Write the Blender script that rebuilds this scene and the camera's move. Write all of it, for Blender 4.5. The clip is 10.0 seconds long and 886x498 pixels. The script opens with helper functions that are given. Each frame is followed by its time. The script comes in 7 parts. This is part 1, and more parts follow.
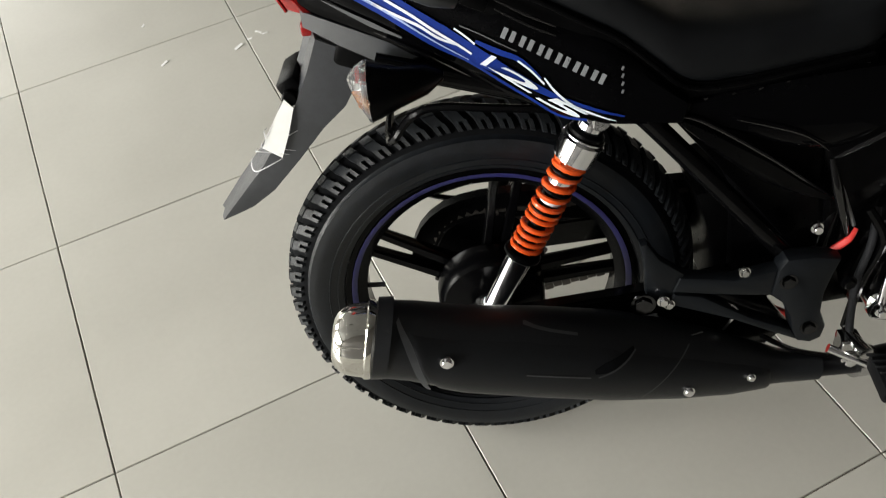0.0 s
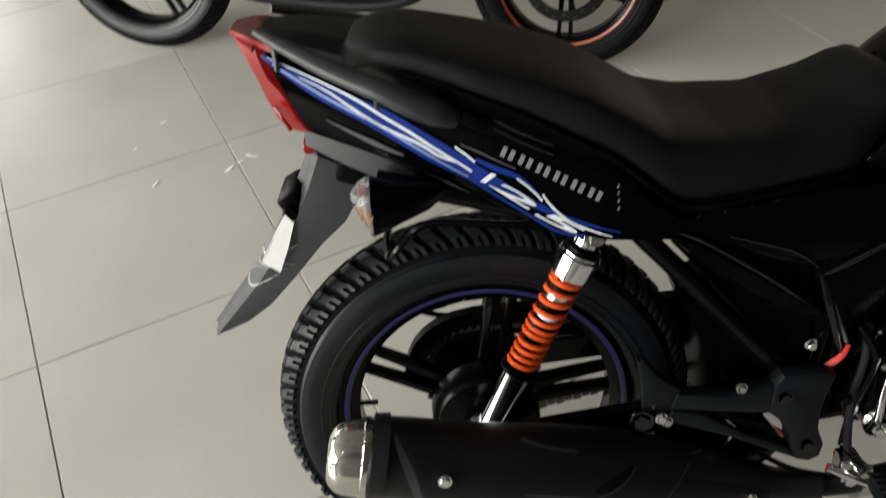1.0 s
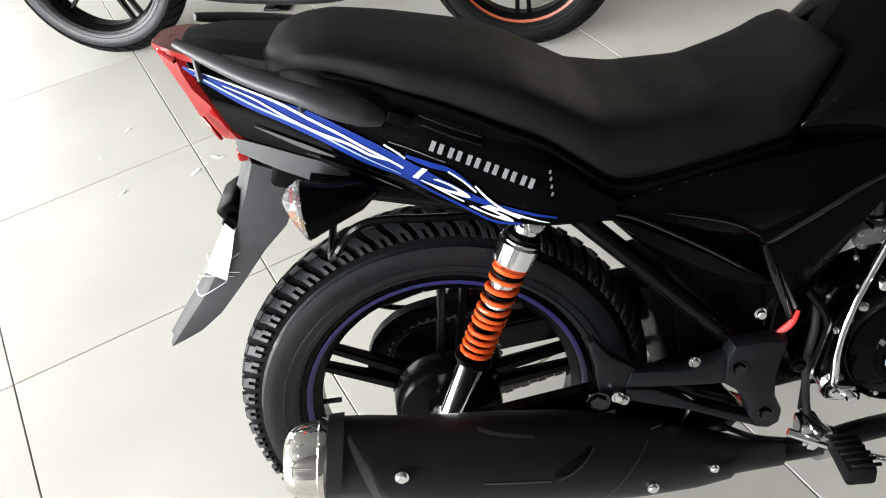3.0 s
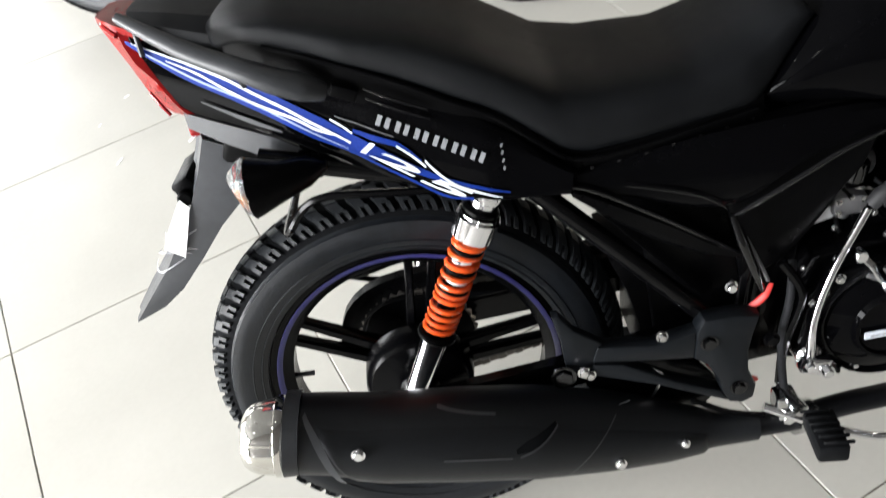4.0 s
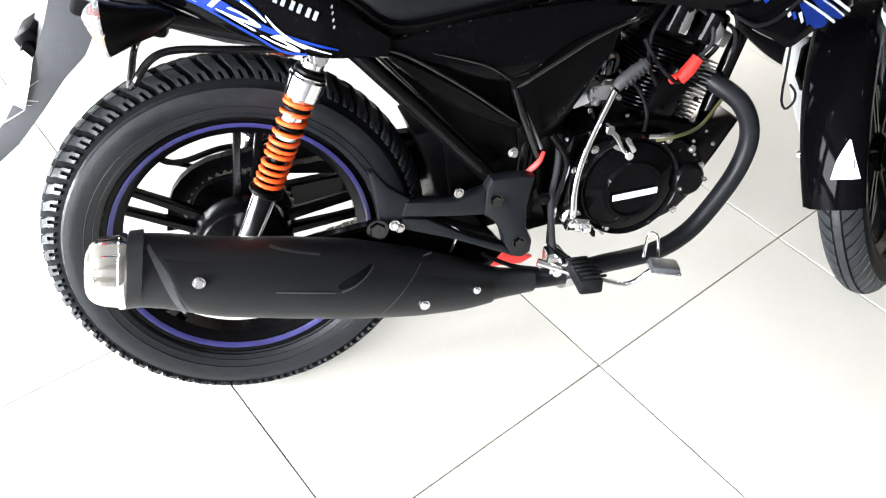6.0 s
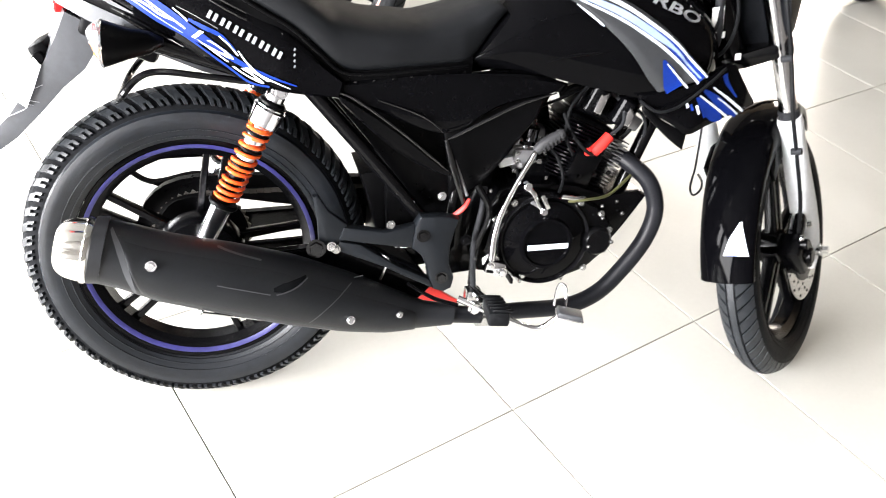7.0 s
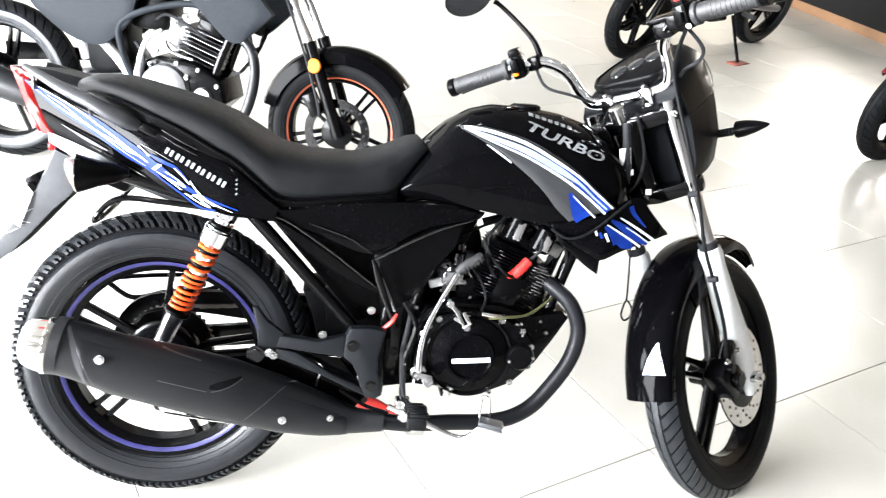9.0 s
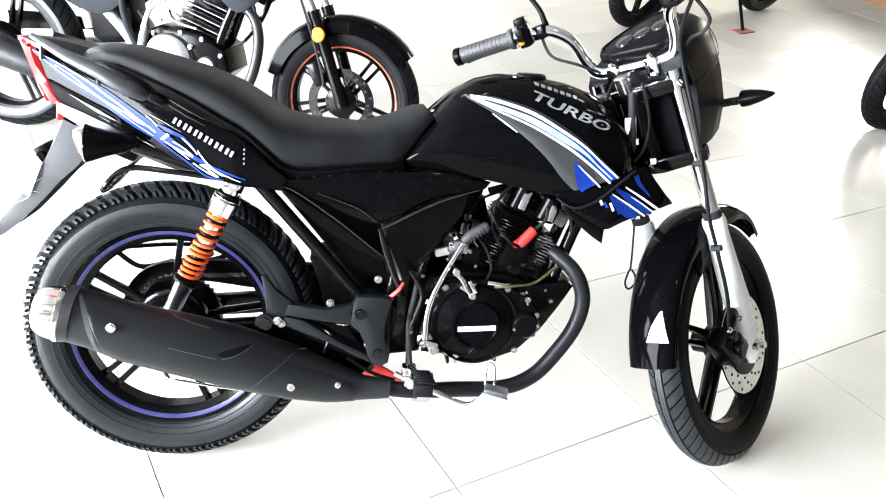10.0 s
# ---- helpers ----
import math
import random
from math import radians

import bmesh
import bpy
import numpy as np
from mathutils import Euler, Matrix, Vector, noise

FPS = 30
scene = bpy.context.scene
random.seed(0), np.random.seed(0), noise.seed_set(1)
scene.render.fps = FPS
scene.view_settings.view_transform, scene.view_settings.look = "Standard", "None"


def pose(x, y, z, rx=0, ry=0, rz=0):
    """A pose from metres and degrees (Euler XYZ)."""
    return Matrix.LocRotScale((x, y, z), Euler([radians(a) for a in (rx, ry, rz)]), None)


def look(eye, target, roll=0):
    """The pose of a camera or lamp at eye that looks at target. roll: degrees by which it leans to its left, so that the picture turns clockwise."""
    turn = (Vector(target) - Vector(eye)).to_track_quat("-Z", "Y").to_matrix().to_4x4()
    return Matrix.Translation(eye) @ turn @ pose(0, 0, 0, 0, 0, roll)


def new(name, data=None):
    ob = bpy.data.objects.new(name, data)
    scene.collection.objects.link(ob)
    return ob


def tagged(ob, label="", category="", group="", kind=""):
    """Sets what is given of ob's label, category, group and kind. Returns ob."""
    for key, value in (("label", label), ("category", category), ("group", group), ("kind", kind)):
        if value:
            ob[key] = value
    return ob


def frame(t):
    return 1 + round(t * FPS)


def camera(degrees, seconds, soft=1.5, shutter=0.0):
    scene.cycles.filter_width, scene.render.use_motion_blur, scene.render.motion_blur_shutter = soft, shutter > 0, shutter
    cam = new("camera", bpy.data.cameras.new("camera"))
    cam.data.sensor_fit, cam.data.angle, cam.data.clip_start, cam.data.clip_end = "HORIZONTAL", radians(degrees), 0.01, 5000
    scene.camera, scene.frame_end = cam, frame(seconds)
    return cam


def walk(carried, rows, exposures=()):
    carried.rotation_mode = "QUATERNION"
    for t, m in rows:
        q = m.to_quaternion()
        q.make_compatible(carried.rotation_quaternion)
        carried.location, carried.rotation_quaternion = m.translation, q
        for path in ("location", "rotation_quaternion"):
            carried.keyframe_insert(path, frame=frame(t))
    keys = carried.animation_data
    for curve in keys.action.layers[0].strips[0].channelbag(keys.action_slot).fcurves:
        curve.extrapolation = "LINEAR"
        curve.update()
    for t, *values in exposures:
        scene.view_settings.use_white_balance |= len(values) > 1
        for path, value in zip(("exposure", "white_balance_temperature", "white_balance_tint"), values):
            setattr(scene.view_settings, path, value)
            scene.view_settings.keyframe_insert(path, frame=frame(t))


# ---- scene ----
cam = camera(55.3, 10.0, soft=1.0, shutter=0.35)
PATH = [
    (0, (0.058, -0.706, 1.368), (-0.062, 0.538, -0.194), -7.3),
    (0.2, (0.051, -0.714, 1.368), (-0.065, 0.569, -0.163), -7.0),
    (0.5, (0.045, -0.717, 1.364), (-0.094, 0.613, -0.123), -7.3),
    (0.7, (0.037, -0.719, 1.368), (-0.117, 0.659, -0.074), -7.3),
    (1, (0.028, -0.719, 1.363), (-0.017, 0.743, -0.002), -4.3),
    (1.2, (0.030, -0.711, 1.367), (0.010, 0.814, 0.074), -4.9),
    (1.5, (0.035, -0.71, 1.382), (0.005, 0.794, 0.064), -4.7),
    (1.7, (0.036, -0.709, 1.381), (0.027, 0.780, 0.045), -4.3),
    (2, (0.046, -0.707, 1.378), (0.082, 0.758, 0.016), -4.1),
    (2.2, (0.054, -0.705, 1.382), (0.094, 0.751, 0.011), -4.5),
    (2.5, (0.069, -0.706, 1.377), (0.068, 0.733, -0.012), -6.6),
    (2.7, (0.082, -0.708, 1.375), (0.06, 0.723, -0.022), -7.7),
    (3.8, (0.175, -0.692, 1.362), (0.064, 0.715, -0.054), -10.7),
    (4, (0.202, -0.679, 1.359), (0.056, 0.677, -0.104), -12.2),
    (4.2, (0.233, -0.670, 1.347), (0.017, 0.599, -0.183), -15.3),
    (4.5, (0.258, -0.676, 1.319), (0.053, 0.49, -0.294), -18.1),
    (4.7, (0.269, -0.697, 1.294), (0.099, 0.416, -0.358), -18.2),
    (5, (0.235, -0.765, 1.285), (0.229, 0.387, -0.350), -11.3),
    (5.2, (0.198, -0.830, 1.297), (0.171, 0.378, -0.297), -11.6),
    (5.5, (0.140, -0.902, 1.294), (0.316, 0.367, -0.242), -3.6),
    (5.7, (0.119, -0.931, 1.307), (0.360, 0.364, -0.199), 0.3),
    (6, (0.099, -0.961, 1.333), (0.484, 0.364, -0.114), 4.3),
    (6.2, (0.121, -0.988, 1.342), (0.487, 0.368, -0.082), 4.4),
    (7.3, (0.163, -1.302, 1.372), (0.594, 0.246, 0.180), 10.7),
    (7.5, (0.162, -1.34, 1.386), (0.584, 0.218, 0.204), 10.5),
    (7.7, (0.172, -1.363, 1.393), (0.597, 0.215, 0.240), 10.2),
    (8, (0.207, -1.383, 1.404), (0.547, 0.252, 0.303), 6.9),
    (8.2, (0.274, -1.393, 1.406), (0.576, 0.283, 0.358), 5.3),
    (8.5, (0.378, -1.416, 1.411), (0.684, 0.281, 0.398), 8.0),
    (8.7, (0.419, -1.426, 1.408), (0.696, 0.291, 0.421), 8.4),
    (9, (0.439, -1.448, 1.411), (0.649, 0.304, 0.470), 6.1),
    (9.2, (0.437, -1.455, 1.411), (0.592, 0.294, 0.452), 5.2),
    (9.5, (0.436, -1.462, 1.413), (0.639, 0.273, 0.440), 5.9),
    (9.7, (0.435, -1.462, 1.414), (0.645, 0.257, 0.413), 5.9),
    (10, (0.43, -1.461, 1.416), (0.638, 0.256, 0.413), 6.1),
]
EXPOSURES = [(0.0, -0.4, 6700, 7), (0.5, -0.65, 6650, 7), (1.0, -0.62, 6650, 7), (1.5, -0.12, 6650, 7), (2.0, 0.1, 6550, 8), (2.5, 0.28, 6350, 9), (4.0, 0.45, 6250, 10), (4.5, 0.46, 6300, 10), (5.0, 0.76, 6250, 12), (5.5, 1.27, 6100, 11), (6.0, 1.7, 6100, 11), (7.5, 1.95, 6400, 13), (8.5, 1.98, 6250, 11), (9.0, 2.16, 6100, 10), (10.0, 2.08, 5980, 9)]
walk(cam, [(t, look(eye, target, roll)) for t, eye, target, roll in PATH], EXPOSURES)

# ---- world and light ----
world = bpy.data.worlds.new("world")
scene.world = world
world.use_nodes = True
wn = world.node_tree
sky = wn.nodes.new("ShaderNodeTexSky")
sky.sky_type, sky.sun_disc = "NISHITA", False
sky.sun_elevation, sky.sun_rotation = radians(48), radians(250)
wn.links.new(sky.outputs[0], wn.nodes["Background"].inputs[0])
wn.nodes["Background"].inputs[1].default_value = 0.12

TILE, TILE_ANGLE = 0.588, 25.92
ROOM = pose(-1.1448, 0.9734, 0, 0, 0, TILE_ANGLE)      # floor grid: u along rows, v across them
U0, U1, V0, V1, CEIL = -4.4, 8.2, -3.9, 6.4, 3.4


def window_lamp(u, v, z, du, dz, turn, power, colour=(1.0, 0.985, 0.96)):
    lamp = bpy.data.lights.new("window_light", "AREA")
    lamp.shape, lamp.size, lamp.size_y, lamp.energy, lamp.color = "RECTANGLE", du, dz, power, colour
    ob = new("window_light", lamp)
    ob.matrix_world = ROOM @ pose(u, v, z, 90, 0, turn)
    return ob


WIN_U = [(-3.1, -0.1)]     # openings in the far wall
WIN_V = [(-3.4, -0.4), (0.2, 3.2)]    # openings in the wall behind the tail
WIN_HEAD = [(1.5, 2.7)]     # glazed door in the wall ahead of the bike
for v0, v1 in WIN_V:
    window_lamp(U0 - 0.05, (v0 + v1) / 2, 1.6, v1 - v0 - 0.1, 2.3, -90, 560)
for (u0, u1), watts in zip(WIN_U, (190,)):
    window_lamp((u0 + u1) / 2, V1 + 0.05, 1.6, u1 - u0 - 0.1, 2.3, 180, watts)
for v0, v1 in WIN_HEAD:
    window_lamp(U1 + 0.05, (v0 + v1) / 2, 1.6, v1 - v0 - 0.1, 2.3, 90, 85, (1.0, 0.88, 0.74))


# ---- materials ----
def mat(name, col, rough=0.5, metal=0.0, coat=0.0, var=0.12, scale=6.0, bump=0.0, bscale=300.0, spec=0.5, trans=0.0, emit=0.0, ior=1.5, rvar=0.12):
    m = bpy.data.materials.new(name)
    m.use_nodes = True
    nt = m.node_tree
    b = nt.nodes["Principled BSDF"]
    b.inputs["Metallic"].default_value = metal
    b.inputs["Coat Weight"].default_value = coat
    b.inputs["Coat Roughness"].default_value = 0.04
    b.inputs["Specular IOR Level"].default_value = spec
    b.inputs["IOR"].default_value = ior
    b.inputs["Transmission Weight"].default_value = trans
    co = nt.nodes.new("ShaderNodeTexCoord")
    n1 = nt.nodes.new("ShaderNodeTexNoise")
    n1.inputs["Scale"].default_value, n1.inputs["Detail"].default_value = scale, 5
    n2 = nt.nodes.new("ShaderNodeTexNoise")
    n2.inputs["Scale"].default_value, n2.inputs["Detail"].default_value = scale * 17, 3
    nt.links.new(co.outputs["Object"], n1.inputs["Vector"])
    nt.links.new(co.outputs["Object"], n2.inputs["Vector"])
    add = nt.nodes.new("ShaderNodeMath")
    add.operation = "ADD"
    nt.links.new(n1.outputs[0], add.inputs[0]), nt.links.new(n2.outputs[0], add.inputs[1])
    for out_lo, out_hi, key in ((1 - var, 1 + var, "c"), (rough * (1 - rvar), min(1, rough * (1 + rvar)), "r")):
        mr = nt.nodes.new("ShaderNodeMapRange")
        mr.inputs["From Min"].default_value, mr.inputs["From Max"].default_value = 0.7, 1.3
        mr.inputs["To Min"].default_value, mr.inputs["To Max"].default_value = out_lo, out_hi
        nt.links.new(add.outputs[0], mr.inputs["Value"])
        if key == "r":
            nt.links.new(mr.outputs[0], b.inputs["Roughness"])
        else:
            mul = nt.nodes.new("ShaderNodeVectorMath")
            mul.operation = "SCALE"
            mul.inputs[0].default_value = col
            nt.links.new(mr.outputs[0], mul.inputs["Scale"])
            nt.links.new(mul.outputs[0], b.inputs["Base Color"])
    if bump:
        nb = nt.nodes.new("ShaderNodeTexNoise")
        nb.inputs["Scale"].default_value, nb.inputs["Detail"].default_value = bscale, 3
        bn = nt.nodes.new("ShaderNodeBump")
        bn.inputs["Strength"].default_value, bn.inputs["Distance"].default_value = bump, 0.001
        nt.links.new(co.outputs["Object"], nb.inputs["Vector"])
        nt.links.new(nb.outputs[0], bn.inputs["Height"])
        nt.links.new(bn.outputs[0], b.inputs["Normal"])
    if emit:
        b.inputs["Emission Color"].default_value = (*col, 1)
        b.inputs["Emission Strength"].default_value = emit
    return m


GLOSS = mat("black_paint", (0.0013, 0.0013, 0.0016), 0.06, spec=0.055, var=0.2)
PLASTIC = mat("black_plastic", (0.0014, 0.0014, 0.0016), 0.3, spec=0.05, var=0.2, bump=0.2, bscale=900)
GREYPLASTIC = mat("dark_grey_plastic", (0.04, 0.042, 0.046), 0.5, var=0.15, bump=0.3, bscale=700)
RAILGREY = mat("satin_grey_paint", (0.026, 0.0275, 0.03), 0.4, spec=0.35, var=0.12)
POLISH = mat("polished_black_edge", (0.004, 0.004, 0.0045), 0.12, spec=0.6, var=0.2)
ENGINE = mat("engine_black", (0.0015, 0.0015, 0.0018), 0.18, spec=0.1, var=0.25, bump=0.15, bscale=500)
FRAMEPAINT = mat("frame_black", (0.0016, 0.0016, 0.0019), 0.15, spec=0.16, var=0.2)
MUFFLER = mat("muffler_black", (0.0052, 0.0058, 0.0072), 0.45, spec=0.28, var=0.25, scale=10, bump=0.2, bscale=800)
HEADER = mat("header_black", (0.0062, 0.0065, 0.0082), 0.42, spec=0.15, var=0.3, scale=14)
MUDGREY = mat("grey_mudguard_plastic", (0.026, 0.028, 0.032), 0.42, spec=0.42, coat=0.2, var=0.15, bump=0.3, bscale=700)
DARKSTEEL = mat("dull_alloy", (0.16, 0.16, 0.165), 0.45, metal=0.6, var=0.2)
RUBBER = mat("tyre_rubber", (0.016, 0.0165, 0.0185), 0.65, spec=0.12, var=0.3, scale=9, bump=0.4, bscale=600)
# darker than the tread: the shade of the gaps is put into this colour
GROOVESHADE = mat("groove_shade", (0.004, 0.0043, 0.005), 0.8, spec=0.05)
TREAD = mat("tread_rubber", (0.0085, 0.0102, 0.0125), 0.5, spec=0.4, var=0.35, scale=9, bump=0.4, bscale=600)
SIDEWALL = mat("tyre_sidewall", (0.0037, 0.0049, 0.007), 0.4, spec=0.38, var=0.5, scale=5, bump=0.3, bscale=300)
# darker rubber; on the front tyre its shade is put into the colour
DARKRUBBER = mat("darkened_rubber", (0.0045, 0.0048, 0.0054), 0.55, spec=0.08, var=0.4, scale=7, bump=0.3, bscale=400)
GRIPRUBBER = mat("grip_rubber", (0.013, 0.013, 0.0145), 0.6, var=0.2, bump=0.4, bscale=500)
VINYL = mat("seat_vinyl", (0.0042, 0.0047, 0.0056), 0.5, spec=0.13, var=0.15, scale=5, bump=0.5, bscale=1400)
CHROME = mat("chrome", (0.78, 0.78, 0.8), 0.07, metal=1.0, var=0.04, rvar=0.4)
CAPCHROME = mat("warm_chrome", (0.68, 0.665, 0.625), 0.07, metal=1.0, var=0.1, scale=20, rvar=0.4)
BLACKCHROME = mat("black_chrome", (0.055, 0.055, 0.058), 0.12, metal=1.0, var=0.15)
STEEL = mat("zinc_steel", (0.55, 0.55, 0.55), 0.18, metal=1.0, var=0.15)
ALLOY = mat("silver_paint", (0.62, 0.63, 0.64), 0.42, metal=0.1, var=0.08)
ORANGE = mat("orange_spring_paint", (0.62, 0.075, 0.01), 0.25, coat=0.5, var=0.1)
BLUE = mat("blue_decal", (0.006, 0.022, 0.165), 0.35, spec=0.09, var=0.2, scale=30)
RIMBLUE = mat("rim_blue", (0.016, 0.015, 0.085), 0.4, var=0.25)
SILVERBLUE = mat("silver_blue_decal", (0.26, 0.33, 0.56), 0.4, spec=0.08, var=0.1)
WHITE = mat("white_decal", (0.60, 0.64, 0.70), 0.3, spec=0.2, var=0.05)
SILVER = mat("silver_lettering", (0.32, 0.33, 0.35), 0.3, metal=0.5, var=0.15)
REDLENS = mat("red_lens", (0.19, 0.005, 0.005), 0.14, spec=0.25, coat=0.1, var=0.3, scale=30)
REDRUBBER = mat("red_cap", (0.55, 0.02, 0.015), 0.45, var=0.15)
CLEAR = mat("clear_lens", (0.93, 0.94, 0.95), 0.05, trans=0.94, var=0.05)
AMBER = mat("amber_bulb", (0.42, 0.12, 0.004), 0.5, spec=0.1, var=0.1)
GLASS = mat("dial_glass", (0.012, 0.013, 0.015), 0.05, spec=0.3, coat=0.15)
PAPER = mat("white_paper", (0.8, 0.8, 0.79), 0.6, var=0.04)
FILM = mat("plastic_film", (0.8, 0.8, 0.82), 0.2, trans=0.5, var=0.1)
RIMORANGE = mat("rim_orange", (0.27, 0.055, 0.022), 0.4)
FENDERPAINT = mat("mudguard_black", (0.001, 0.001, 0.0013), 0.06, spec=0.025, var=0.2)
FINBLACK = mat("cylinder_black", (0.0012, 0.0012, 0.0015), 0.3, spec=0.06, var=0.3)
BRACKET = mat("cast_bracket_black", (0.0052, 0.0064, 0.0082), 0.42, spec=0.22, var=0.2, bump=0.25, bscale=700)
COWLPLASTIC = mat("cowl_plastic", (0.0036, 0.0041, 0.0052), 0.42, spec=0.05, var=0.15, bump=0.2, bscale=800)
PLINTHWOOD = mat("orange_plinth", (0.22, 0.12, 0.06), 0.5, var=0.2)
OLIVE = mat("olive_hose", (0.06, 0.06, 0.022), 0.5, var=0.2)
REDPAINT = mat("dark_red_paint", (0.09, 0.006, 0.007), 0.25, spec=0.2, var=0.15)
RUSTRED = mat("red_primer", (0.22, 0.05, 0.03), 0.6, var=0.25)
RIMWHITE = mat("rim_white", (0.75, 0.75, 0.75), 0.4)
SATINGREY = mat("matte_grey_paint", (0.013, 0.015, 0.018), 0.5, spec=0.05, var=0.2)
# near wall out of view, made dark so the bike's blacks reflect little
DARKWALL = mat("dark_wall_paint", (0.05, 0.047, 0.044), 0.6, var=0.08, scale=2, bump=0.2, bscale=150)
BEIGEWALL = mat("beige_wall_paint", (0.25, 0.195, 0.135), 0.7, var=0.05, scale=2, bump=0.2, bscale=150)
WALLPAINT = mat("wall_paint", (0.35, 0.34, 0.32), 0.7, var=0.05, scale=2, bump=0.2, bscale=150)
# ceiling out of view, darkened to lower the fill light
CEILPAINT = mat("ceiling_paint", (0.13, 0.13, 0.127), 0.8, var=0.04, scale=2)
DARKWOOD = mat("dark_counter", (0.008, 0.0078, 0.0078), 0.55, spec=0.15, var=0.3)
GROUT = mat("grout", (0.15, 0.135, 0.11), 0.8, var=0.3, scale=20)
WINFRAME = mat("window_frame_paint", (0.5, 0.5, 0.5), 0.4)
LAMPMAT = mat("lamp_diffuser", (1.0, 0.97, 0.9), 0.5, emit=25)
CHAIN = mat("chain_steel", (0.12, 0.11, 0.10), 0.45, metal=0.9, var=0.3, scale=60)


def tile_material():
    m = bpy.data.materials.new("porcelain_tile")
    m.use_nodes = True
    nt = m.node_tree
    b = nt.nodes["Principled BSDF"]
    co = nt.nodes.new("ShaderNodeTexCoord")
    info = nt.nodes.new("ShaderNodeObjectInfo")
    shift = nt.nodes.new("ShaderNodeVectorMath")
    shift.operation = "MULTIPLY_ADD"
    shift.inputs[1].default_value = (1, 1, 1)
    comb = nt.nodes.new("ShaderNodeVectorMath")
    comb.operation = "SCALE"
    comb.inputs[0].default_value = (13.0, 7.0, 3.0)
    nt.links.new(info.outputs["Random"], comb.inputs["Scale"])
    nt.links.new(co.outputs["Object"], shift.inputs[0]), nt.links.new(comb.outputs[0], shift.inputs[2])
    n1 = nt.nodes.new("ShaderNodeTexNoise")
    n1.inputs["Scale"].default_value, n1.inputs["Detail"].default_value = 2.2, 6
    n2 = nt.nodes.new("ShaderNodeTexNoise")
    n2.inputs["Scale"].default_value, n2.inputs["Detail"].default_value = 90, 3
    for n in (n1, n2):
        nt.links.new(shift.outputs[0], n.inputs["Vector"])
    ramp = nt.nodes.new("ShaderNodeValToRGB")
    ramp.color_ramp.elements[0].position, ramp.color_ramp.elements[0].color = 0.3, (0.46, 0.448, 0.405, 1)
    ramp.color_ramp.elements[1].position, ramp.color_ramp.elements[1].color = 0.7, (0.54, 0.527, 0.48, 1)
    mixn = nt.nodes.new("ShaderNodeMath")
    mixn.operation = "MULTIPLY_ADD"
    mixn.inputs[1].default_value = 0.18
    nt.links.new(n2.outputs[0], mixn.inputs[0]), nt.links.new(n1.outputs[0], mixn.inputs[2])
    sub = nt.nodes.new("ShaderNodeMath")
    sub.operation = "SUBTRACT"
    sub.inputs[1].default_value = 0.09
    nt.links.new(mixn.outputs[0], sub.inputs[0]), nt.links.new(sub.outputs[0], ramp.inputs[0])
    hue = nt.nodes.new("ShaderNodeMapRange")
    hue.inputs["To Min"].default_value, hue.inputs["To Max"].default_value = 0.95, 1.05
    nt.links.new(info.outputs["Random"], hue.inputs["Value"])
    sc = nt.nodes.new("ShaderNodeVectorMath")
    sc.operation = "SCALE"
    nt.links.new(ramp.outputs[0], sc.inputs[0]), nt.links.new(hue.outputs[0], sc.inputs["Scale"])
    nt.links.new(sc.outputs[0], b.inputs["Base Color"])
    rr = nt.nodes.new("ShaderNodeMapRange")
    rr.inputs["To Min"].default_value, rr.inputs["To Max"].default_value = 0.24, 0.36
    nt.links.new(n1.outputs[0], rr.inputs["Value"]), nt.links.new(rr.outputs[0], b.inputs["Roughness"])
    return m


TILEMAT = tile_material()


# ---- mesh tools ----
def part(name, bm, material, parent, label="", m=None, angle=38):
    if m is not None:
        bmesh.ops.transform(bm, matrix=m, verts=bm.verts)
        if m.determinant() < 0:
            bmesh.ops.reverse_faces(bm, faces=bm.faces)
    me = bpy.data.meshes.new(name)
    bm.to_mesh(me)
    bm.free()
    me.shade_smooth()
    me.set_sharp_from_angle(angle=radians(angle))
    me.materials.append(material)
    ob = new(name, me)
    ob.parent = parent
    if label:
        ob["label"] = label
    return ob


def smooth_path(pts, res):
    pts = [Vector(p) for p in pts]
    if res <= 1 or len(pts) < 3:
        return pts
    out = []
    for i in range(len(pts) - 1):
        p0, p1, p2, p3 = pts[max(i - 1, 0)], pts[i], pts[i + 1], pts[min(i + 2, len(pts) - 1)]
        for k in range(res):
            t = k / res
            out.append(0.5 * ((2 * p1) + (p2 - p0) * t + (2 * p0 - 5 * p1 + 4 * p2 - p3) * t * t + (3 * p1 - p0 - 3 * p2 + p3) * t ** 3))
    out.append(pts[-1])
    return out


def loft(rings, bm=None, caps=True, closed=False):
    bm = bm or bmesh.new()
    vs = [[bm.verts.new(p) for p in r] for r in rings]
    n = len(rings[0])
    pairs = list(zip(vs, vs[1:])) + ([(vs[-1], vs[0])] if closed else [])
    for a, b in pairs:
        for i in range(n):
            bm.faces.new((a[i], a[(i + 1) % n], b[(i + 1) % n], b[i]))
    if caps and not closed:
        bm.faces.new(list(reversed(vs[0]))), bm.faces.new(vs[-1])
    bmesh.ops.recalc_face_normals(bm, faces=bm.faces)
    return bm


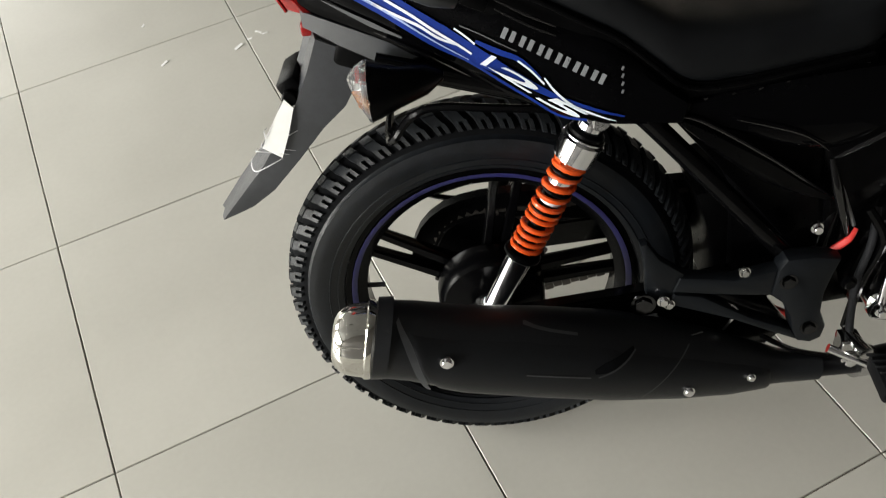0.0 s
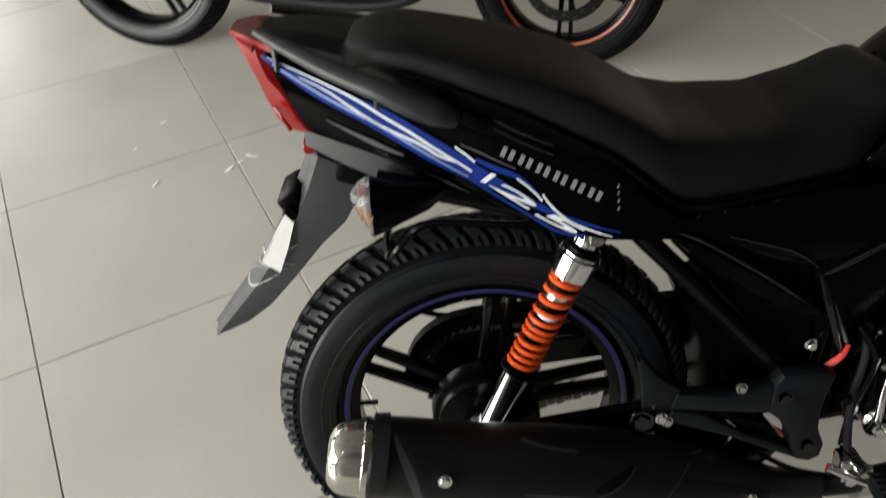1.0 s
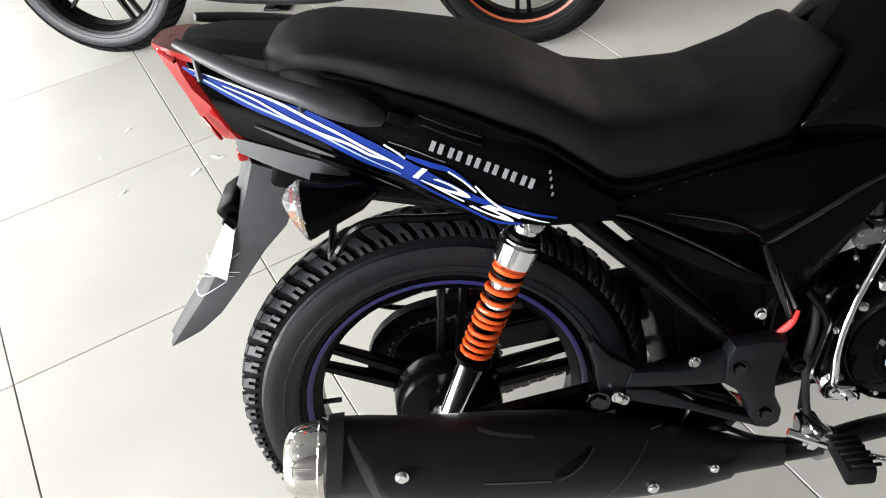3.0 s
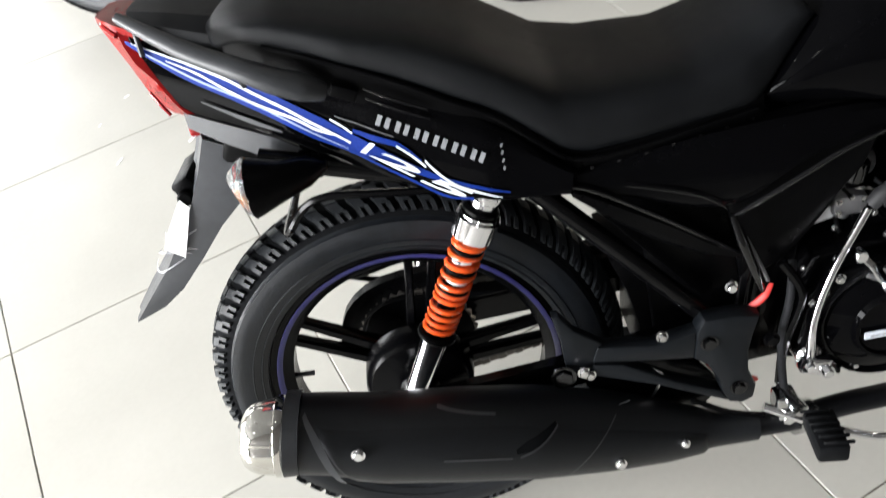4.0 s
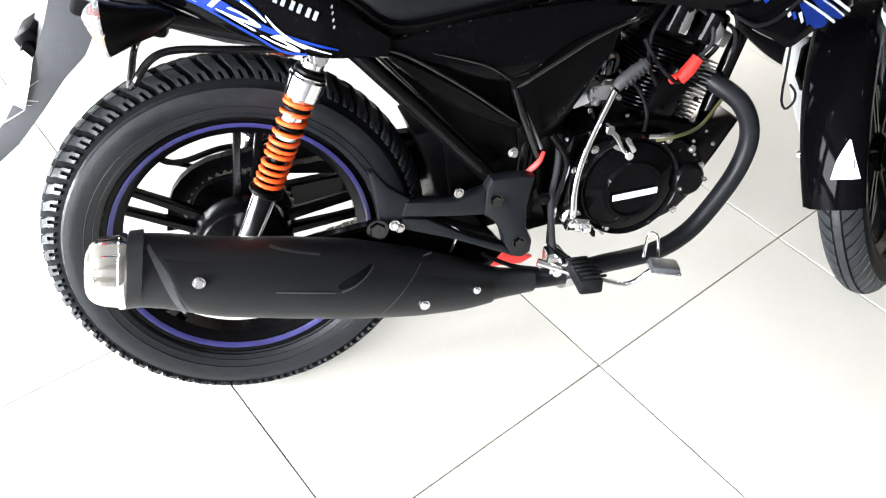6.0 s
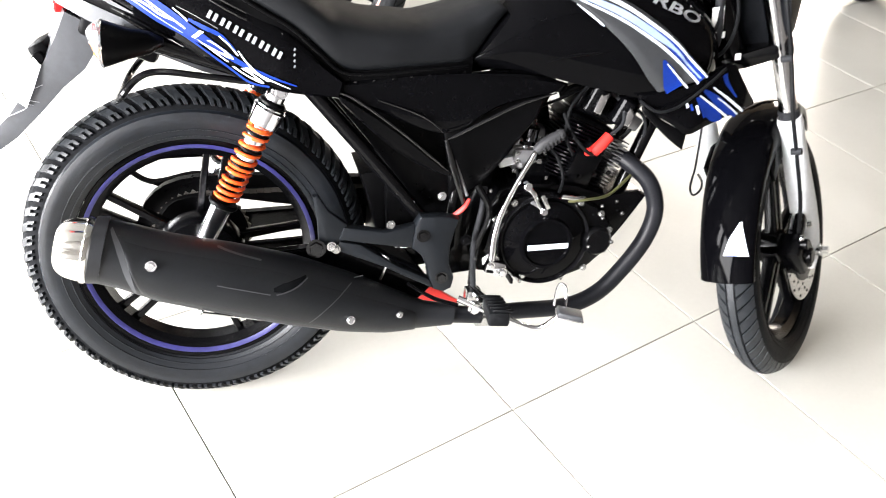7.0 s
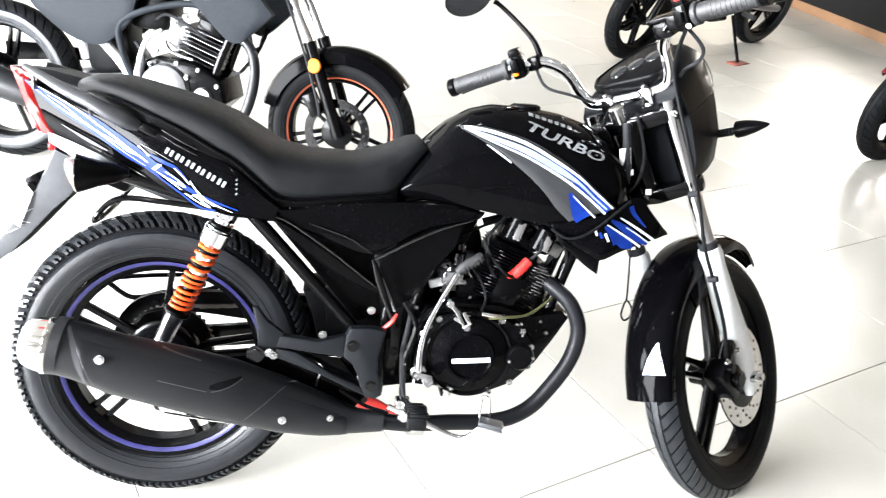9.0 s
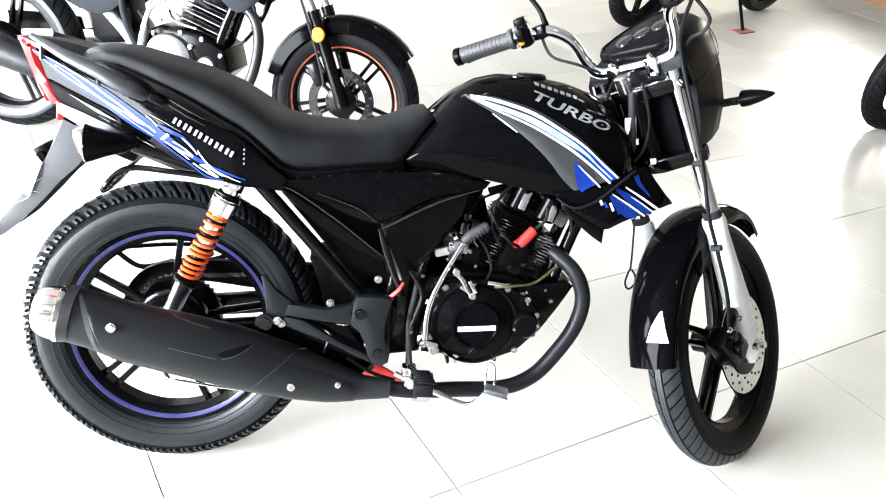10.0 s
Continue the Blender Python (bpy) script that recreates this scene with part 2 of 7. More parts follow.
def tube(pts, r, seg=10, res=5, flat=1.0, bm=None):
    """A round rod along pts; r: one radius or one for each point."""
    path = smooth_path(pts, res)
    rs = [r] * len(pts) if not isinstance(r, (list, tuple)) else list(r)
    rings, nrm = [], None
    for i, p in enumerate(path):
        d = (path[min(i + 1, len(path) - 1)] - path[max(i - 1, 0)]).normalized()
        if nrm is None:
            nrm = d.orthogonal().normalized()
        nrm = (nrm - d * nrm.dot(d)).normalized()
        bi = d.cross(nrm)
        k = i / (len(path) - 1) * (len(rs) - 1)
        j = min(int(k), len(rs) - 2) if len(rs) > 1 else 0
        rad = rs[j] + (rs[j + 1] - rs[j]) * (k - j) if len(rs) > 1 else rs[0]
        rings.append([p + rad * (math.cos(a) * nrm + flat * math.sin(a) * bi) for a in (2 * math.pi * q / seg for q in range(seg))])
    return loft(rings, bm)


def lathe(profile, seg=32, bm=None, closed=False):
    """Turns (radius, y) pairs round the y axis."""
    rings = [[(r * math.cos(a), y, r * math.sin(a)) for r, y in profile] for a in (2 * math.pi * k / seg for k in range(seg))]
    bm = bm or bmesh.new()
    vs = [[bm.verts.new(p) for p in r] for r in rings]
    n = len(profile)
    for i in range(seg):
        a, b = vs[i], vs[(i + 1) % seg]
        for j in range(n if closed else n - 1):
            bm.faces.new((a[j], a[(j + 1) % n], b[(j + 1) % n], b[j]))
    if not closed:
        for j in (0, n - 1):
            if profile[j][0] > 1e-5:
                bm.faces.new([v[j] for v in vs])
    bmesh.ops.remove_doubles(bm, verts=bm.verts, dist=1e-6)
    bmesh.ops.recalc_face_normals(bm, faces=bm.faces)
    return bm


def rod(a, b, r, seg=14, r2=None, bevel=0.0):
    """A straight cylinder from a to b."""
    a, b = Vector(a), Vector(b)
    d = b - a
    ln = d.length
    r2 = r if r2 is None else r2
    e = min(bevel, ln / 3)
    prof = [(r - e, 0), (r, e), (r2, ln - e), (r2 - e, ln)] if e else [(r, 0), (r2, ln)]
    bm = lathe(prof, seg)
    q = Vector((0, 1, 0)).rotation_difference(d.normalized())
    bmesh.ops.transform(bm, matrix=Matrix.Translation(a) @ q.to_matrix().to_4x4(), verts=bm.verts)
    return bm


def box(sx, sy, sz, bevel=0.003, m=None, seg=2):
    bm = bmesh.new()
    bmesh.ops.create_cube(bm, size=1, matrix=Matrix.Diagonal((sx, sy, sz, 1)))
    if bevel:
        bmesh.ops.bevel(bm, geom=bm.edges[:], offset=bevel, segments=seg, affect="EDGES", profile=0.5)
    if m is not None:
        bmesh.ops.transform(bm, matrix=m, verts=bm.verts)
    return bm


def slab(outline, y0, y1, bevel=0.003):
    """An outline of (x, z) drawn out from y0 to y1, with rounded edges."""
    bm = bmesh.new()
    a = [bm.verts.new((x, y0, z)) for x, z in outline]
    b = [bm.verts.new((x, y1, z)) for x, z in outline]
    n = len(a)
    f0, f1 = bm.faces.new(a), bm.faces.new(list(reversed(b)))
    for i in range(n):
        bm.faces.new((a[i], b[i], b[(i + 1) % n], a[(i + 1) % n]))
    bmesh.ops.recalc_face_normals(bm, faces=bm.faces)
    if bevel:
        rim = [e for f in (f0, f1) for e in f.edges]
        bmesh.ops.bevel(bm, geom=rim, offset=bevel, segments=2, affect="EDGES", profile=0.5)
    return bm


def join(*parts_):
    out = parts_[0]
    for other in parts_[1:]:
        me = bpy.data.meshes.new("join")
        other.to_mesh(me)
        other.free()
        out.from_mesh(me)
        bpy.data.meshes.remove(me)
    return out


def bolt(c, axis, r=0.008, h=0.006, seg=6):
    c, axis = Vector(c), Vector(axis).normalized()
    return join(rod(c, c + axis * h * 0.4, r * 1.35, 16), rod(c, c + axis * h, r, seg, bevel=0.001))


def curve(pts, s):
    """A point at s (0 to 1) of a smooth line through (x, z) pairs."""
    k = s * (len(pts) - 1)
    i = min(int(k), len(pts) - 2)
    t = k - i
    p = [Vector(pts[min(max(j, 0), len(pts) - 1)]) for j in (i - 1, i, i + 1, i + 2)]
    return 0.5 * ((2 * p[1]) + (p[2] - p[0]) * t + (2 * p[0] - 5 * p[1] + 4 * p[2] - p[3]) * t * t + (3 * p[1] - p[0] - 3 * p[2] + p[3]) * t ** 3)


def interp(xs, ys):
    return lambda x: float(np.interp(x, xs, ys))


def panel(upper, lower, yfun, thick=0.006, n=24, m=8, side=-1, round_=0.006, lift=0.0):
    """A curved shell between two lines of (x, z); yfun gives its distance from the middle plane."""
    bm = bmesh.new()
    rows = []
    for i in range(n + 1):
        a, b = curve(upper, i / n), curve(lower, i / n)
        row = []
        for j in range(m + 1):
            p = a.lerp(b, j / m)
            edge = min(j, m - j, i, n - i)
            y = yfun(p[0], p[1]) + lift - (round_ if edge == 0 else 0)
            row.append((p[0], y, p[1]))
        rows.append(row)
    out = [[bm.verts.new((x, side * y, z)) for x, y, z in r] for r in rows]
    ins = [[bm.verts.new((x, side * (y - thick), z)) for x, y, z in r] for r in rows]
    for i in range(n):
        for j in range(m):
            bm.faces.new((out[i][j], out[i + 1][j], out[i + 1][j + 1], out[i][j + 1]))
            bm.faces.new((ins[i][j], ins[i][j + 1], ins[i + 1][j + 1], ins[i + 1][j]))
    ring = [(i, 0) for i in range(n)] + [(n, j) for j in range(m)] + [(i, m) for i in range(n, 0, -1)] + [(0, j) for j in range(m, 0, -1)]
    for p, q in zip(ring, ring[1:] + ring[:1]):
        bm.faces.new((out[p[0]][p[1]], ins[p[0]][p[1]], ins[q[0]][q[1]], out[q[0]][q[1]]))
    bmesh.ops.remove_doubles(bm, verts=bm.verts, dist=1e-5)
    bmesh.ops.recalc_face_normals(bm, faces=bm.faces)
    return bm


def strip(line, width, yfun, lift=0.003, n=30, side=-1, bm=None):
    """A decal laid on a surface along a line of (x, z); width: one value or one for each point."""
    bm = bm or bmesh.new()
    ws = width if isinstance(width, (list, tuple)) else [width] * len(line)
    rows = []
    for i in range(n + 1):
        s = i / n
        p, q = curve(line, max(0, s - 0.01)), curve(line, min(1, s + 0.01))
        d = (q - p).normalized()
        c, w = curve(line, s), float(np.interp(s * (len(ws) - 1), range(len(ws)), ws)) / 2
        row = []
        for e in (-1, 0, 1):
            x, z = c[0] - d[1] * w * e, c[1] + d[0] * w * e
            row.append(bm.verts.new((x, side * (yfun(x, z) + lift), z)))
        rows.append(row)
    for a, b in zip(rows, rows[1:]):
        for j in (0, 1):
            bm.faces.new((a[j], b[j], b[j + 1], a[j + 1]) if side < 0 else (a[j], a[j + 1], b[j + 1], b[j]))
    return bm


def lettering(text, size):
    """Flat letters of the built-in font as a mesh of (x, 0, z), starting at the origin."""
    cu = bpy.data.curves.new("lettering", "FONT")
    cu.body, cu.size, cu.offset = text, size, size * 0.02
    ob = new("lettering", cu)
    me = bpy.data.meshes.new_from_object(ob.evaluated_get(bpy.context.evaluated_depsgraph_get()))
    bm = bmesh.new()
    bm.from_mesh(me)
    bpy.data.objects.remove(ob), bpy.data.meshes.remove(me), bpy.data.curves.remove(cu)
    bmesh.ops.triangulate(bm, faces=bm.faces)
    for _ in range(2):
        long = [e for e in bm.edges if e.calc_length() > size * 0.25]
        if long:
            bmesh.ops.subdivide_edges(bm, edges=long, cuts=1)
            bmesh.ops.triangulate(bm, faces=bm.faces)
    return bm


def lay(bm, start, end, yfun, lift=0.004, slant=0.3, tall=1.0, side=-1):
    """Lays flat letters along the line from start to end, both (x, z), on a surface."""
    width = max(v.co.x for v in bm.verts)
    a, d = Vector(start), Vector(end) - Vector(start)
    u = d / width
    up = Vector((-d[1], d[0])).normalized() * tall
    for v in bm.verts:
        p = a + u * (v.co.x + slant * v.co.y) + up * v.co.y
        v.co = (p[0], side * (yfun(p[0], p[1]) + lift), p[1])
    return bm


# ---- wheels ----
def tread_blocks(R, Rc, a, count, bars, depth):
    """Raised rubber bars on a tyre: bars are (t0, t1, f0, f1, w): from pitch t0 at angle f0 to t1 at f1, w pitches wide."""
    bm = bmesh.new()
    rho = R - Rc

    def at(th, ph, k):
        rad = Rc + rho * k * math.cos(ph)
        return (rad * math.cos(th), a * k * math.sin(ph), rad * math.sin(th))

    step, low = 2 * math.pi / count, 1 - depth / rho
    for i in range(count):
        for t0, t1, f0, f1, w in bars:
            for sign in (1, -1):
                rings = []
                for q in range(4):
                    s = q / 3
                    th = step * (i + t0 + (t1 - t0) * s + (0 if sign > 0 else 0.5))
                    ph = sign * radians(f0 + (f1 - f0) * s)
                    h = step * w / 2
                    rings.append([bm.verts.new(at(th - h, ph, low - 0.02)), bm.verts.new(at(th - h * 0.88, ph, 1)),
                                  bm.verts.new(at(th + h * 0.88, ph, 1)), bm.verts.new(at(th + h, ph, low - 0.02))])
                for r0, r1 in zip(rings, rings[1:]):
                    for j in range(3):
                        bm.faces.new((r0[j], r0[j + 1], r1[j + 1], r1[j]))
                bm.faces.new(rings[0]), bm.faces.new(rings[-1])
    bmesh.ops.recalc_face_normals(bm, faces=bm.faces)
    return bm


def spoke_pair(r0, r1, gap, w, t):
    bm = bmesh.new()
    for s in (-1, 1):
        rings = []
        for k in range(5):
            f = k / 4
            r = r0 + (r1 - r0) * f
            x = s * gap * (0.75 + 0.35 * f)
            ww, tt = w * (1.15 - 0.35 * f + 0.4 * max(0, f - 0.75)), t * (1.2 - 0.4 * f)
            rings.append([(x + dx * ww / 2, dy * tt / 2, r) for dx, dy in ((-1, -0.7), (-0.7, -1), (0.7, -1), (1, -0.7), (1, 0.7), (0.7, 1), (-0.7, 1), (-1, 0.7))])
        loft(rings, bm)
    return bm


def wheel(parent, name, m, R, a, rim, stripe, stripe_label, bars, count, depth, first, hub_r=0.045, spokes=5, sides=64, side_rubber=SIDEWALL, tread_rubber=TREAD):
    """A cast wheel about the y axis of m. Its hub and rim are the part, tyre and spokes its pieces."""
    Rc = R - 0.054 * R / 0.312
    rho, low = R - Rc, 1 - depth / (R - Rc)
    w = a * 0.62
    prof = [(rim - 0.024, -w * 0.55), (rim - 0.014, -w * 0.8), (rim - 0.004, -w), (rim + 0.008, -w * 1.02), (rim + 0.004, -w * 0.9),
            (rim - 0.004, -w * 0.75), (rim - 0.004, w * 0.75), (rim + 0.004, w * 0.9), (rim + 0.008, w * 1.02), (rim - 0.004, w), (rim - 0.014, w * 0.8), (rim - 0.024, w * 0.55)]
    hub = lathe([(0.012, -0.06), (hub_r * 0.6, -0.06), (hub_r * 0.7, -0.03), (hub_r, -0.022), (hub_r, 0.022), (hub_r * 0.7, 0.03), (hub_r * 0.6, 0.06), (0.012, 0.06)], 32)
    wh = part(name, join(lathe(prof, sides, closed=True), hub), ENGINE, parent, "black cast alloy wheel", m)
    tprof = []
    for d in range(-128, 129, 8):
        k = 1.0 if abs(d) > 70 else low
        ph = radians(d)
        tprof.append((Rc + rho * k * math.cos(ph), a * k * math.sin(ph) * (1.0 if abs(d) < 90 else 0.98)))
    tyre = part("tyre", lathe(tprof, sides + 32, closed=True), side_rubber, wh, "black rubber tyre", m)
    # dark band under the blocks, coloured for the shade between them
    part("groove", lathe([(Rc + rho * (low + 0.012) * math.cos(radians(d)), a * (low + 0.012) * math.sin(radians(d))) for d in range(-74, 75, 4)] + [(Rc + rho * (low - 0.03) * math.cos(radians(d)), a * (low - 0.03) * math.sin(radians(d))) for d in (74, 40, 0, -40, -74)], sides + 32, closed=True), GROOVESHADE, wh, "", m)
    part("tread", tread_blocks(R, Rc, a, count, bars, depth), tread_rubber, wh, "black tread blocks", m)
    for s in (-1, 1):
        bead = lathe([(rim + 0.011 + 0.0022 * math.cos(q), s * w * 1.06 + 0.0022 * math.sin(q)) for q in (2 * math.pi * i / 6 for i in range(6))], sides, closed=True)
        part("tyre_bead", bead, RUBBER, wh, "", m)
        for ph in (104, 118):     # raised rings moulded into the sidewall
            rr, yy = Rc + rho * math.cos(radians(ph)), s * a * 0.985 * math.sin(radians(ph))
            part("sidewall_ring", lathe([(rr + 0.0012 * math.cos(q), yy + 0.0012 * math.sin(q)) for q in (2 * math.pi * i / 6 for i in range(6))], sides, closed=True), side_rubber, wh, "", m)
        if stripe:
            ring = lathe([(rim - 0.0095, s * (w * 0.89 + 0.0015)), (rim - 0.004, s * (w * 1.0 + 0.002)), (rim - 0.001, s * (w * 1.01 + 0.002))], sides)
            for f in [f for f in ring.faces if len(f.verts) > 4]:
                ring.faces.remove(f)
            part("rim_stripe", ring, stripe, wh, stripe_label, m)
    for k in range(spokes):
        part("spoke", spoke_pair(hub_r * 0.9, rim - 0.02, 0.016, 0.014, 0.024), ENGINE, wh, "", m @ pose(0, 0, 0, 0, first + k * 360 / spokes, 0))
    part("valve", rod((0, 0.0, rim - 0.05), (0, 0.0, rim - 0.02), 0.004, 8), RUBBER, wh, "", m @ pose(0, 0, 0, 0, first - 98, 0))
    return wh


KNOBBY = [(0.0, 0.22, 56, 40, 0.24), (0.42, 0.64, 56, 40, 0.24), (0.42, 0.80, 42, 23, 0.62), (0.80, 1.06, 20, 3, 0.62)]
ROAD = [(0.0, 0.9, 64, 14, 0.85), (0.0, 0.0, 9, -9, 0.95)]


# ---- the motorcycle ----
bike = tagged(new("motorcycle"), "black commuter motorcycle with blue and white stripes on a side stand", "motorcycle")
bike.matrix_world = pose(0.0528, -0.0027, 0.0016, -15, 0, 2)
I4 = Matrix.Identity(4)
MIRROR = Matrix.Diagonal((1, -1, 1, 1))
HUB = pose(0, 0, 0.312)
STEER = Matrix.Translation((0.965, 0, 0.85)) @ pose(0, 0, 0, 0, -23.85, 0) @ pose(0, 0, 0, 0, 0, 42.4)

rear = wheel(bike, "rear_wheel", HUB, 0.312, 0.052, 0.214, RIMBLUE, "blue rim stripe", KNOBBY, 64, 0.0065, 10)
# drum brake on the right, sprocket on the left
part("brake_drum", lathe([(0.0, -0.078), (0.024, -0.078), (0.03, -0.07), (0.05, -0.066), (0.072, -0.062), (0.08, -0.052), (0.082, -0.02), (0.0, -0.02)], 44), ENGINE, rear, "black brake drum cover", HUB)
part("brake_arm", tube([(0.0, -0.085, 0.285), (-0.012, -0.088, 0.25), (0.0, -0.088, 0.215)], [0.007, 0.005, 0.006], flat=0.6), STEEL, bike, "zinc brake lever arm")
part("brake_rod", tube([(0.0, -0.095, 0.22), (0.2, -0.11, 0.2), (0.45, -0.12, 0.22)], 0.003, 6), STEEL, bike)
ring = []
for k in range(84):
    r = 0.096 if k % 2 else 0.090
    ring.append((r * math.cos(math.pi * k / 42), r * math.sin(math.pi * k / 42)))
part("sprocket", slab(ring, 0.052, 0.058, 0), CHAIN, rear, "dark steel sprocket", HUB)
part("axle", rod((0, -0.15, 0.312), (0, 0.14, 0.312), 0.008), STEEL, bike)
part("axle_nut", bolt((0, -0.125, 0.312), (0, -1, 0), 0.013, 0.012), STEEL, bike)

for s in (-1, 1):
    m = I4 if s < 0 else MIRROR
    arm = loft([[(x, -y + dy * 0.013, z + dz * h) for dy, dz in ((-1, -1), (1, -1), (1, 1), (-1, 1))] for x, y, z, h in ((-0.04, 0.105, 0.312, 0.016), (0.03, 0.105, 0.314, 0.024), (0.2, 0.10, 0.33, 0.024), (0.36, 0.09, 0.35, 0.026), (0.47, 0.085, 0.365, 0.028))])
    bmesh.ops.bevel(arm, geom=arm.edges[:], offset=0.004, segments=2, affect="EDGES")
    part("swingarm", arm, FRAMEPAINT, bike, "black box-section swingarm", m)

# chain guard on the left, seen through the wheel
part("chain_guard", panel([(-0.125, 0.31), (-0.105, 0.38), (-0.05, 0.425), (0.05, 0.438), (0.22, 0.435), (0.42, 0.435)], [(-0.085, 0.31), (-0.072, 0.36), (-0.035, 0.39), (0.05, 0.392), (0.22, 0.372), (0.42, 0.372)], lambda x, z: 0.075, side=1, thick=0.02, n=14, m=3), PLASTIC, bike, "black plastic chain guard")
for zz, z2 in ((0.40, 0.42), (0.222, 0.33)):
    chain = bmesh.new()
    for k in range(34):
        f = k / 33
        c = Vector((0.46 * f, 0.056, zz + (z2 - zz) * f))
        q = box(0.0135, 0.012 if k % 2 else 0.007, 0.009, 0, pose(*c, 0, -math.degrees(math.atan2(z2 - zz, 0.46)), 0))
        me = bpy.data.meshes.new("link")
        q.to_mesh(me), q.free()
        chain.from_mesh(me)
        bpy.data.meshes.remove(me)
    tagged(part("chain_run", chain, CHAIN, bike, "oily steel drive chain"), kind="stuff")


# ---- shock absorbers ----
def shock(m, label):
    top, low = Vector((0.140, -0.116, 0.648)), Vector((-0.004, -0.112, 0.342))
    d = (low - top).normalized()
    at = lambda k: top + (low - top) * k
    body = part("shock_absorber", rod(at(0.04), at(0.34), 0.017, 20), CHROME, bike, label, m)
    part("top_eye", rod(top + Vector((0, 0.018, 0)), top - Vector((0, 0.018, 0)), 0.014, 20, bevel=0.002), CHROME, body, "chrome mounting eye", m)
    part("collar", rod(at(0.065), at(0.1), 0.0235, 24, bevel=0.004), PLASTIC, body, "", m)
    part("cap_rim", rod(at(0.094), at(0.104), 0.0265, 28, bevel=0.001), CHROME, body, "", m)
    part("spring_cap", rod(at(0.104), at(0.205), 0.0285, 28, 0.0275, bevel=0.003), CHROME, body, "polished chrome spring cap", m)
    part("damper_rod", rod(at(0.2), at(0.7), 0.0125, 16), PLASTIC, body, "", m)
    n1 = d.orthogonal().normalized()
    n2 = d.cross(n1)
    pts, turns = [], 11.5     # wound in close groups towards the lower end
    for k in range(int(turns * 14) + 1):
        f = k / (turns * 14)
        g = float(np.interp(f * turns, (0, 1, 2.6, 4.2, 5.2, 7.0, 8.0, 11.5), (0, 0.05, 0.22, 0.40, 0.50, 0.62, 0.73, 1.0)))
        ang = 2 * math.pi * turns * f
        pts.append(at(0.21 + 0.435 * g) + 0.0197 * (math.cos(ang) * n1 + math.sin(ang) * n2))
    part("spring", tube(pts, 0.0037, 8, 1), ORANGE, body, "orange coil spring", m)
    # dark bands set between the coils
    for k0, k1 in ((0.245, 0.262), (0.335, 0.35), (0.43, 0.442)):
        part("spring_band", rod(at(k0), at(k1), 0.0215, 20, bevel=0.002), PLASTIC, body, "", m)
    part("sleeve_label", rod(at(0.375), at(0.40), 0.0155, 16), ALLOY, body, "silver band inside the spring", m)
    part("spring_seat", rod(at(0.652), at(0.682), 0.0262, 24, bevel=0.003), PLASTIC, body, "", m)
    part("lower_tube", rod(at(0.68), at(0.96), 0.0185, 20, 0.0165, bevel=0.002), CHROME, body, "chrome lower damper tube", m)
    part("lower_eye", rod(low + Vector((0, 0.018, 0)), low - Vector((0, 0.018, 0)), 0.016, 20, bevel=0.002), STEEL, body, "", m)
    part("mount_bolt", bolt(top - Vector((0, 0.018, 0)), (0, -1, 0), 0.010, 0.012), CHROME, body, "", m)


shock(I4, "chrome rear shock absorber with an orange spring")
shock(MIRROR, "chrome rear shock absorber with an orange spring")


# ---- exhaust ----
def oval(x, y, z, ry, rz, n=28, tilt=0.0):
    return [(x + tilt * rz * math.sin(2 * math.pi * k / n), y + ry * math.cos(2 * math.pi * k / n), z + rz * math.sin(2 * math.pi * k / n)) for k in range(n)]


MX = (-0.14, -0.05, 0.05, 0.15, 0.25, 0.33, 0.40, 0.46)     # the muffler leans in towards the engine
muffler_y = interp(MX, (-0.227, -0.212, -0.195, -0.178, -0.159, -0.151, -0.149, -0.157))
muffler_z = interp(MX, (0.411, 0.3706, 0.339, 0.306, 0.269, 0.244, 0.229, 0.230))
muffler_r = interp(MX, (0.0508, 0.0569, 0.061, 0.062, 0.055, 0.043, 0.027, 0.0205))
rings = [oval(x, muffler_y(x), muffler_z(x), muffler_r(x) * 0.94, muffler_r(x), tilt=0.22 if x < 0.4 else 0.1) for x in (-0.155, -0.11, -0.05, 0.0, 0.05, 0.1, 0.15, 0.2, 0.25, 0.29, 0.33, 0.365, 0.39, 0.405, 0.43, 0.46)]
muffler = part("muffler", loft(rings), MUFFLER, bike, "matte black muffler with chrome end cap")
cap_rings = []
for x, ry, rz, flute in ((-0.15, 0.040, 0.048, 0), (-0.161, 0.046, 0.054, 0), (-0.167, 0.046, 0.054, 0), (-0.169, 0.0435, 0.0515, 0.05), (-0.178, 0.0425, 0.050, 0.07), (-0.188, 0.041, 0.048, 0.07), (-0.197, 0.0375, 0.044, 0.06), (-0.204, 0.032, 0.037, 0.03), (-0.208, 0.025, 0.029, 0), (-0.209, 0.020, 0.023, 0), (-0.207, 0.017, 0.019, 0), (-0.17, 0.015, 0.017, 0)):
    cy, cz = muffler_y(-0.15) + (x + 0.15) * 0.16, muffler_z(-0.14) - 0.003 + (-0.15 - x) * 0.25
    ring = []
    for k in range(64):
        a = 2 * math.pi * k / 64
        f = 1 - flute * max(0, math.cos(9 * a)) ** 2
        ring.append((x + 0.2 * rz * f * math.sin(a), cy + ry * f * math.cos(a), cz + rz * f * math.sin(a)))
    cap_rings.append(ring)
part("end_cap", loft(cap_rings), CAPCHROME, muffler, "fluted chrome end cap", angle=30)
part("clamp_band", loft([oval(x, muffler_y(x), muffler_z(x), 0.0515, 0.0535, tilt=0.22) for x in (-0.157, -0.138)]), MUFFLER, muffler, "black band")


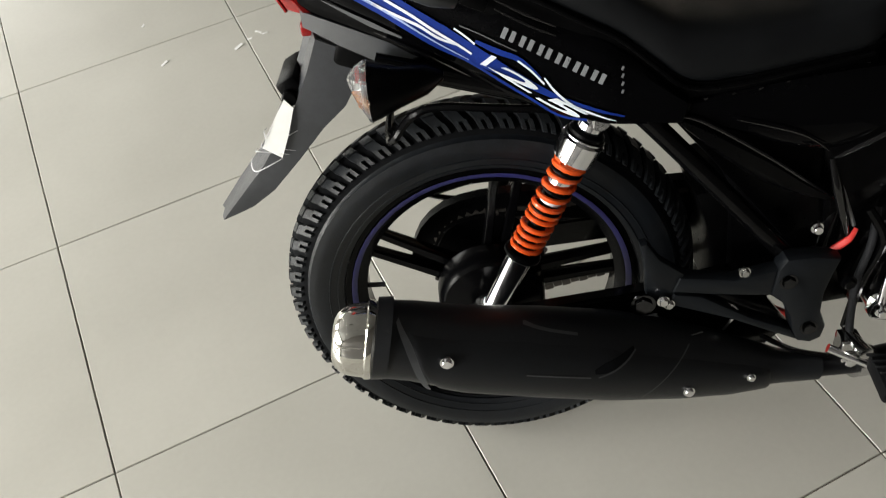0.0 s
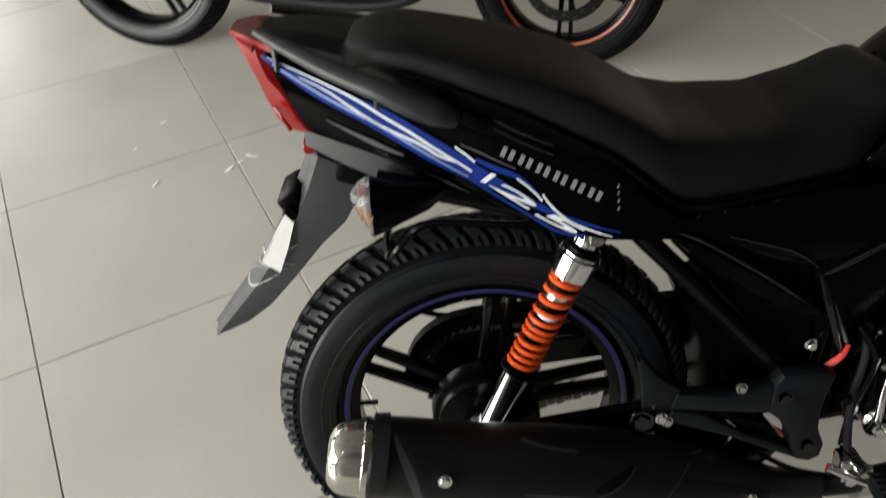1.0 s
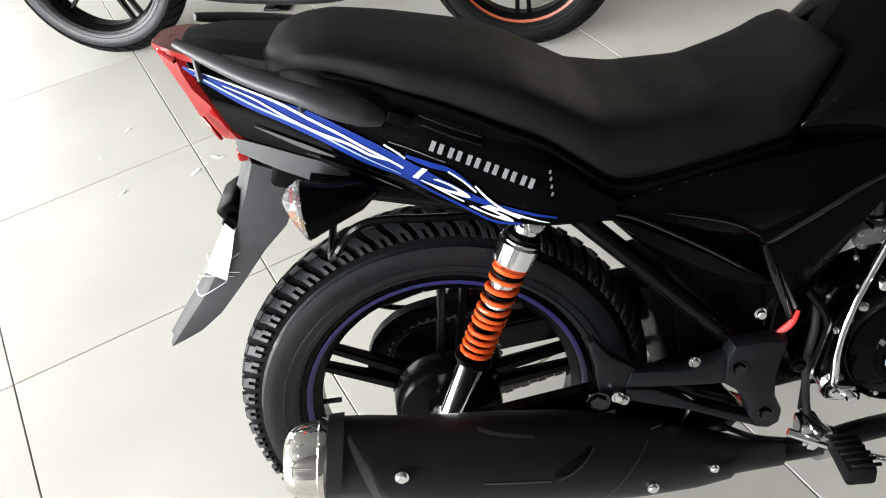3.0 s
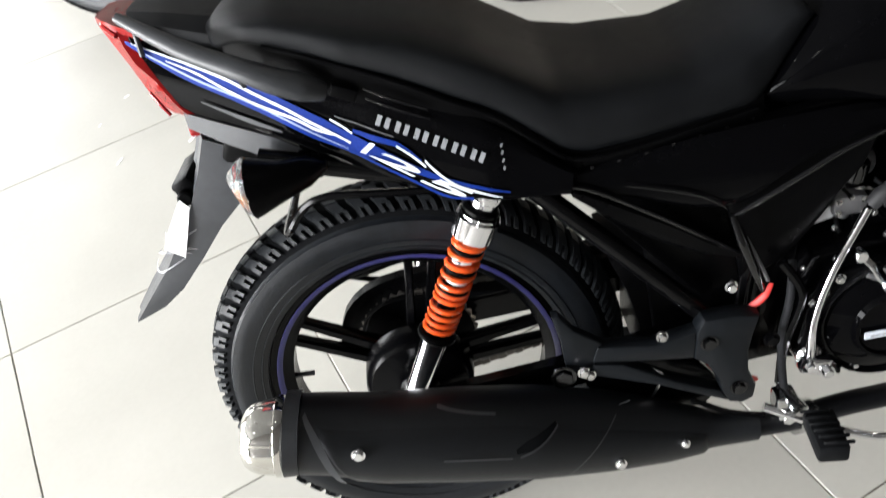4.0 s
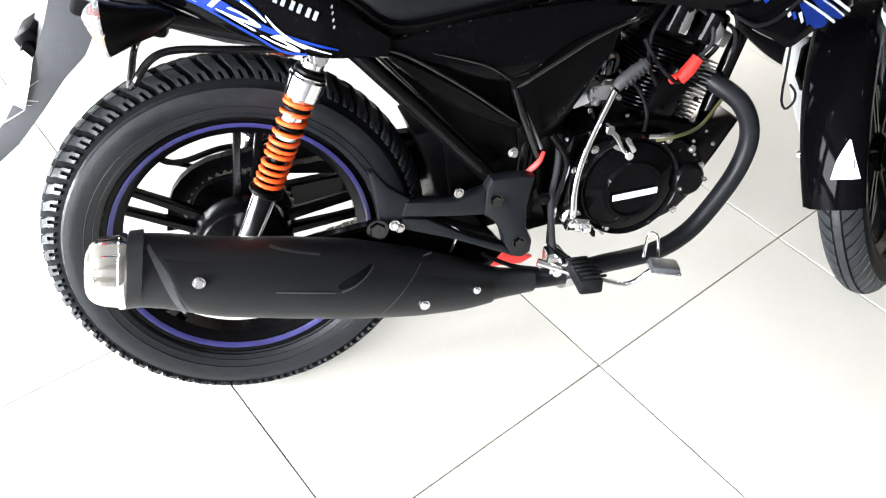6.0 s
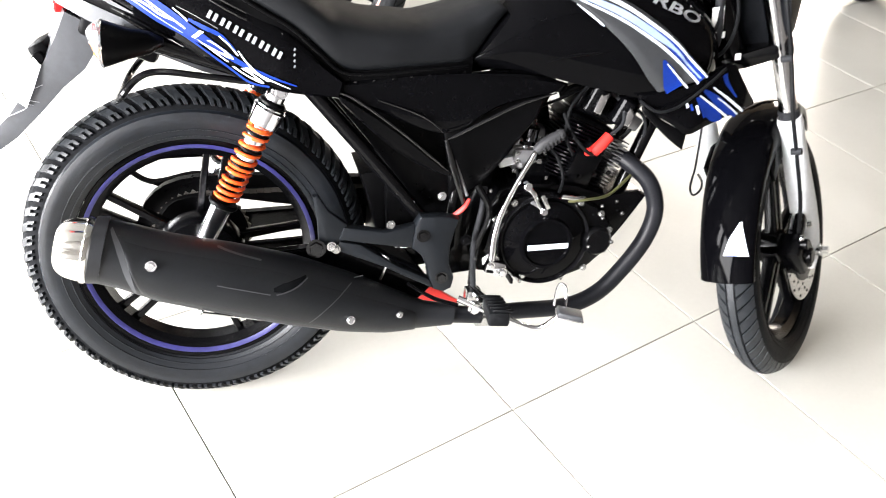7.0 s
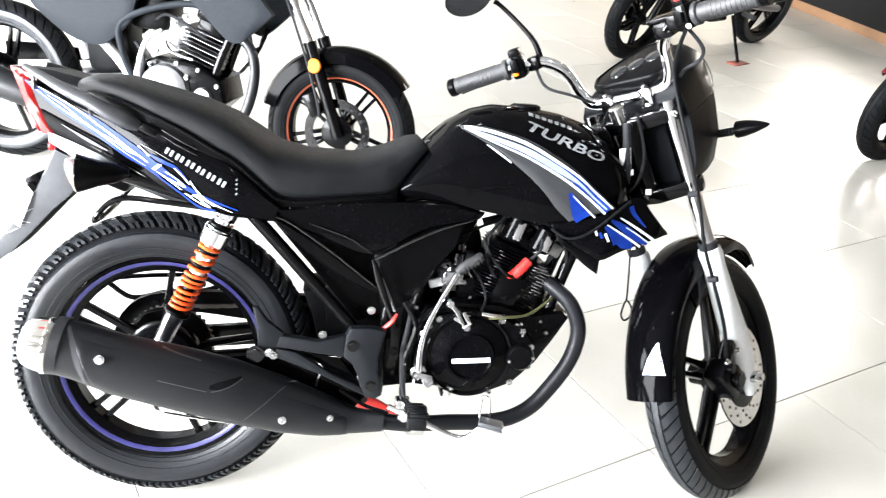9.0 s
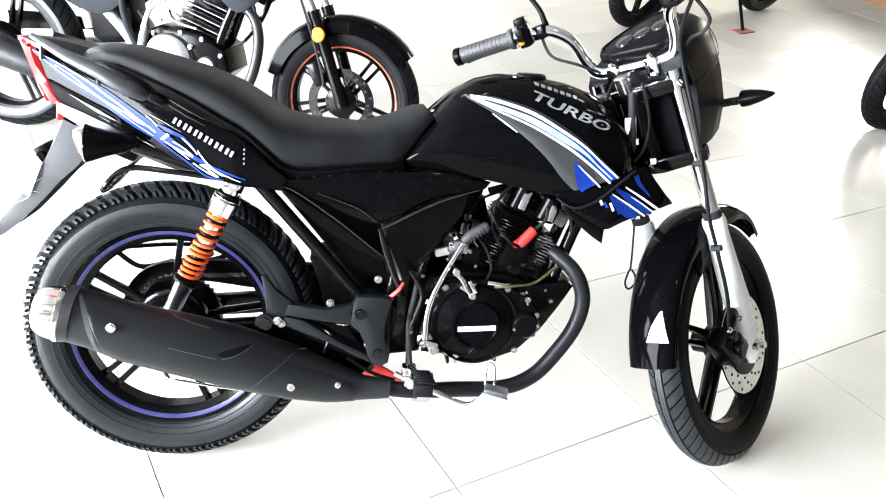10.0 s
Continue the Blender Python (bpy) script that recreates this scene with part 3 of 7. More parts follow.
def shield_y(x, z):
    r = muffler_r(x) + 0.004
    d = min(0.985, abs(z - muffler_z(x)) / r)
    return -muffler_y(x) + r * 0.96 * math.sqrt(1 - d * d)


shield_top = [(x, muffler_z(x) + k * muffler_r(x)) for x, k in ((-0.112, 0.88), (-0.05, 0.9), (0.05, 0.9), (0.15, 0.88), (0.25, 0.8), (0.33, 0.7), (0.385, 0.5))]
shield_low = [(x, muffler_z(x) - k * muffler_r(x)) for x, k in ((-0.082, 0.9), (-0.03, 0.92), (0.07, 0.93), (0.165, 0.93), (0.255, 0.93), (0.335, 0.92), (0.388, 0.85))]
part("heat_shield", panel(shield_top, shield_low, shield_y, 0.004, 34, 10, round_=0.003), MUFFLER, muffler, "matte black heat shield")
part("shield_ridge", strip([(-0.122, 0.456), (-0.110, 0.43), (-0.1, 0.39), (-0.092, 0.352)], [0.003, 0.009, 0.009, 0.004], shield_y, 0.0055), GREYPLASTIC, muffler)
part("shield_slot", strip([(0.124, 0.337), (0.14, 0.338), (0.16, 0.341), (0.18, 0.346)], [0.006, 0.014, 0.011, 0.003], shield_y, 0.0016), GROOVESHADE, muffler, "dark vent slot")
part("slot_lip", strip([(0.128, 0.329), (0.145, 0.331), (0.164, 0.336), (0.182, 0.344)], 0.0022, shield_y, 0.003), GREYPLASTIC, muffler)
for ln in ([(0.034, 0.407), (0.069, 0.393), (0.105, 0.380)], [(0.033, 0.357), (0.08, 0.342), (0.118, 0.330)], [(0.185, 0.262), (0.215, 0.288), (0.255, 0.314), (0.285, 0.322)]):
    part("shield_groove", strip(ln, 0.0018, shield_y, 0.0015), GREYPLASTIC, muffler)
for c, r in (((-0.066, 0, 0.400), 0.0066), ((0.259, 0, 0.258), 0.006), ((0.352, 0, 0.252), 0.0048)):
    part("shield_bolt", bolt((c[0], -shield_y(c[0], c[2]) - 0.001, c[2]), (0, -1, 0.1), r, 0.007, 12), CHROME, muffler, "bright bolt in a washer")
part("exhaust_pipe", tube([(0.775, -0.02, 0.53), (0.815, -0.07, 0.507), (0.852, -0.1, 0.475), (0.872, -0.108, 0.42), (0.86, -0.108, 0.355), (0.82, -0.108, 0.288), (0.775, -0.108, 0.238), (0.71, -0.112, 0.213), (0.6, -0.125, 0.214), (0.52, -0.143, 0.219), (0.45, -0.156, 0.231)], 0.0170, 18, 8), HEADER, bike, "black header pipe")
part("pipe_clamp", rod((0.545, -0.137, 0.2155), (0.515, -0.144, 0.220), 0.0235, 20), STEEL, bike)
part("pipe_bolt", bolt((0.503, -0.155, 0.240), (0, -1, 0), 0.009, 0.012), CHROME, bike, "chrome pipe bolt")

# ---- engine ----
eng = part("crankcase", slab([(0.50, 0.34), (0.515, 0.405), (0.545, 0.46), (0.61, 0.475), (0.70, 0.47), (0.77, 0.448), (0.835, 0.458), (0.856, 0.446), (0.822, 0.39), (0.787, 0.338), (0.735, 0.298), (0.685, 0.275), (0.585, 0.28), (0.52, 0.29)], -0.10, 0.11, 0.012), ENGINE, bike, "black crankcase")
part("right_cover", slab([(0.515, 0.35), (0.53, 0.42), (0.565, 0.458), (0.62, 0.466), (0.70, 0.455), (0.75, 0.43), (0.775, 0.395), (0.77, 0.345), (0.73, 0.305), (0.68, 0.286), (0.595, 0.29), (0.545, 0.305)], -0.137, -0.09, 0.014), ENGINE, eng, "black engine side cover")
CL = Matrix.Translation((0.634, 0.015, 0.372))
part("clutch_cover", lathe([(0.0, -0.168), (0.043, -0.168), (0.0455, -0.173), (0.0495, -0.173), (0.053, -0.166), (0.066, -0.162), (0.080, -0.156), (0.088, -0.14), (0.0, -0.14)], 48), GLOSS, eng, "round glossy black clutch cover", CL)
part("cover_rib", lathe([(0.084, -0.150), (0.089, -0.159), (0.093, -0.150), (0.091, -0.14), (0.085, -0.14)], 48, closed=True), POLISH, eng, "", CL)
part("oil_cap", lathe([(0.0, -0.162), (0.024, -0.162), (0.03, -0.155), (0.031, -0.14), (0.0, -0.14)], 28), ENGINE, eng, "black round oil filler cap", Matrix.Translation((0.742, 0.012, 0.370)))
part("logo_bar", box(0.080, 0.002, 0.0105, 0, pose(0.636, -0.1585, 0.367, 0, -3, 0)), WHITE, eng, "white badge bar")
for k in range(9):
    part("badge_mark", box(0.005 + 0.002 * (k % 2), 0.001, 0.0022, 0, pose(0.606 + k * 0.0074, -0.1602, 0.3645 + 0.0004 * k, 0, -3, 0)), SILVER, eng)
for x, z in ((0.535, 0.415), (0.568, 0.447), (0.625, 0.457), (0.70, 0.447), (0.745, 0.424), (0.766, 0.39), (0.761, 0.348), (0.725, 0.311), (0.68, 0.294), (0.60, 0.297), (0.555, 0.31)):
    part("case_bolt", bolt((x, -0.134, z), (0, -1, 0), 0.005, 0.007), STEEL, eng)
part("kick_boss", rod((0.532, -0.11, 0.333), (0.532, -0.148, 0.333), 0.018, 20, bevel=0.003), STEEL, eng)
CYL = Matrix.Translation((0.69, -0.005, 0.462)) @ pose(0, 0, 0, 0, 22, 0)
cyl = part("cylinder", join(box(0.085, 0.095, 0.11, 0.008, pose(0, 0, 0.05)), box(0.105, 0.11, 0.028, 0.01, pose(0, 0, 0.118)), box(0.10, 0.10, 0.05, 0.016, pose(0, 0, 0.158))), FINBLACK, bike, "black air-cooled cylinder", CYL)
for k in range(17):
    part("fin", box(0.148 - 0.002 * abs(k - 8), 0.14, 0.0024, 0.0008, pose(0.014, 0, 0.008 + k * 0.007), 1), FINBLACK, cyl, "", CYL)
part("cylinder_boss", join(box(0.058, 0.03, 0.092, 0.01, pose(0.012, -0.066, 0.036)), rod((0.014, -0.066, 0.078), (0.018, -0.07, 0.098), 0.02, 20, bevel=0.004)), ENGINE, cyl, "smooth black boss across the fins", CYL)
# light strips on the black fins: the glint of their edges put into colour
for k in range(1, 16):
    for dx, wd in ((-0.036, 0.011), (0.066, 0.022)):
        if dx < 0 or k > 6:
            part("fin_glint", box(wd - 0.003 * (k % 2), 0.002, 0.0026, 0.0006, pose(dx + 0.003 * (k % 3), -0.0702, 0.008 + k * 0.007), 1), DARKSTEEL, cyl, "light strip for the glint on a fin edge", CYL)
for dx, dz in ((-0.030, 0.168), (0.036, 0.17)):
    part("valve_cap", join(rod((dx, -0.062, dz - 0.025), (dx, -0.066, dz + 0.028), 0.024, 24, bevel=0.004), rod((dx, -0.066, dz + 0.028), (dx, -0.0665, dz + 0.034), 0.012, 6, bevel=0.001)), GLOSS, cyl, "shiny black tappet cap", CYL)
    # chrome plate added as the bright reflection on the black cap
    part("cap_glint", box(0.016, 0.003, 0.042, 0.001, pose(dx + 0.004, -0.0885, dz + 0.002, -5, 0, 0)), CHROME, cyl, "bright plate for the reflection on the cap", CYL)
part("spark_plug_cap", join(tube([(0.722, -0.104, 0.537), (0.736, -0.105, 0.551), (0.752, -0.102, 0.568)], [0.0115, 0.0115, 0.0108], 14, 4), rod((0.718, -0.088, 0.532), (0.724, -0.102, 0.538), 0.008)), REDRUBBER, bike, "red rubber spark plug cap")
part("plug_lead", tube([(0.752, -0.102, 0.568), (0.778, -0.098, 0.596), (0.77, -0.07, 0.635), (0.70, -0.03, 0.66)], 0.0035, 8, 6), RUBBER, bike, "black plug lead")
carb = part("carburettor", join(rod((0.57, -0.02, 0.555), (0.65, -0.015, 0.545), 0.02, 24, bevel=0.004), rod((0.605, -0.03, 0.505), (0.612, -0.035, 0.585), 0.017, 24, bevel=0.004), box(0.04, 0.04, 0.035, 0.006, pose(0.603, -0.03, 0.50))), DARKSTEEL, bike, "dull alloy carburettor")
part("float_bowl", join(box(0.046, 0.044, 0.03, 0.008, pose(0.598, -0.062, 0.520)), rod((0.598, -0.062, 0.505), (0.598, -0.062, 0.492), 0.008, 12, bevel=0.002)), DARKSTEEL, carb, "dull alloy float bowl")
part("throttle_cap", join(rod((0.607, -0.058, 0.545), (0.611, -0.060, 0.575), 0.017, 20, bevel=0.003), rod((0.611, -0.060, 0.575), (0.612, -0.061, 0.59), 0.006, 12)), BLACKCHROME, carb, "dark throttle cap")
for x, z in ((0.582, 0.528), (0.614, 0.528), (0.582, 0.512), (0.614, 0.512)):
    part("bowl_screw", bolt((x, -0.083, z), (0, -1, 0), 0.0032, 0.004), STEEL, carb)
part("idle_screw", tube([(0.585, -0.082, 0.548), (0.586, -0.094, 0.547), (0.587, -0.105, 0.546)], [0.0035, 0.0025, 0.004], 8, 3), STEEL, carb, "bright idle screw")
part("choke_lever", tube([(0.60, -0.06, 0.53), (0.625, -0.07, 0.535), (0.64, -0.07, 0.52)], 0.003, 8), STEEL, carb)
part("intake_boot", rod((0.50, -0.02, 0.57), (0.565, -0.02, 0.56), 0.03, 20, bevel=0.005), PLASTIC, carb)
for pts, r, mt in (([(0.60, -0.05, 0.60), (0.66, -0.09, 0.64), (0.76, -0.05, 0.68)], 0.003, PLASTIC), ([(0.59, -0.06, 0.49), (0.60, -0.09, 0.40), (0.56, -0.10, 0.29)], 0.003, DARKRUBBER), ([(0.655, -0.1, 0.61), (0.672, -0.115, 0.575), (0.70, -0.12, 0.545), (0.725, -0.10, 0.53)], 0.0035, DARKRUBBER),
                   ([(0.668, -0.15, 0.456), (0.70, -0.152, 0.459), (0.757, -0.13, 0.461), (0.81, -0.1, 0.489)], 0.003, OLIVE), ([(0.495, -0.125, 0.48), (0.52, -0.135, 0.43), (0.50, -0.14, 0.36), (0.50, -0.13, 0.28)], 0.0065, FRAMEPAINT)):
    part("hose", tube(pts, r, 8, 6), mt, bike)
part("clutch_arm", join(tube([(0.588, -0.138, 0.482), (0.603, -0.142, 0.466), (0.612, -0.144, 0.448), (0.622, -0.144, 0.435)], [0.005, 0.006, 0.005, 0.004], 12, 5, 0.5), rod((0.588, -0.131, 0.482), (0.588, -0.146, 0.482), 0.008, 12, bevel=0.001), rod((0.624, -0.131, 0.433), (0.624, -0.150, 0.433), 0.0075, 12, bevel=0.001)), CHROME, eng, "chrome clutch arm")
part("cable_bracket", join(box(0.045, 0.004, 0.008, 0.001, pose(0.675, -0.152, 0.463, 0, 8, 0)), box(0.008, 0.004, 0.03, 0.001, pose(0.622, -0.152, 0.455, 0, -30, 0))), STEEL, eng, "zinc cable bracket")
for k in range(4):
    part("starter_bolt", bolt((0.68 + 0.03 * k, -0.085, 0.478 + 0.004 * k), (0, -1, 0), 0.0035, 0.006), BLACKCHROME, eng)

kick = part("kick_lever", tube([(0.530, -0.152, 0.329), (0.530, -0.152, 0.354), (0.531, -0.150, 0.384), (0.538, -0.146, 0.417), (0.552, -0.140, 0.453), (0.568, -0.134, 0.484), (0.585, -0.128, 0.513), (0.600, -0.122, 0.538)], [0.0085, 0.008, 0.0072, 0.0068, 0.0065, 0.0065, 0.0065, 0.007], 14, 6, 0.8), CHROME, bike, "chrome kick start lever")
part("kick_clamp", join(box(0.040, 0.028, 0.028, 0.006, pose(0.537, -0.148, 0.325, 0, 15, 0)), bolt((0.549, -0.162, 0.319), (0, -1, 0), 0.007, 0.01), bolt((0.525, -0.162, 0.333), (0, -1, 0), 0.006, 0.01)), CHROME, kick, "chrome lever clamp")
part("kick_rubber", tube([(0.601, -0.124, 0.544), (0.614, -0.124, 0.557), (0.632, -0.124, 0.569), (0.650, -0.124, 0.580)], [0.009, 0.011, 0.011, 0.009], 12, 5), GRIPRUBBER, kick, "ribbed black rubber")
for k in range(6):
    c = Vector((0.611, -0.124, 0.551)) + Vector((0.0064, 0, 0.0047)) * k
    part("rubber_rib", rod(c, c + Vector((0.003, 0, 0.0017)), 0.0122, 12), GRIPRUBBER, kick)

# ---- frame, brackets and pegs ----
for s, m in ((-1, I4), (1, MIRROR)):
    part("frame_tube", tube([(-0.12, -0.10, 0.73), (0.05, -0.115, 0.685), (0.16, -0.125, 0.66), (0.30, -0.12, 0.66), (0.6, -0.09, 0.68), (0.88, -0.03, 0.72)], 0.0125, 12), FRAMEPAINT, bike, "", m)
    part("frame_tube", tube([(0.185, -0.128, 0.655), (0.28, -0.13, 0.55), (0.35, -0.128, 0.47), (0.41, -0.122, 0.40)], 0.013, 12), FRAMEPAINT, bike, "black diagonal frame tube", m)
    part("frame_tube", tube([(0.46, -0.085, 0.62), (0.465, -0.095, 0.5), (0.455, -0.1, 0.40), (0.45, -0.1, 0.30)], 0.011, 12), FRAMEPAINT, bike, "", m)
    part("down_tube", tube([(0.93, -0.02, 0.72), (0.87, -0.045, 0.60), (0.83, -0.05, 0.49), (0.81, -0.05, 0.42)], 0.014, 12), FRAMEPAINT, bike, "", m)
plate = part("footpeg_bracket", slab([(0.378, 0.414), (0.387, 0.431), (0.427, 0.432), (0.459, 0.426), (0.452, 0.40), (0.446, 0.37), (0.447, 0.335), (0.458, 0.308), (0.455, 0.287), (0.44, 0.279), (0.421, 0.284), (0.411, 0.304), (0.405, 0.33), (0.393, 0.354), (0.374, 0.37)], -0.160, -0.130, 0.006), BRACKET, bike, "black cast footpeg bracket")
part("bracket_arm", slab([(0.241, 0.388), (0.249, 0.412), (0.29, 0.407), (0.323, 0.401), (0.378, 0.414), (0.376, 0.369), (0.33, 0.374), (0.28, 0.381)], -0.157, -0.132, 0.005), BRACKET, plate)
part("bracket_strut", slab([(0.237, 0.368), (0.243, 0.386), (0.28, 0.379), (0.35, 0.335), (0.411, 0.306), (0.424, 0.284), (0.38, 0.305), (0.325, 0.333)], -0.159, -0.133, 0.005), BRACKET, plate)
part("rear_peg_arm", slab([(0.194, 0.469), (0.203, 0.470), (0.222, 0.442), (0.256, 0.415), (0.249, 0.380), (0.222, 0.372), (0.206, 0.384), (0.203, 0.424)], -0.153, -0.135, 0.004), BRACKET, plate)
for x, z, r, mt in ((0.393, 0.395, 0.009, BLACKCHROME), (0.433, 0.310, 0.009, BLACKCHROME), (0.332, 0.418, 0.006, STEEL), (0.474, 0.385, 0.008, ENGINE), (0.201, 0.374, 0.013, BLACKCHROME), (0.228, 0.378, 0.0065, CHROME), (0.236, 0.372, 0.006, STEEL)):
    part("bracket_bolt", bolt((x, -0.158, z), (0, -1, 0), r, 0.008), mt, plate)
part("peg_clip", tube([(0.318, -0.14, 0.352), (0.333, -0.15, 0.345), (0.326, -0.15, 0.322), (0.322, -0.14, 0.30)], 0.0025, 8), STEEL, bike, "bright wire clip")
part("switch_spring", tube([(0.345 + 0.022 * k / 40 + 0.002 * math.sin(k), -0.128 + 0.004 * math.cos(k), 0.362 - 0.002 * k / 40) for k in range(41)], 0.0016, 6, 1), CHROME, bike, "bright return spring")
part("splash_guard", slab([(0.288, 0.478), (0.345, 0.488), (0.36, 0.30), (0.345, 0.26), (0.322, 0.30), (0.324, 0.36), (0.31, 0.42)], -0.06, 0.075, 0.006), PLASTIC, bike, "black splash guard behind the tyre")
part("frame_gusset", slab([(0.21, 0.652), (0.295, 0.553), (0.36, 0.474), (0.40, 0.425), (0.46, 0.45), (0.46, 0.62), (0.30, 0.655)], -0.10, -0.07, 0.004), PLASTIC, bike, "black battery cover behind the frame tube")
part("stand_plate", slab([(0.235, 0.305), (0.24, 0.355), (0.30, 0.362), (0.37, 0.35), (0.40, 0.31), (0.43, 0.27), (0.40, 0.235), (0.30, 0.25)], -0.11, -0.09, 0.004), FRAMEPAINT, bike, "black main stand plate")
part("inner_mudguard", slab([(0.335, 0.61), (0.46, 0.62), (0.475, 0.50), (0.475, 0.30), (0.40, 0.29), (0.345, 0.33), (0.335, 0.45)], -0.07, 0.07, 0.008), PLASTIC, bike, "black inner mudguard")
part("intake_duct", slab([(0.55, 0.655), (0.60, 0.672), (0.652, 0.662), (0.648, 0.635), (0.625, 0.59), (0.59, 0.55), (0.55, 0.53)], -0.055, 0.055, 0.008), PLASTIC, bike, "black intake duct")
part("head_stay", slab([(0.655, 0.645), (0.69, 0.655), (0.775, 0.632), (0.80, 0.61), (0.79, 0.60), (0.765, 0.616), (0.69, 0.638), (0.662, 0.628)], -0.06, -0.05, 0.002), ENGINE, bike, "black head stay")
part("frame_bolt", bolt((0.428, -0.131, 0.462), (0, -1, 0), 0.0062, 0.012, 12), CHROME, bike, "bright frame bolt")
part("switch_rod", tube([(0.447, -0.128, 0.528), (0.462, -0.132, 0.495), (0.475, -0.135, 0.462)], [0.003, 0.0024, 0.003], 8, 4), DARKSTEEL, bike, "dull metal switch rod")
part("brake_light_tab", tube([(0.452, -0.135, 0.424), (0.462, -0.137, 0.432), (0.472, -0.138, 0.443), (0.480, -0.134, 0.456)], [0.0035, 0.005, 0.0045, 0.003], 8, 4, 0.6), REDRUBBER, bike, "red switch cover")
part("red_foot", slab([(0.402, 0.222), (0.440, 0.227), (0.516, 0.181), (0.494, 0.170), (0.428, 0.174)], -0.018, -0.008, 0.002), REDRUBBER, bike, "red primed stand leg")
part("red_foot_pivot", rod((0.425, -0.03, 0.222), (0.425, 0.05, 0.24), 0.009, 10), FRAMEPAINT, bike)
peg = part("footpeg", box(0.04, 0.072, 0.028, 0.006, pose(0.522, -0.232, 0.274, 0, 0, -6), 2), DARKRUBBER, bike, "black ribbed rubber footpeg")
for k in range(6):
    part("peg_rib", box(0.038, 0.005, 0.005, 0.0015, pose(0.522 - 0.0014 * (k - 2.5), -0.261 + k * 0.0116, 0.2895, 0, 0, -6), 1), DARKRUBBER, peg)
part("peg_hinge", join(rod((0.5, -0.135, 0.272), (0.51, -0.185, 0.275), 0.010, 12), box(0.03, 0.03, 0.03, 0.004, pose(0.5, -0.15, 0.265))), STEEL, peg, "zinc peg hinge")
pedal = part("brake_pedal", tube([(0.47, -0.155, 0.262), (0.55, -0.185, 0.236), (0.61, -0.19, 0.212), (0.635, -0.195, 0.216), (0.655, -0.205, 0.24), (0.668, -0.21, 0.247)], [0.007, 0.0058, 0.0052, 0.0052, 0.0055, 0.006], 12, 5), CHROME, bike, "chrome brake pedal")
part("pedal_pad", box(0.05, 0.036, 0.012, 0.0055, pose(0.676, -0.213, 0.252, 0, 8, -14)), GREYPLASTIC, pedal, "grey pedal pad")
part("pad_rim", box(0.053, 0.039, 0.005, 0.0024, pose(0.676, -0.213, 0.246, 0, 8, -14)), CHROME, pedal, "bright pad rim")
part("pedal_stop", tube([(0.659, -0.172, 0.248), (0.661, -0.173, 0.283), (0.664, -0.174, 0.294), (0.670, -0.177, 0.296), (0.676, -0.182, 0.287), (0.678, -0.186, 0.250)], 0.0028, 8, 5), CHROME, bike, "bright wire loop")
part("pedal_spring_rod", tube([(0.37, -0.16, 0.30), (0.42, -0.16, 0.268), (0.47, -0.158, 0.25)], 0.004, 8), FRAMEPAINT, bike)
part("side_stand", tube([(0.42, 0.11, 0.27), (0.405, 0.16, 0.20), (0.39, 0.23, 0.115), (0.385, 0.262, 0.078)], 0.011, 10), FRAMEPAINT, bike, "black folded-out side stand")
part("stand_foot", box(0.05, 0.04, 0.008, 0.002, pose(0.385, 0.266, 0.0745, 15, 0, 0)), FRAMEPAINT, bike)
part("battery_box", box(0.13, 0.15, 0.17, 0.02, pose(0.43, 0.0, 0.56)), PLASTIC, bike)
part("air_box", box(0.10, 0.16, 0.10, 0.02, pose(0.37, 0.0, 0.60)), PLASTIC, bike)
part("rear_hugger", panel([(0.335, 0.47), (0.345, 0.42), (0.345, 0.37)], [(0.322, 0.47), (0.33, 0.42), (0.33, 0.37)], lambda x, z: 0.05, 0.1, 8, 2), PLASTIC, bike, "black mud flap")
part("saree_guard", tube([(-0.22, 0.13, 0.37), (-0.17, 0.135, 0.435), (-0.10, 0.135, 0.395), (-0.02, 0.135, 0.41), (0.06, 0.135, 0.415), (0.12, 0.13, 0.44)], 0.006, 8, 6), FRAMEPAINT, bike, "black guard rail on the left")
part("saree_guard", tube([(-0.17, 0.135, 0.435), (-0.06, 0.135, 0.447), (0.04, 0.135, 0.45), (0.12, 0.13, 0.44)], 0.005, 8, 6), FRAMEPAINT, bike)
part("saree_guard", tube([(-0.10, 0.135, 0.395), (-0.04, 0.135, 0.378), (0.06, 0.135, 0.385)], 0.005, 8, 6), FRAMEPAINT, bike)
part("hub_cover", lathe([(0.0, 0.075), (0.06, 0.075), (0.085, 0.065), (0.09, 0.05), (0.0, 0.05)], 36), PLASTIC, rear, "", HUB)
part("engine_mount", slab([(0.455, 0.27), (0.47, 0.45), (0.50, 0.60), (0.56, 0.63), (0.58, 0.60), (0.545, 0.50), (0.53, 0.40), (0.53, 0.28)], -0.075, 0.08, 0.008), FRAMEPAINT, bike, "black engine mount")
part("starter_motor", rod((0.64, -0.06, 0.49), (0.64, 0.06, 0.49), 0.03, 20, bevel=0.004), ENGINE, bike)

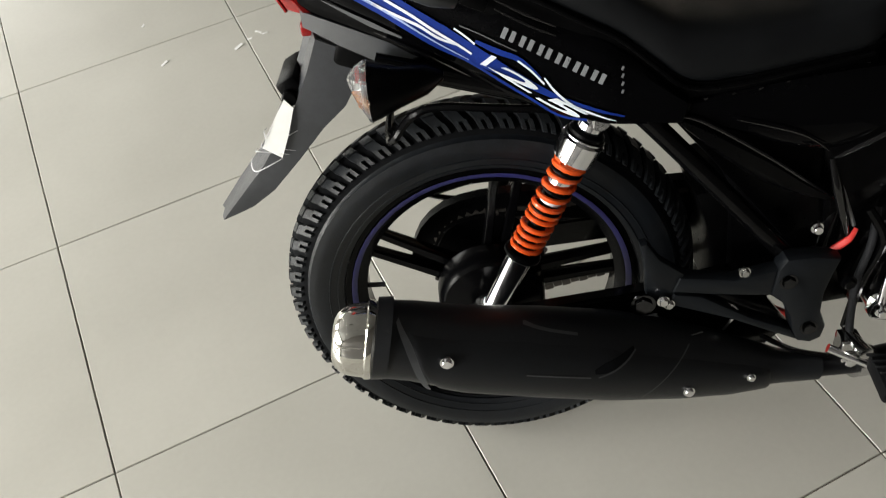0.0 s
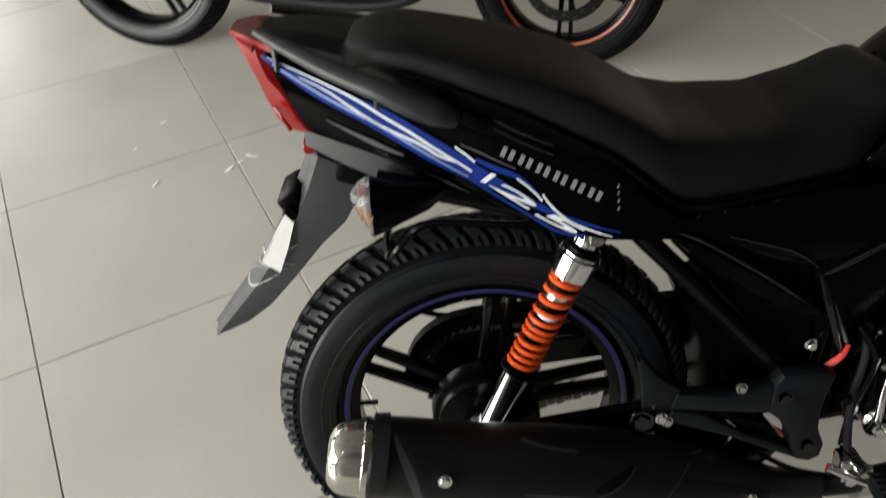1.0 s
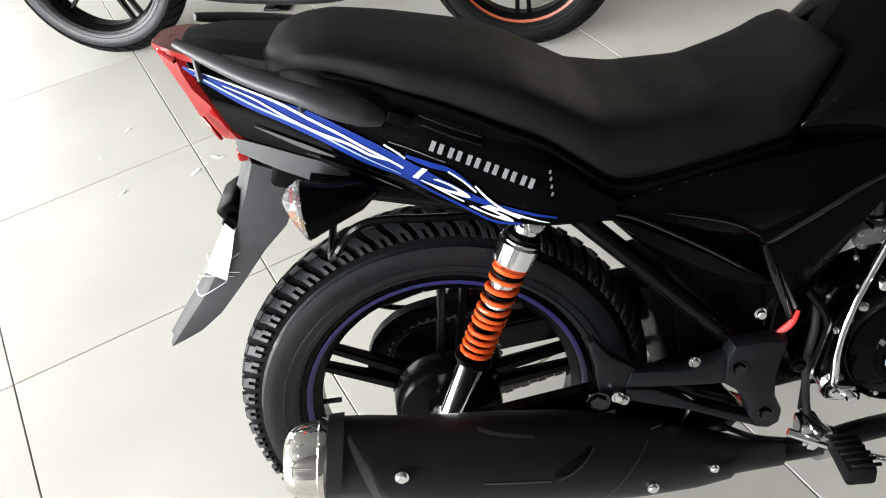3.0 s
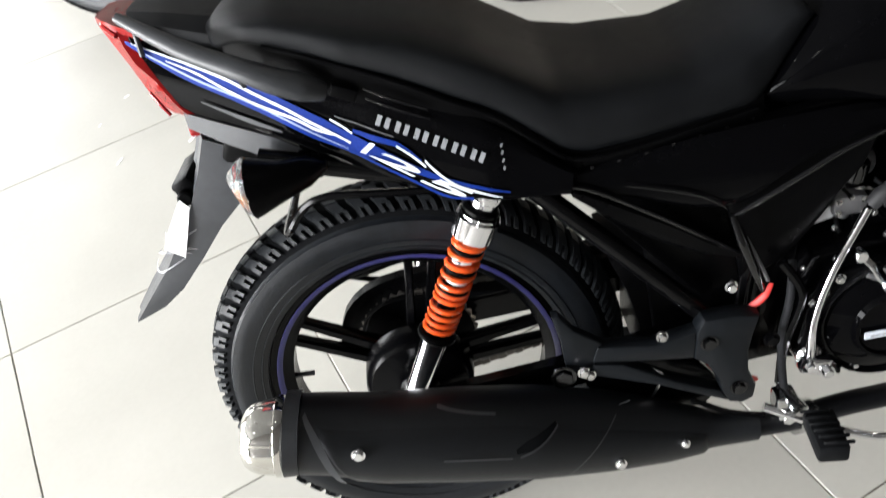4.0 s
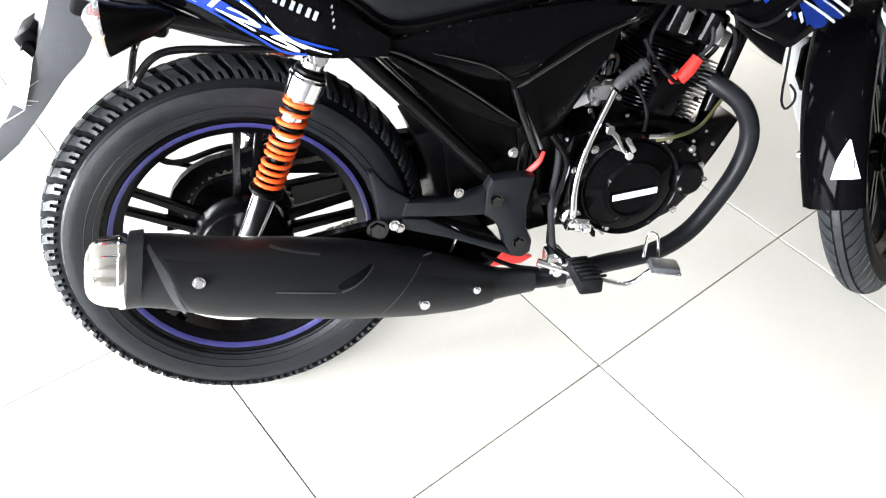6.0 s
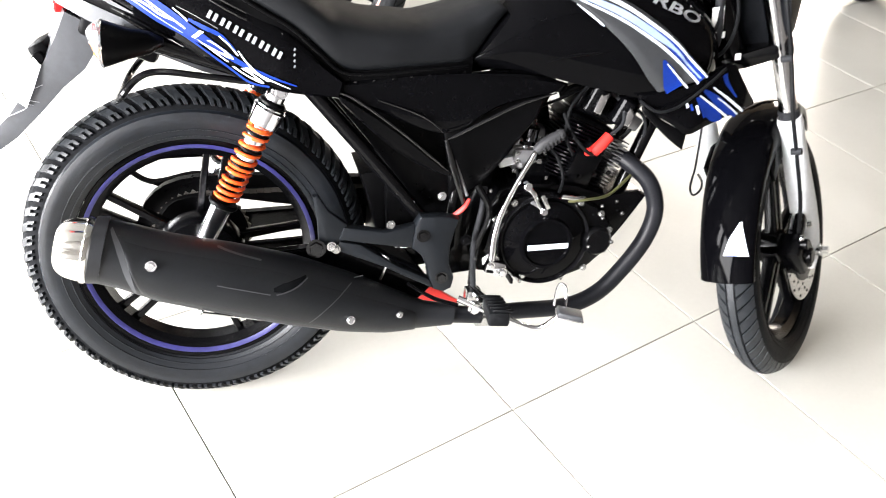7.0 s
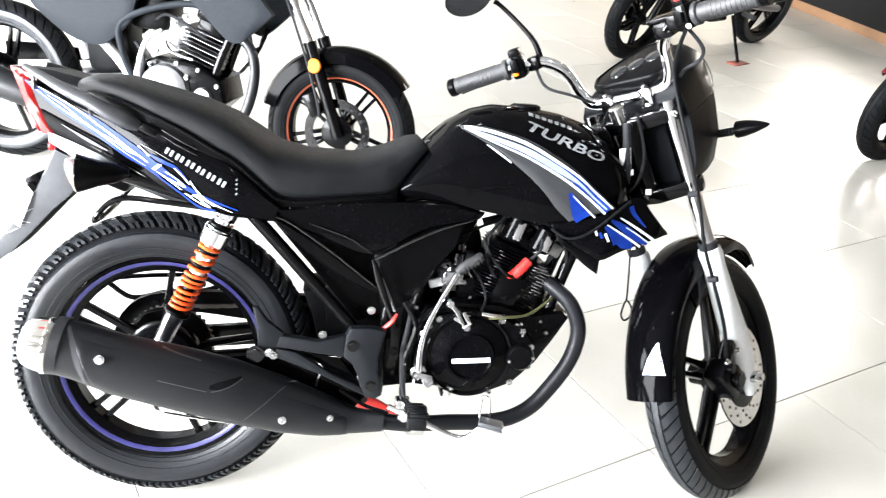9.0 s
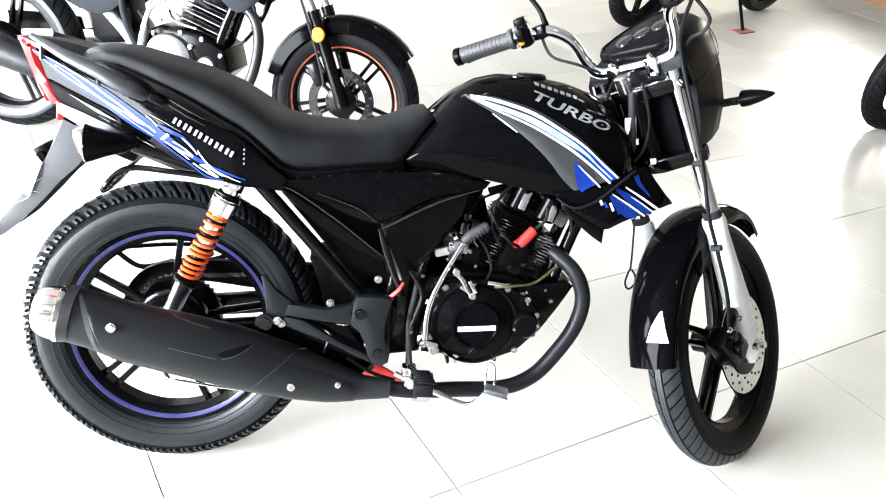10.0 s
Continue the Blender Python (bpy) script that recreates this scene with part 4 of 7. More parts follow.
for x, y, z, r in ((0.619, -0.10, 0.517, 0.007), (0.632, -0.11, 0.488, 0.005), (0.593, -0.13, 0.472, 0.006), (0.55, -0.14, 0.432, 0.005), (0.737, -0.148, 0.445, 0.0045), (0.741, -0.15, 0.421, 0.0045), (0.803, -0.105, 0.412, 0.006), (0.768, -0.15, 0.371, 0.006), (0.714, -0.165, 0.369, 0.005), (0.565, -0.12, 0.47, 0.005), (0.79, -0.10, 0.435, 0.005), (0.575, -0.09, 0.495, 0.006), (0.52, -0.13, 0.47, 0.005)):
    part("engine_bolt", bolt((x, y, z), (0, -1, 0.2), r * 0.5, 0.006), STEEL, eng)
for x, z, a in ((0.607, 0.447, 30), (0.693, 0.459, 0)):
    part("cable_clip", box(0.022, 0.006, 0.007, 0.002, pose(x, -0.142, z, 0, a, 0)), DARKSTEEL, eng)
part("breather_hose", tube([(0.515, -0.11, 0.47), (0.505, -0.135, 0.43), (0.495, -0.14, 0.37), (0.50, -0.14, 0.30), (0.505, -0.145, 0.262)], 0.0055, 10, 5), RUBBER, bike, "black breather hose")
part("carb_cap", join(rod((0.588, -0.055, 0.505), (0.585, -0.06, 0.54), 0.018, 20, bevel=0.004), rod((0.585, -0.06, 0.54), (0.584, -0.062, 0.552), 0.012, 16, bevel=0.002)), DARKSTEEL, carb, "dull alloy cap")
part("throttle_link", box(0.03, 0.012, 0.018, 0.003, pose(0.565, -0.07, 0.507, 0, -15, 0)), ALLOY, carb)
for k in range(7):     # sump fins under the crankcase
    part("sump_fin", box(0.006, 0.09, 0.012, 0.002, pose(0.585 + 0.017 * k, -0.08, 0.279 + 0.001 * k)), STEEL if k % 2 else ENGINE, eng)
for pts, r in (([(0.80, -0.05, 0.545), (0.815, -0.06, 0.575), (0.81, -0.05, 0.61), (0.83, -0.04, 0.65)], 0.004), ([(0.80, -0.06, 0.62), (0.83, -0.07, 0.60), (0.845, -0.06, 0.565), (0.84, -0.05, 0.53)], 0.0035), ([(0.765, -0.06, 0.635), (0.80, -0.07, 0.645), (0.84, -0.06, 0.62)], 0.004)):
    part("front_wire", tube(pts, r, 8, 6), RUBBER, bike)
part("ignition_coil", box(0.035, 0.03, 0.028, 0.004, pose(0.815, -0.05, 0.585, 0, 30, 0)), DARKSTEEL, bike, "dull metal coil")
part("pipe_flange", slab([(0.762, 0.512), (0.775, 0.545), (0.795, 0.553), (0.807, 0.535), (0.80, 0.505), (0.78, 0.497)], -0.06, -0.035, 0.003), STEEL, bike, "bright exhaust flange")
part("engine_rear_block", slab([(0.53, 0.44), (0.53, 0.62), (0.60, 0.645), (0.665, 0.61), (0.69, 0.52), (0.67, 0.45)], 0.015, 0.07, 0.006), FINBLACK, bike, "black intake side of the engine")
part("left_cover", slab([(0.52, 0.30), (0.53, 0.44), (0.60, 0.48), (0.70, 0.48), (0.78, 0.45), (0.80, 0.38), (0.75, 0.30), (0.62, 0.27)], 0.10, 0.145, 0.012), ENGINE, eng, "black left engine cover")
for k in range(5):
    part("head_fin", box(0.012, 0.1, 0.0028, 0.001, pose(0.756 + 0.003 * k, -0.01, 0.575 + 0.0095 * k, 0, 22, 0), 1), FINBLACK, cyl)
for pts, r, mt in (([(0.62, -0.09, 0.56), (0.65, -0.105, 0.53), (0.665, -0.115, 0.49), (0.655, -0.13, 0.465)], 0.003, DARKRUBBER), ([(0.70, -0.09, 0.66), (0.667, -0.10, 0.62), (0.664, -0.105, 0.57), (0.685, -0.10, 0.53)], 0.0035, DARKRUBBER)):
    part("engine_hose", tube(pts, r, 8, 6), mt, bike)


# ---- tank and bodywork ----
tank_top = interp((0.47, 0.50, 0.53, 0.575, 0.62, 0.667, 0.74, 0.815, 0.88, 0.92, 0.955, 0.97), (0.72, 0.765, 0.80, 0.842, 0.868, 0.88, 0.879, 0.868, 0.847, 0.822, 0.785, 0.75))
tank_low = interp((0.47, 0.56, 0.65, 0.8, 0.9, 0.97), (0.69, 0.69, 0.672, 0.645, 0.65, 0.68))
tank_wide = interp((0.47, 0.50, 0.56, 0.65, 0.75, 0.85, 0.92, 0.955, 0.97), (0.10, 0.115, 0.128, 0.137, 0.142, 0.137, 0.115, 0.085, 0.06))


def tank_y(x, z):
    zt, zb, w = tank_top(x), tank_low(x), tank_wide(x)
    zc = zb + 0.38 * (zt - zb)
    if z >= zc:
        return w * math.sqrt(max(0.0, 1 - min(1, (z - zc) / (zt - zc)) ** 2.1))
    return w * (1 - 0.12 * ((zc - z) / max(1e-4, zc - zb)) ** 2)


rings = []
for i in range(45):
    x = 0.47 + 0.5 * i / 44
    zt, zb = tank_top(x), tank_low(x)
    half = []
    for k in range(19):
        q = k / 18
        z = zb + (zt - zb) * (1 - (1 - q) ** 2.2)
        half.append((x, -tank_y(x, z), z))
    rings.append(half + [(x, -y, z) for _, y, z in reversed(half[:-1])])
tank = part("fuel_tank", loft(rings), GLOSS, bike, "glossy black fuel tank", angle=60)
for s in (-1, 1):
    part("tank_crease", tube([(x, s * (tank_y(x, z) - 0.0005), z) for x, z in ((0.60, 0.706), (0.631, 0.719), (0.658, 0.725), (0.686, 0.729), (0.715, 0.735))], [0.001, 0.0035, 0.004, 0.0035, 0.001], 10, 6), GLOSS, tank)
part("filler_cap", join(lathe([(0.0, 0.012), (0.026, 0.012), (0.032, 0.008), (0.034, 0.0), (0.0, 0.0)], 32)), ENGINE, tank, "black filler cap", Matrix.Translation((0.74, 0, 0.872)) @ pose(0, 0, 0, 90, 0, 0))

wing_y = interp((0.55, 0.605, 0.66, 0.75, 0.9, 1.01, 1.06), (0.06, 0.078, 0.095, 0.127, 0.137, 0.112, 0.08))


def wing_surface(x, z):
    return max(wing_y(x), tank_y(x, z) + 0.002) if x < 0.93 else wing_y(x)


for s in (-1, 1):
    w = part("tank_wing", panel([(0.59, 0.838), (0.643, 0.84), (0.72, 0.823), (0.785, 0.792), (0.83, 0.763), (0.87, 0.73), (0.916, 0.692)], [(0.596, 0.832), (0.656, 0.802), (0.714, 0.761), (0.756, 0.725), (0.788, 0.69), (0.806, 0.673), (0.822, 0.66)], wing_surface, 0.012, 36, 8, s, 0.004, 0.003), RAILGREY, bike, "satin grey tank wing with blue and white stripes")
    sh = part("tank_shroud", panel([(0.785, 0.655), (0.828, 0.662), (0.874, 0.672), (0.914, 0.69), (0.95, 0.708), (0.975, 0.712), (1.005, 0.68), (1.054, 0.635)], [(0.79, 0.641), (0.833, 0.613), (0.865, 0.597), (0.894, 0.582), (0.935, 0.598), (0.97, 0.61), (1.01, 0.622), (1.056, 0.631)], wing_surface, 0.012, 36, 10, s, 0.004, 0.002), GLOSS, bike, "glossy black and blue tank shroud")
    part("shroud_lip", panel([(0.80, 0.634), (0.835, 0.611), (0.865, 0.596), (0.895, 0.582)], [(0.805, 0.618), (0.84, 0.588), (0.868, 0.566), (0.893, 0.55)], lambda x, z: wing_y(x) - 0.006, 0.01, 14, 4, s, 0.003, 0.001), PLASTIC, sh, "matte black lower lip")
    part("wing_stripe", strip([(0.60, 0.838), (0.65, 0.833), (0.72, 0.814), (0.785, 0.781), (0.83, 0.754), (0.87, 0.722), (0.908, 0.692)], [0.004, 0.006, 0.007, 0.006, 0.0045, 0.004, 0.0035], wing_surface, 0.0052, 40, s), WHITE, w, "white stripe")
    part("wing_stripe", strip([(0.60, 0.835), (0.65, 0.822), (0.72, 0.800), (0.785, 0.768), (0.83, 0.742), (0.862, 0.716), (0.895, 0.69)], [0.003, 0.008, 0.012, 0.013, 0.006, 0.004, 0.003], wing_surface, 0.0048, 40, s), SILVERBLUE, w, "pale blue stripe")
    part("wing_stripe", strip([(0.605, 0.833), (0.65, 0.815), (0.72, 0.789), (0.78, 0.759), (0.816, 0.738), (0.86, 0.707), (0.892, 0.681)], [0.002, 0.003, 0.004, 0.005, 0.005, 0.0045, 0.004], wing_surface, 0.0054, 40, s), WHITE, w, "white line")
    part("wing_stripe", strip([(0.77, 0.785), (0.82, 0.752), (0.862, 0.719), (0.898, 0.688)], [0.002, 0.018, 0.022, 0.016], wing_surface, 0.0043, 30, s), BLUE, w, "blue stripe")
    part("wing_stripe", strip([(0.64, 0.809), (0.665, 0.793), (0.69, 0.776)], [0.001, 0.004, 0.002], wing_surface, 0.0045, 16, s), WHITE, w, "short white dash")
    part("wing_stripe", strip([(0.812, 0.722), (0.826, 0.702), (0.84, 0.68), (0.848, 0.668)], [0.003, 0.022, 0.034, 0.032], wing_surface, 0.0046, 20, s), BLUE, w, "blue patch")
    part("wing_stripe", strip([(0.82, 0.716), (0.84, 0.699), (0.858, 0.684), (0.872, 0.672)], [0.001, 0.003, 0.0035, 0.003], wing_surface, 0.0056, 16, s), WHITE, w, "thin white line")
    # slanted blue field with white stripes running down to the lower edge
    part("shroud_stripe", strip([(0.895, 0.655), (0.92, 0.635), (0.945, 0.619), (0.963, 0.611)], [0.004, 0.022, 0.026, 0.006], wing_surface, 0.0034, 24, s), BLUE, sh, "blue field")
    part("shroud_stripe", strip([(0.908, 0.668), (0.94, 0.65), (0.97, 0.631), (0.998, 0.617)], [0.006, 0.016, 0.018, 0.008], wing_surface, 0.0036, 24, s), BLUE, sh, "blue field")
    part("shroud_stripe", strip([(0.95, 0.697), (0.958, 0.682), (0.972, 0.668), (0.99, 0.652)], [0.012, 0.009, 0.006, 0.002], wing_surface, 0.0036, 16, s), BLUE, sh, "blue flash")
    for c0, c1, wd in (((0.899, 0.659), (0.981, 0.611), 0.0042), ((0.928, 0.673), (1.013, 0.624), 0.0050), ((0.943, 0.653), (1.0, 0.619), 0.0026)):
        part("shroud_stripe", strip([c0, ((c0[0] + c1[0]) / 2, (c0[1] + c1[1]) / 2 + 0.001), c1], [wd * 0.6, wd, wd], wing_surface, 0.0050, 24, s), WHITE, sh, "white stripe")
    for x0, z0, ln, mt in ((0.874, 0.648, 0.013, WHITE), (0.897, 0.640, 0.017, WHITE), (0.885, 0.642, 0.012, BLUE), (0.911, 0.634, 0.018, BLUE)):
        part("shroud_mark", strip([(x0, z0), (x0 + 0.55 * ln, z0 - ln)], 0.0055, wing_surface, 0.0046, 4, s), mt, sh, "white dash" if mt is WHITE else "blue dash")
    t = lettering("TURBO", 0.03)
    part("lettering", lay(t, (0.717, 0.842), (0.882, 0.782), lambda x, z: tank_y(x, z), 0.003, 0.25, 0.85, s), SILVER, tank, "silver slanted letters")
    for k in range(7):
        part("small_print", strip([(0.735 + 0.013 * k, 0.868 - 0.0035 * k), (0.744 + 0.013 * k, 0.8655 - 0.0035 * k)], 0.006, tank_y, 0.003, 3, s), SILVER, tank)

part("shroud_cable", tube([(0.785, -0.135, 0.645), (0.815, -0.147, 0.629), (0.845, -0.15, 0.634), (0.875, -0.149, 0.652), (0.92, -0.145, 0.69), (0.945, -0.135, 0.708)], 0.003, 10, 6), DARKRUBBER, bike, "black braided cable over the shroud")

# side covers below the seat
cover_y = lambda x, z: float(np.interp(x, (0.2, 0.3, 0.5, 0.65), (0.145, 0.142, 0.135, 0.12))) - 0.2 * max(0, 0.6 - z)
for s in (-1, 1):
    part("side_cover", panel([(0.225, 0.665), (0.30, 0.672), (0.442, 0.684), (0.567, 0.684), (0.65, 0.668)], [(0.24, 0.645), (0.31, 0.615), (0.43, 0.578), (0.524, 0.628), (0.64, 0.655)], cover_y, 0.01, 26, 8, s), GLOSS, bike, "glossy black side cover")
    part("cover_trim", panel([(0.232, 0.650), (0.28, 0.625), (0.35, 0.58), (0.41, 0.53), (0.45, 0.50)], [(0.236, 0.636), (0.278, 0.598), (0.34, 0.545), (0.40, 0.51), (0.445, 0.494)], lambda x, z: cover_y(x, z) + 0.008, 0.01, 24, 5, s), PLASTIC, bike, "black side trim fin")
    for line, r in (([(0.43, 0.570), (0.446, 0.578), (0.502, 0.609), (0.557, 0.634), (0.625, 0.654)], 0.003), ([(0.232, 0.652), (0.266, 0.638), (0.345, 0.583), (0.405, 0.534), (0.45, 0.497)], 0.0026), ([(0.30, 0.640), (0.38, 0.612), (0.42, 0.582)], 0.002)):
        part("cover_ridge", tube([(x, s * (cover_y(x, z) + 0.006), z) for x, z in line], [r * 0.4] + [r] * (len(line) - 2) + [r * 0.4], 8, 6), POLISH, bike, "polished moulded edge")
    part("cover_strut", tube([(0.427, s * 0.137, 0.570), (0.440, s * 0.140, 0.53), (0.456, s * 0.138, 0.485), (0.470, s * 0.134, 0.447)], [0.005, 0.009, 0.008, 0.005], 12, 5, 0.6), POLISH, bike, "glossy black strut")
    part("lower_cover", panel([(0.43, 0.578), (0.49, 0.60), (0.55, 0.63), (0.62, 0.65)], [(0.45, 0.45), (0.485, 0.46), (0.53, 0.50), (0.60, 0.60)], lambda x, z: 0.11, 0.01, 16, 6, s), PLASTIC, bike, "black lower cover")

# ---- seat ----
seat_top = interp((-0.16, -0.15, -0.12, -0.07, 0.0, 0.084, 0.141, 0.19, 0.23, 0.293, 0.388, 0.447, 0.495, 0.52, 0.53), (0.862, 0.884, 0.895, 0.895, 0.878, 0.856, 0.834, 0.805, 0.78, 0.765, 0.762, 0.78, 0.802, 0.805, 0.79))
seat_low = interp((-0.16, -0.10, -0.03, 0.053, 0.115, 0.158, 0.2, 0.233, 0.26, 0.386, 0.465, 0.50, 0.53), (0.85, 0.862, 0.84, 0.803, 0.769, 0.745, 0.709, 0.68, 0.672, 0.684, 0.69, 0.74, 0.785))
seat_wide = interp((-0.16, -0.14, -0.10, 0.0, 0.12, 0.22, 0.32, 0.45, 0.53), (0.03, 0.07, 0.10, 0.128, 0.14, 0.142, 0.138, 0.12, 0.09))
rings = []
for i in range(61):
    x = -0.16 + 0.69 * i / 60
    zt, zb, w = seat_top(x), seat_low(x), seat_wide(x)
    h = zt - zb
    ring = []
    for k in range(32):
        a = 2 * math.pi * (k + 0.5) / 32
        c, sn = math.cos(a), math.sin(a)
        yy = w * math.copysign(abs(c) ** 0.55, c) * (1.0 if sn < 0 else 1 - 0.12 * sn)
        zz = (zt + zb) / 2 + h / 2 * math.copysign(abs(sn) ** (0.6 if sn > 0 else 0.35), sn)
        ring.append((x, yy, zz))
    rings.append(ring)
seat = part("seat", loft(rings), VINYL, bike, "black vinyl dual seat", angle=60)
base_rings = []
for i in range(25):
    x = -0.13 + 0.6 * i / 24
    zb, w = seat_low(x), min(seat_wide(x) - 0.004, 0.136)
    base_rings.append([(x, -w, zb + 0.012), (x, w, zb + 0.012), (x, w, zb - 0.035), (x, -w, zb - 0.035)])
part("seat_base", loft(base_rings), PLASTIC, seat, "black seat base")
for s in (-1, 1):
    part("seat_piping", tube([(x, s * (seat_wide(x) + 0.001), seat_low(x) + 0.006) for x in (-0.08, -0.02, 0.053, 0.115, 0.158, 0.2, 0.24, 0.3, 0.386, 0.46)], 0.003, 8, 4), PLASTIC, seat)
    part("seat_strap", box(0.03, 0.006, 0.014, 0.002, pose(0.0, s * 0.134, 0.805, 0, 25, 0)), PLASTIC, seat)

# tiny shiny boxes added for the row of glints along the seat piping
for k in range(7):
    x = 0.262 + 0.032 * k
    part("piping_glint", box(0.005, 0.002, 0.0025, 0.0006, pose(x, -(seat_wide(x) + 0.0015), seat_low(x) - 0.004, 0, -12, 0)), BLACKCHROME, seat)
for z0 in (0.0, -0.011):
    part("base_ridge", tube([(0.022, -0.134, 0.806 + z0), (0.055, -0.139, 0.788 + z0), (0.088, -0.141, 0.772 + z0)], [0.0012, 0.0022, 0.0012], 8, 4), POLISH, seat, "polished ridge")

# ---- tail ----
tail_y = interp((-0.27, -0.24, -0.1, 0.026, 0.144, 0.25, 0.4), (0.035, 0.05, 0.092, 0.133, 0.155, 0.152, 0.14))


def tail_surface(x, z):
    mid = float(np.interp(x, (-0.24, -0.03, 0.17), (0.86, 0.765, 0.665)))
    return tail_y(x) - 0.4 * max(0.0, abs(z - mid) - 0.02) ** 1.2


for s in (-1, 1):
    tp = part("tail_panel", panel([(-0.246, 0.886), (-0.19, 0.868), (-0.10, 0.838), (-0.03, 0.81), (0.05, 0.796), (0.11, 0.765), (0.16, 0.738), (0.205, 0.70), (0.245, 0.668)],
                                  [(-0.205, 0.785), (-0.17, 0.765), (-0.11, 0.745), (-0.04, 0.715), (0.03, 0.685), (0.09, 0.662), (0.145, 0.65), (0.19, 0.645), (0.24, 0.64)], tail_surface, 0.01, 40, 10, s), GLOSS, bike, "glossy black tail panel with a blue decal")
    part("tail_decal", strip([(-0.243, 0.878), (-0.182, 0.838), (-0.112, 0.804), (-0.04, 0.76), (0.03, 0.722), (0.09, 0.688), (0.165, 0.662)], [0.003, 0.018, 0.029, 0.03, 0.014, 0.006, 0.002], tail_surface, 0.003, 60, s), BLUE, tp, "metallic blue decal")
    for ln, wd, mt in (([(-0.235, 0.876), (-0.18, 0.850), (-0.137, 0.828), (-0.104, 0.806), (-0.072, 0.786), (-0.049, 0.770), (-0.022, 0.753), (-0.006, 0.742)], [0.001, 0.0024, 0.0034, 0.0034, 0.0034, 0.0034, 0.003, 0.0025], WHITE),
                       ([(-0.20, 0.853), (-0.168, 0.836), (-0.139, 0.815), (-0.105, 0.793), (-0.065, 0.774), (-0.043, 0.760), (-0.02, 0.752)], [0.001, 0.0024, 0.0028, 0.0034, 0.0034, 0.0034, 0.002], WHITE),
                       ([(-0.23, 0.868), (-0.17, 0.828), (-0.11, 0.795), (-0.05, 0.757), (-0.01, 0.735)], [0.002, 0.003, 0.003, 0.002, 0.001], SILVERBLUE),
                       ([(-0.024, 0.772), (-0.012, 0.763), (-0.002, 0.754)], 0.0024, WHITE),
                       ([(0.045, 0.735), (0.060, 0.722), (0.074, 0.706)], 0.0024, WHITE),
                       ([(0.074, 0.714), (0.086, 0.697), (0.104, 0.680), (0.124, 0.670), (0.155, 0.658)], [0.002, 0.003, 0.003, 0.0028, 0.001], WHITE),
                       ([(-0.042, 0.750), (0.002, 0.725), (0.056, 0.688), (0.091, 0.664), (0.122, 0.659)], 0.0035, BLUE),
                       ([(-0.001, 0.757), (0.023, 0.746), (0.048, 0.735), (0.07, 0.713)], [0.004, 0.007, 0.006, 0.003], BLUE)):
        part("decal_line", strip(ln, wd, tail_surface, 0.0036 if mt is BLUE else 0.0045, 40, s), mt, tp, "white pinstripe" if mt is WHITE else "")
    # wide slanted numerals, the last two drawn out long
    for text, size, c0, c1, slant, tall in (("1", 0.030, (-0.005, 0.734), (0.009, 0.7285), 0.25, 0.72), ("2", 0.030, (0.011, 0.7275), (0.057, 0.695), 0.18, 0.62), ("5", 0.030, (0.060, 0.690), (0.107, 0.6625), 0.18, 0.62)):
        part("lettering", lay(lettering(text, size), c0, c1, tail_surface, 0.0052, slant, tall, s), WHITE, tp, "bold white numeral")
    for k in range(6):     # silver brand mark as plain slanted bars
        for e in range(2):
            x0, z0 = 0.0310 + 0.0196 * k + 0.0088 * e, 0.7672 - 0.0103 * k - 0.0046 * e
            part("brand_bar", strip([(x0 - 0.0022, z0 - 0.0054), (x0 + 0.0034, z0 + 0.0054)], 0.0054, tail_surface, 0.004, 3, s), SILVER, tp)
    for z0 in (0.718, 0.710, 0.701, 0.692):
        part("panel_tick", strip([(0.1605, z0), (0.1625, z0 + 0.004)], 0.0028, tail_surface, 0.0035, 3, s), SILVER, tp)
    part("panel_edge", strip([(-0.118, 0.762), (-0.072, 0.742), (-0.03, 0.722), (-0.01, 0.712)], [0.0008, 0.0024, 0.0024, 0.0008], tail_surface, 0.004, 24, s), POLISH, tp, "polished lower edge")
    part("panel_seam", strip([(-0.018, 0.775), (0.008, 0.764), (0.044, 0.746)], 0.0014, tail_surface, 0.003, 16, s), GREYPLASTIC, tp)
    part("cover_slot", strip([(-0.175, 0.80), (-0.12, 0.772), (-0.085, 0.757)], [0.001, 0.007, 0.002], tail_surface, 0.0035, 16, s), GREYPLASTIC, tp, "grey vent edge")
    off = 0.04 if s > 0 else 0.0     # the tail sits a little towards the stand side
    part("grab_rail", tube([(x, off + s * y, z) for x, y, z in ((-0.246, 0.042, 0.904), (-0.205, 0.074, 0.888), (-0.165, 0.102, 0.872), (-0.128, 0.121, 0.858), (-0.10, 0.133, 0.848), (-0.07, 0.138, 0.833), (-0.042, 0.136, 0.820), (-0.02, 0.130, 0.808))], [0.006, 0.0095, 0.0115, 0.0125, 0.0135, 0.0155, 0.0165, 0.010], 14, 6, 0.75), RAILGREY, bike, "satin grey grab rail")
    part("rail_post", rod((-0.224, off + s * 0.064, 0.862), (-0.224, off + s * 0.062, 0.893), 0.0035, 8), RAILGREY, bike)
    part("rail_post", rod((-0.109, off + s * 0.112, 0.824), (-0.107, off + s * 0.131, 0.846), 0.0035, 8), RAILGREY, bike)
